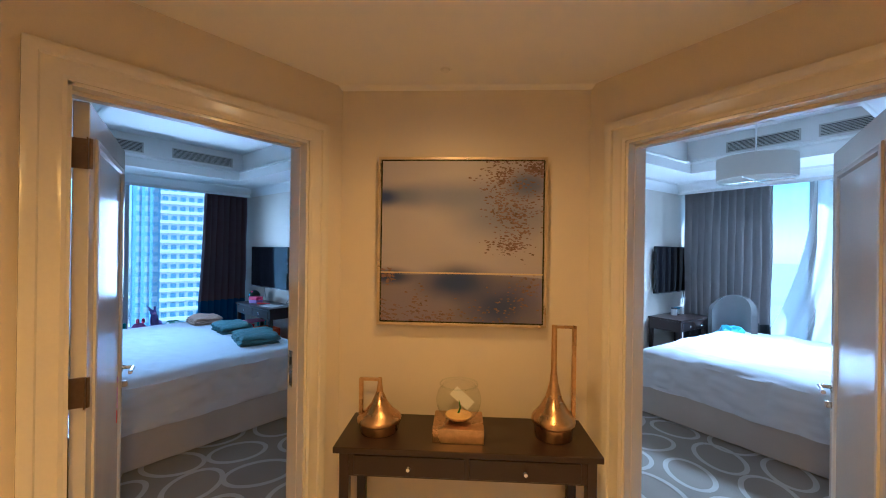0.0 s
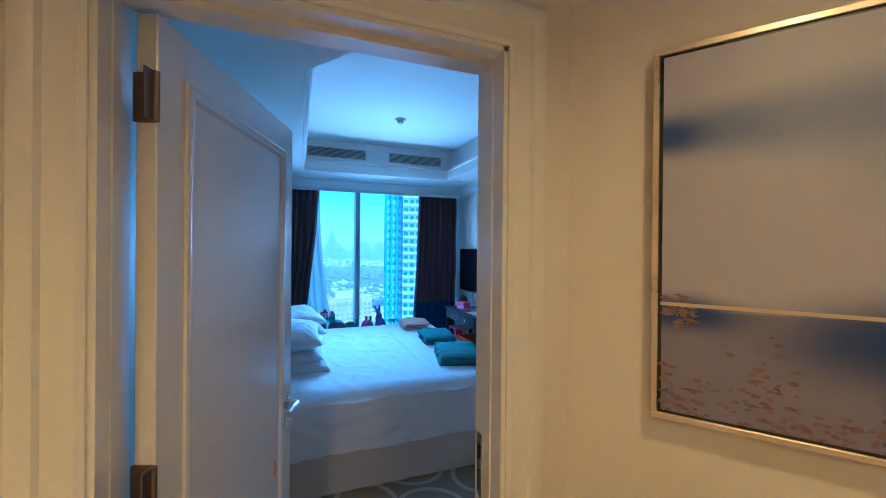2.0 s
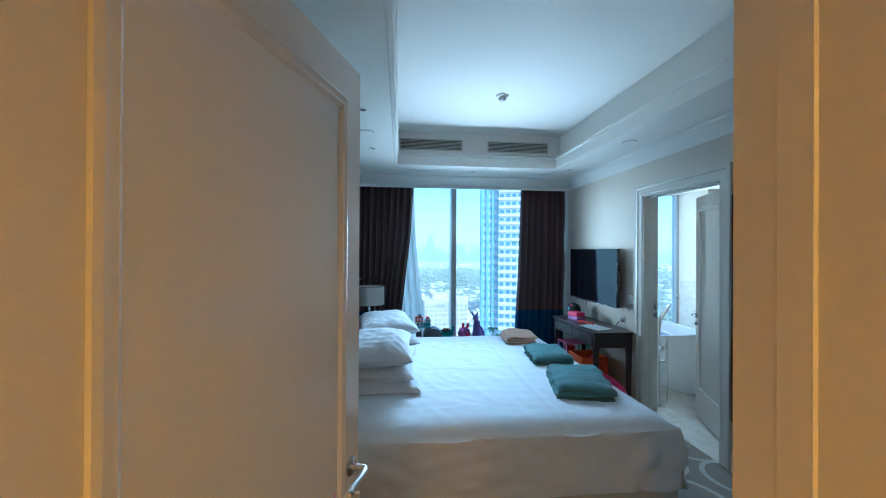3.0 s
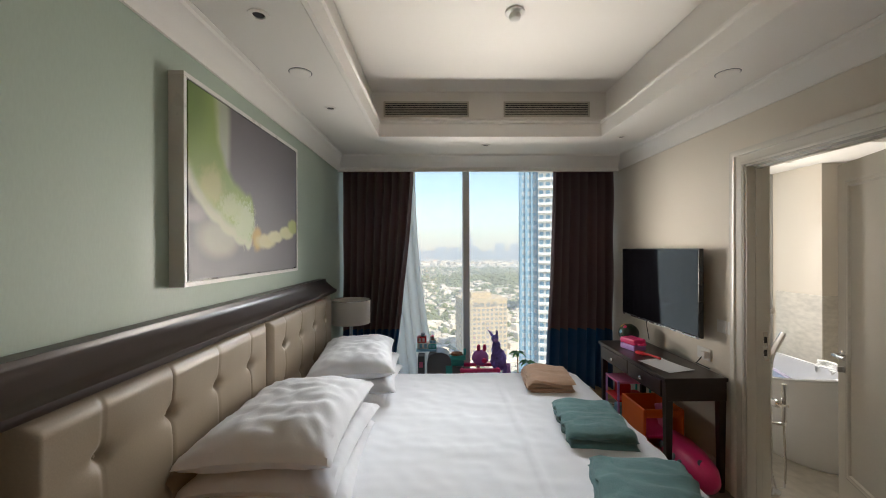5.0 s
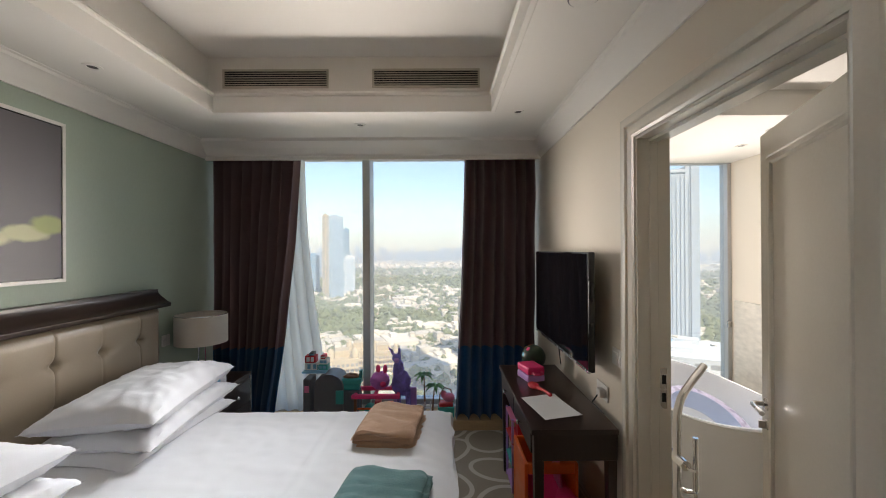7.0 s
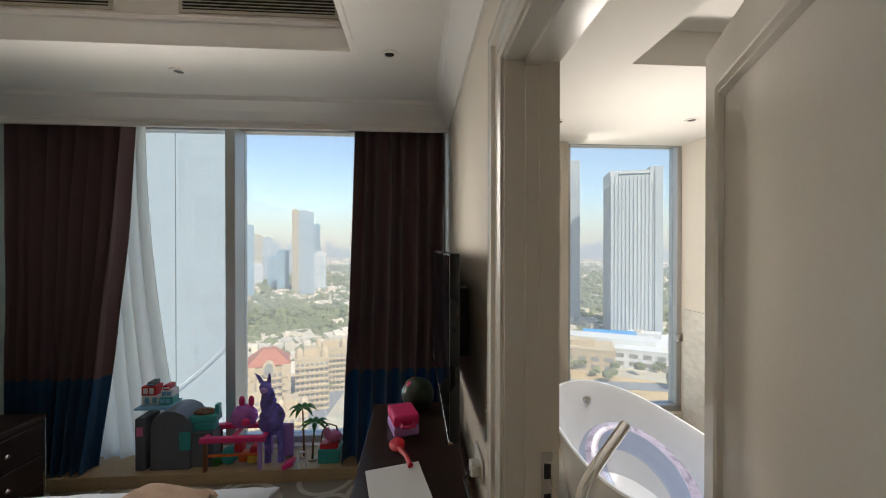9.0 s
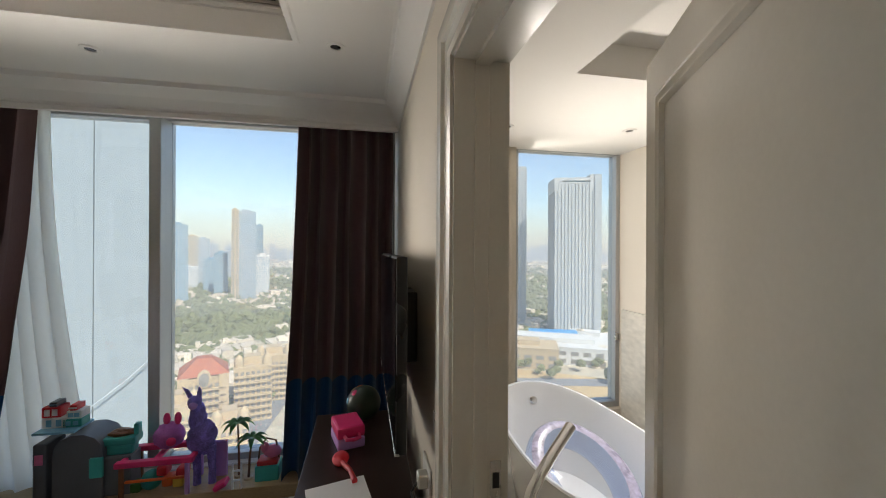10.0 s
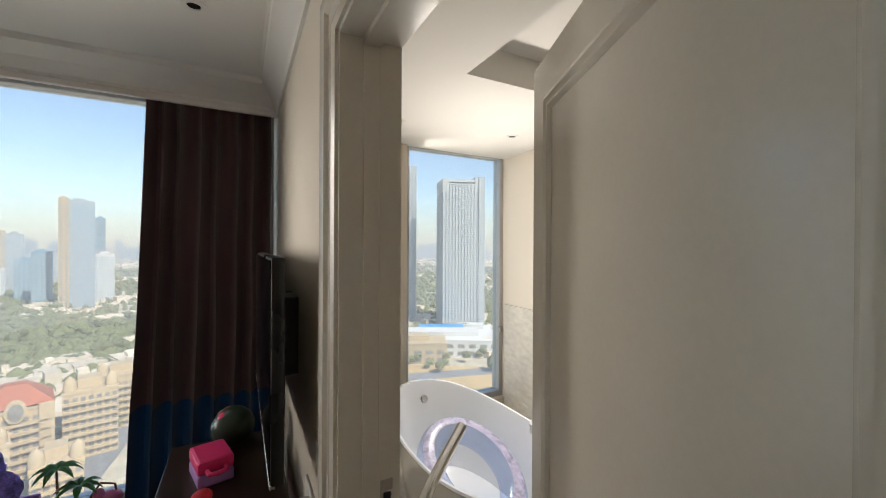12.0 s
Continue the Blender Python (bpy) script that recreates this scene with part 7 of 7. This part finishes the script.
# far skyline blocks; an even pale glow stands in for haze
SKYLINE_GLOW = bpy.data.materials.new("far_haze_glow")
SKYLINE_GLOW.use_nodes = True
n_, l_ = SKYLINE_GLOW.node_tree.nodes, SKYLINE_GLOW.node_tree.links
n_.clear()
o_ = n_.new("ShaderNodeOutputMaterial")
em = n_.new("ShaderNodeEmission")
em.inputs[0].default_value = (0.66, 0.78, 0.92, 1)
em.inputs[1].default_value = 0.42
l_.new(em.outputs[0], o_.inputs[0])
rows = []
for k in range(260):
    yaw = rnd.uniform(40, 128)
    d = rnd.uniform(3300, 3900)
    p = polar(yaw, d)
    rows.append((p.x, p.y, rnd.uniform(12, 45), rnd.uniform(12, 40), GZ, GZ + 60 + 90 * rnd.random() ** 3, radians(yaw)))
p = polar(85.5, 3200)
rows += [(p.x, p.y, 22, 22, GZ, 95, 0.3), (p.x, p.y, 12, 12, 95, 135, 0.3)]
bd = tagged(stuff_mesh("backdrop_skyline", *quads(rows), SKYLINE_GLOW, None, "pale skyline fading into haze", "skyline"), kind="structure")


# glowing part-clear sheets that imitate haze far out over the city
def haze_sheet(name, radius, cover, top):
    m = bpy.data.materials.new("haze_glow")
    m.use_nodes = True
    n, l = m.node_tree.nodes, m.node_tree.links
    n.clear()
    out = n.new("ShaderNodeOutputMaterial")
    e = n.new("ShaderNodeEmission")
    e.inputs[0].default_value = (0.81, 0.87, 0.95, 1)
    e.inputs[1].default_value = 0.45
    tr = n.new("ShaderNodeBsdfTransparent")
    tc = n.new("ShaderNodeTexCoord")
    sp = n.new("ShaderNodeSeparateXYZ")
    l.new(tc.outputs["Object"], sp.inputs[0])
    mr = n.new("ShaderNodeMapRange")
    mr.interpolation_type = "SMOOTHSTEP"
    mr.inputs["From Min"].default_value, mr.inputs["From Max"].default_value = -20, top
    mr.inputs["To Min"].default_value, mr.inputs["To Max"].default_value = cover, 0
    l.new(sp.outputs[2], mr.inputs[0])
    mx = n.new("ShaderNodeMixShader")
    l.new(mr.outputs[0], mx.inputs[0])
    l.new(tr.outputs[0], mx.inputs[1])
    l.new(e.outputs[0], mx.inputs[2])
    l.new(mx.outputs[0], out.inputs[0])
    vs, fs = [], []
    for k in range(41):
        q = polar(30 + 110 * k / 40, radius)
        vs += [(q.x, q.y, GZ + 0.6), (q.x, q.y, top)]
        if k:
            fs.append((2 * k - 2, 2 * k, 2 * k + 1, 2 * k - 1))
    ob = stuff_mesh(name, vs, fs, m, None, "pale glowing sheet imitating haze over the distant city", "haze")
    ob.visible_shadow = False
    return tagged(ob, kind="structure")


haze_sheet("backdrop_haze_glow_1", 196, 0.17, 150)
haze_sheet("backdrop_haze_glow_4", 560, 0.17, 160)
haze_sheet("backdrop_haze_glow_2", 1250, 0.28, 200)
haze_sheet("backdrop_haze_glow_3", 2700, 0.55, 380)
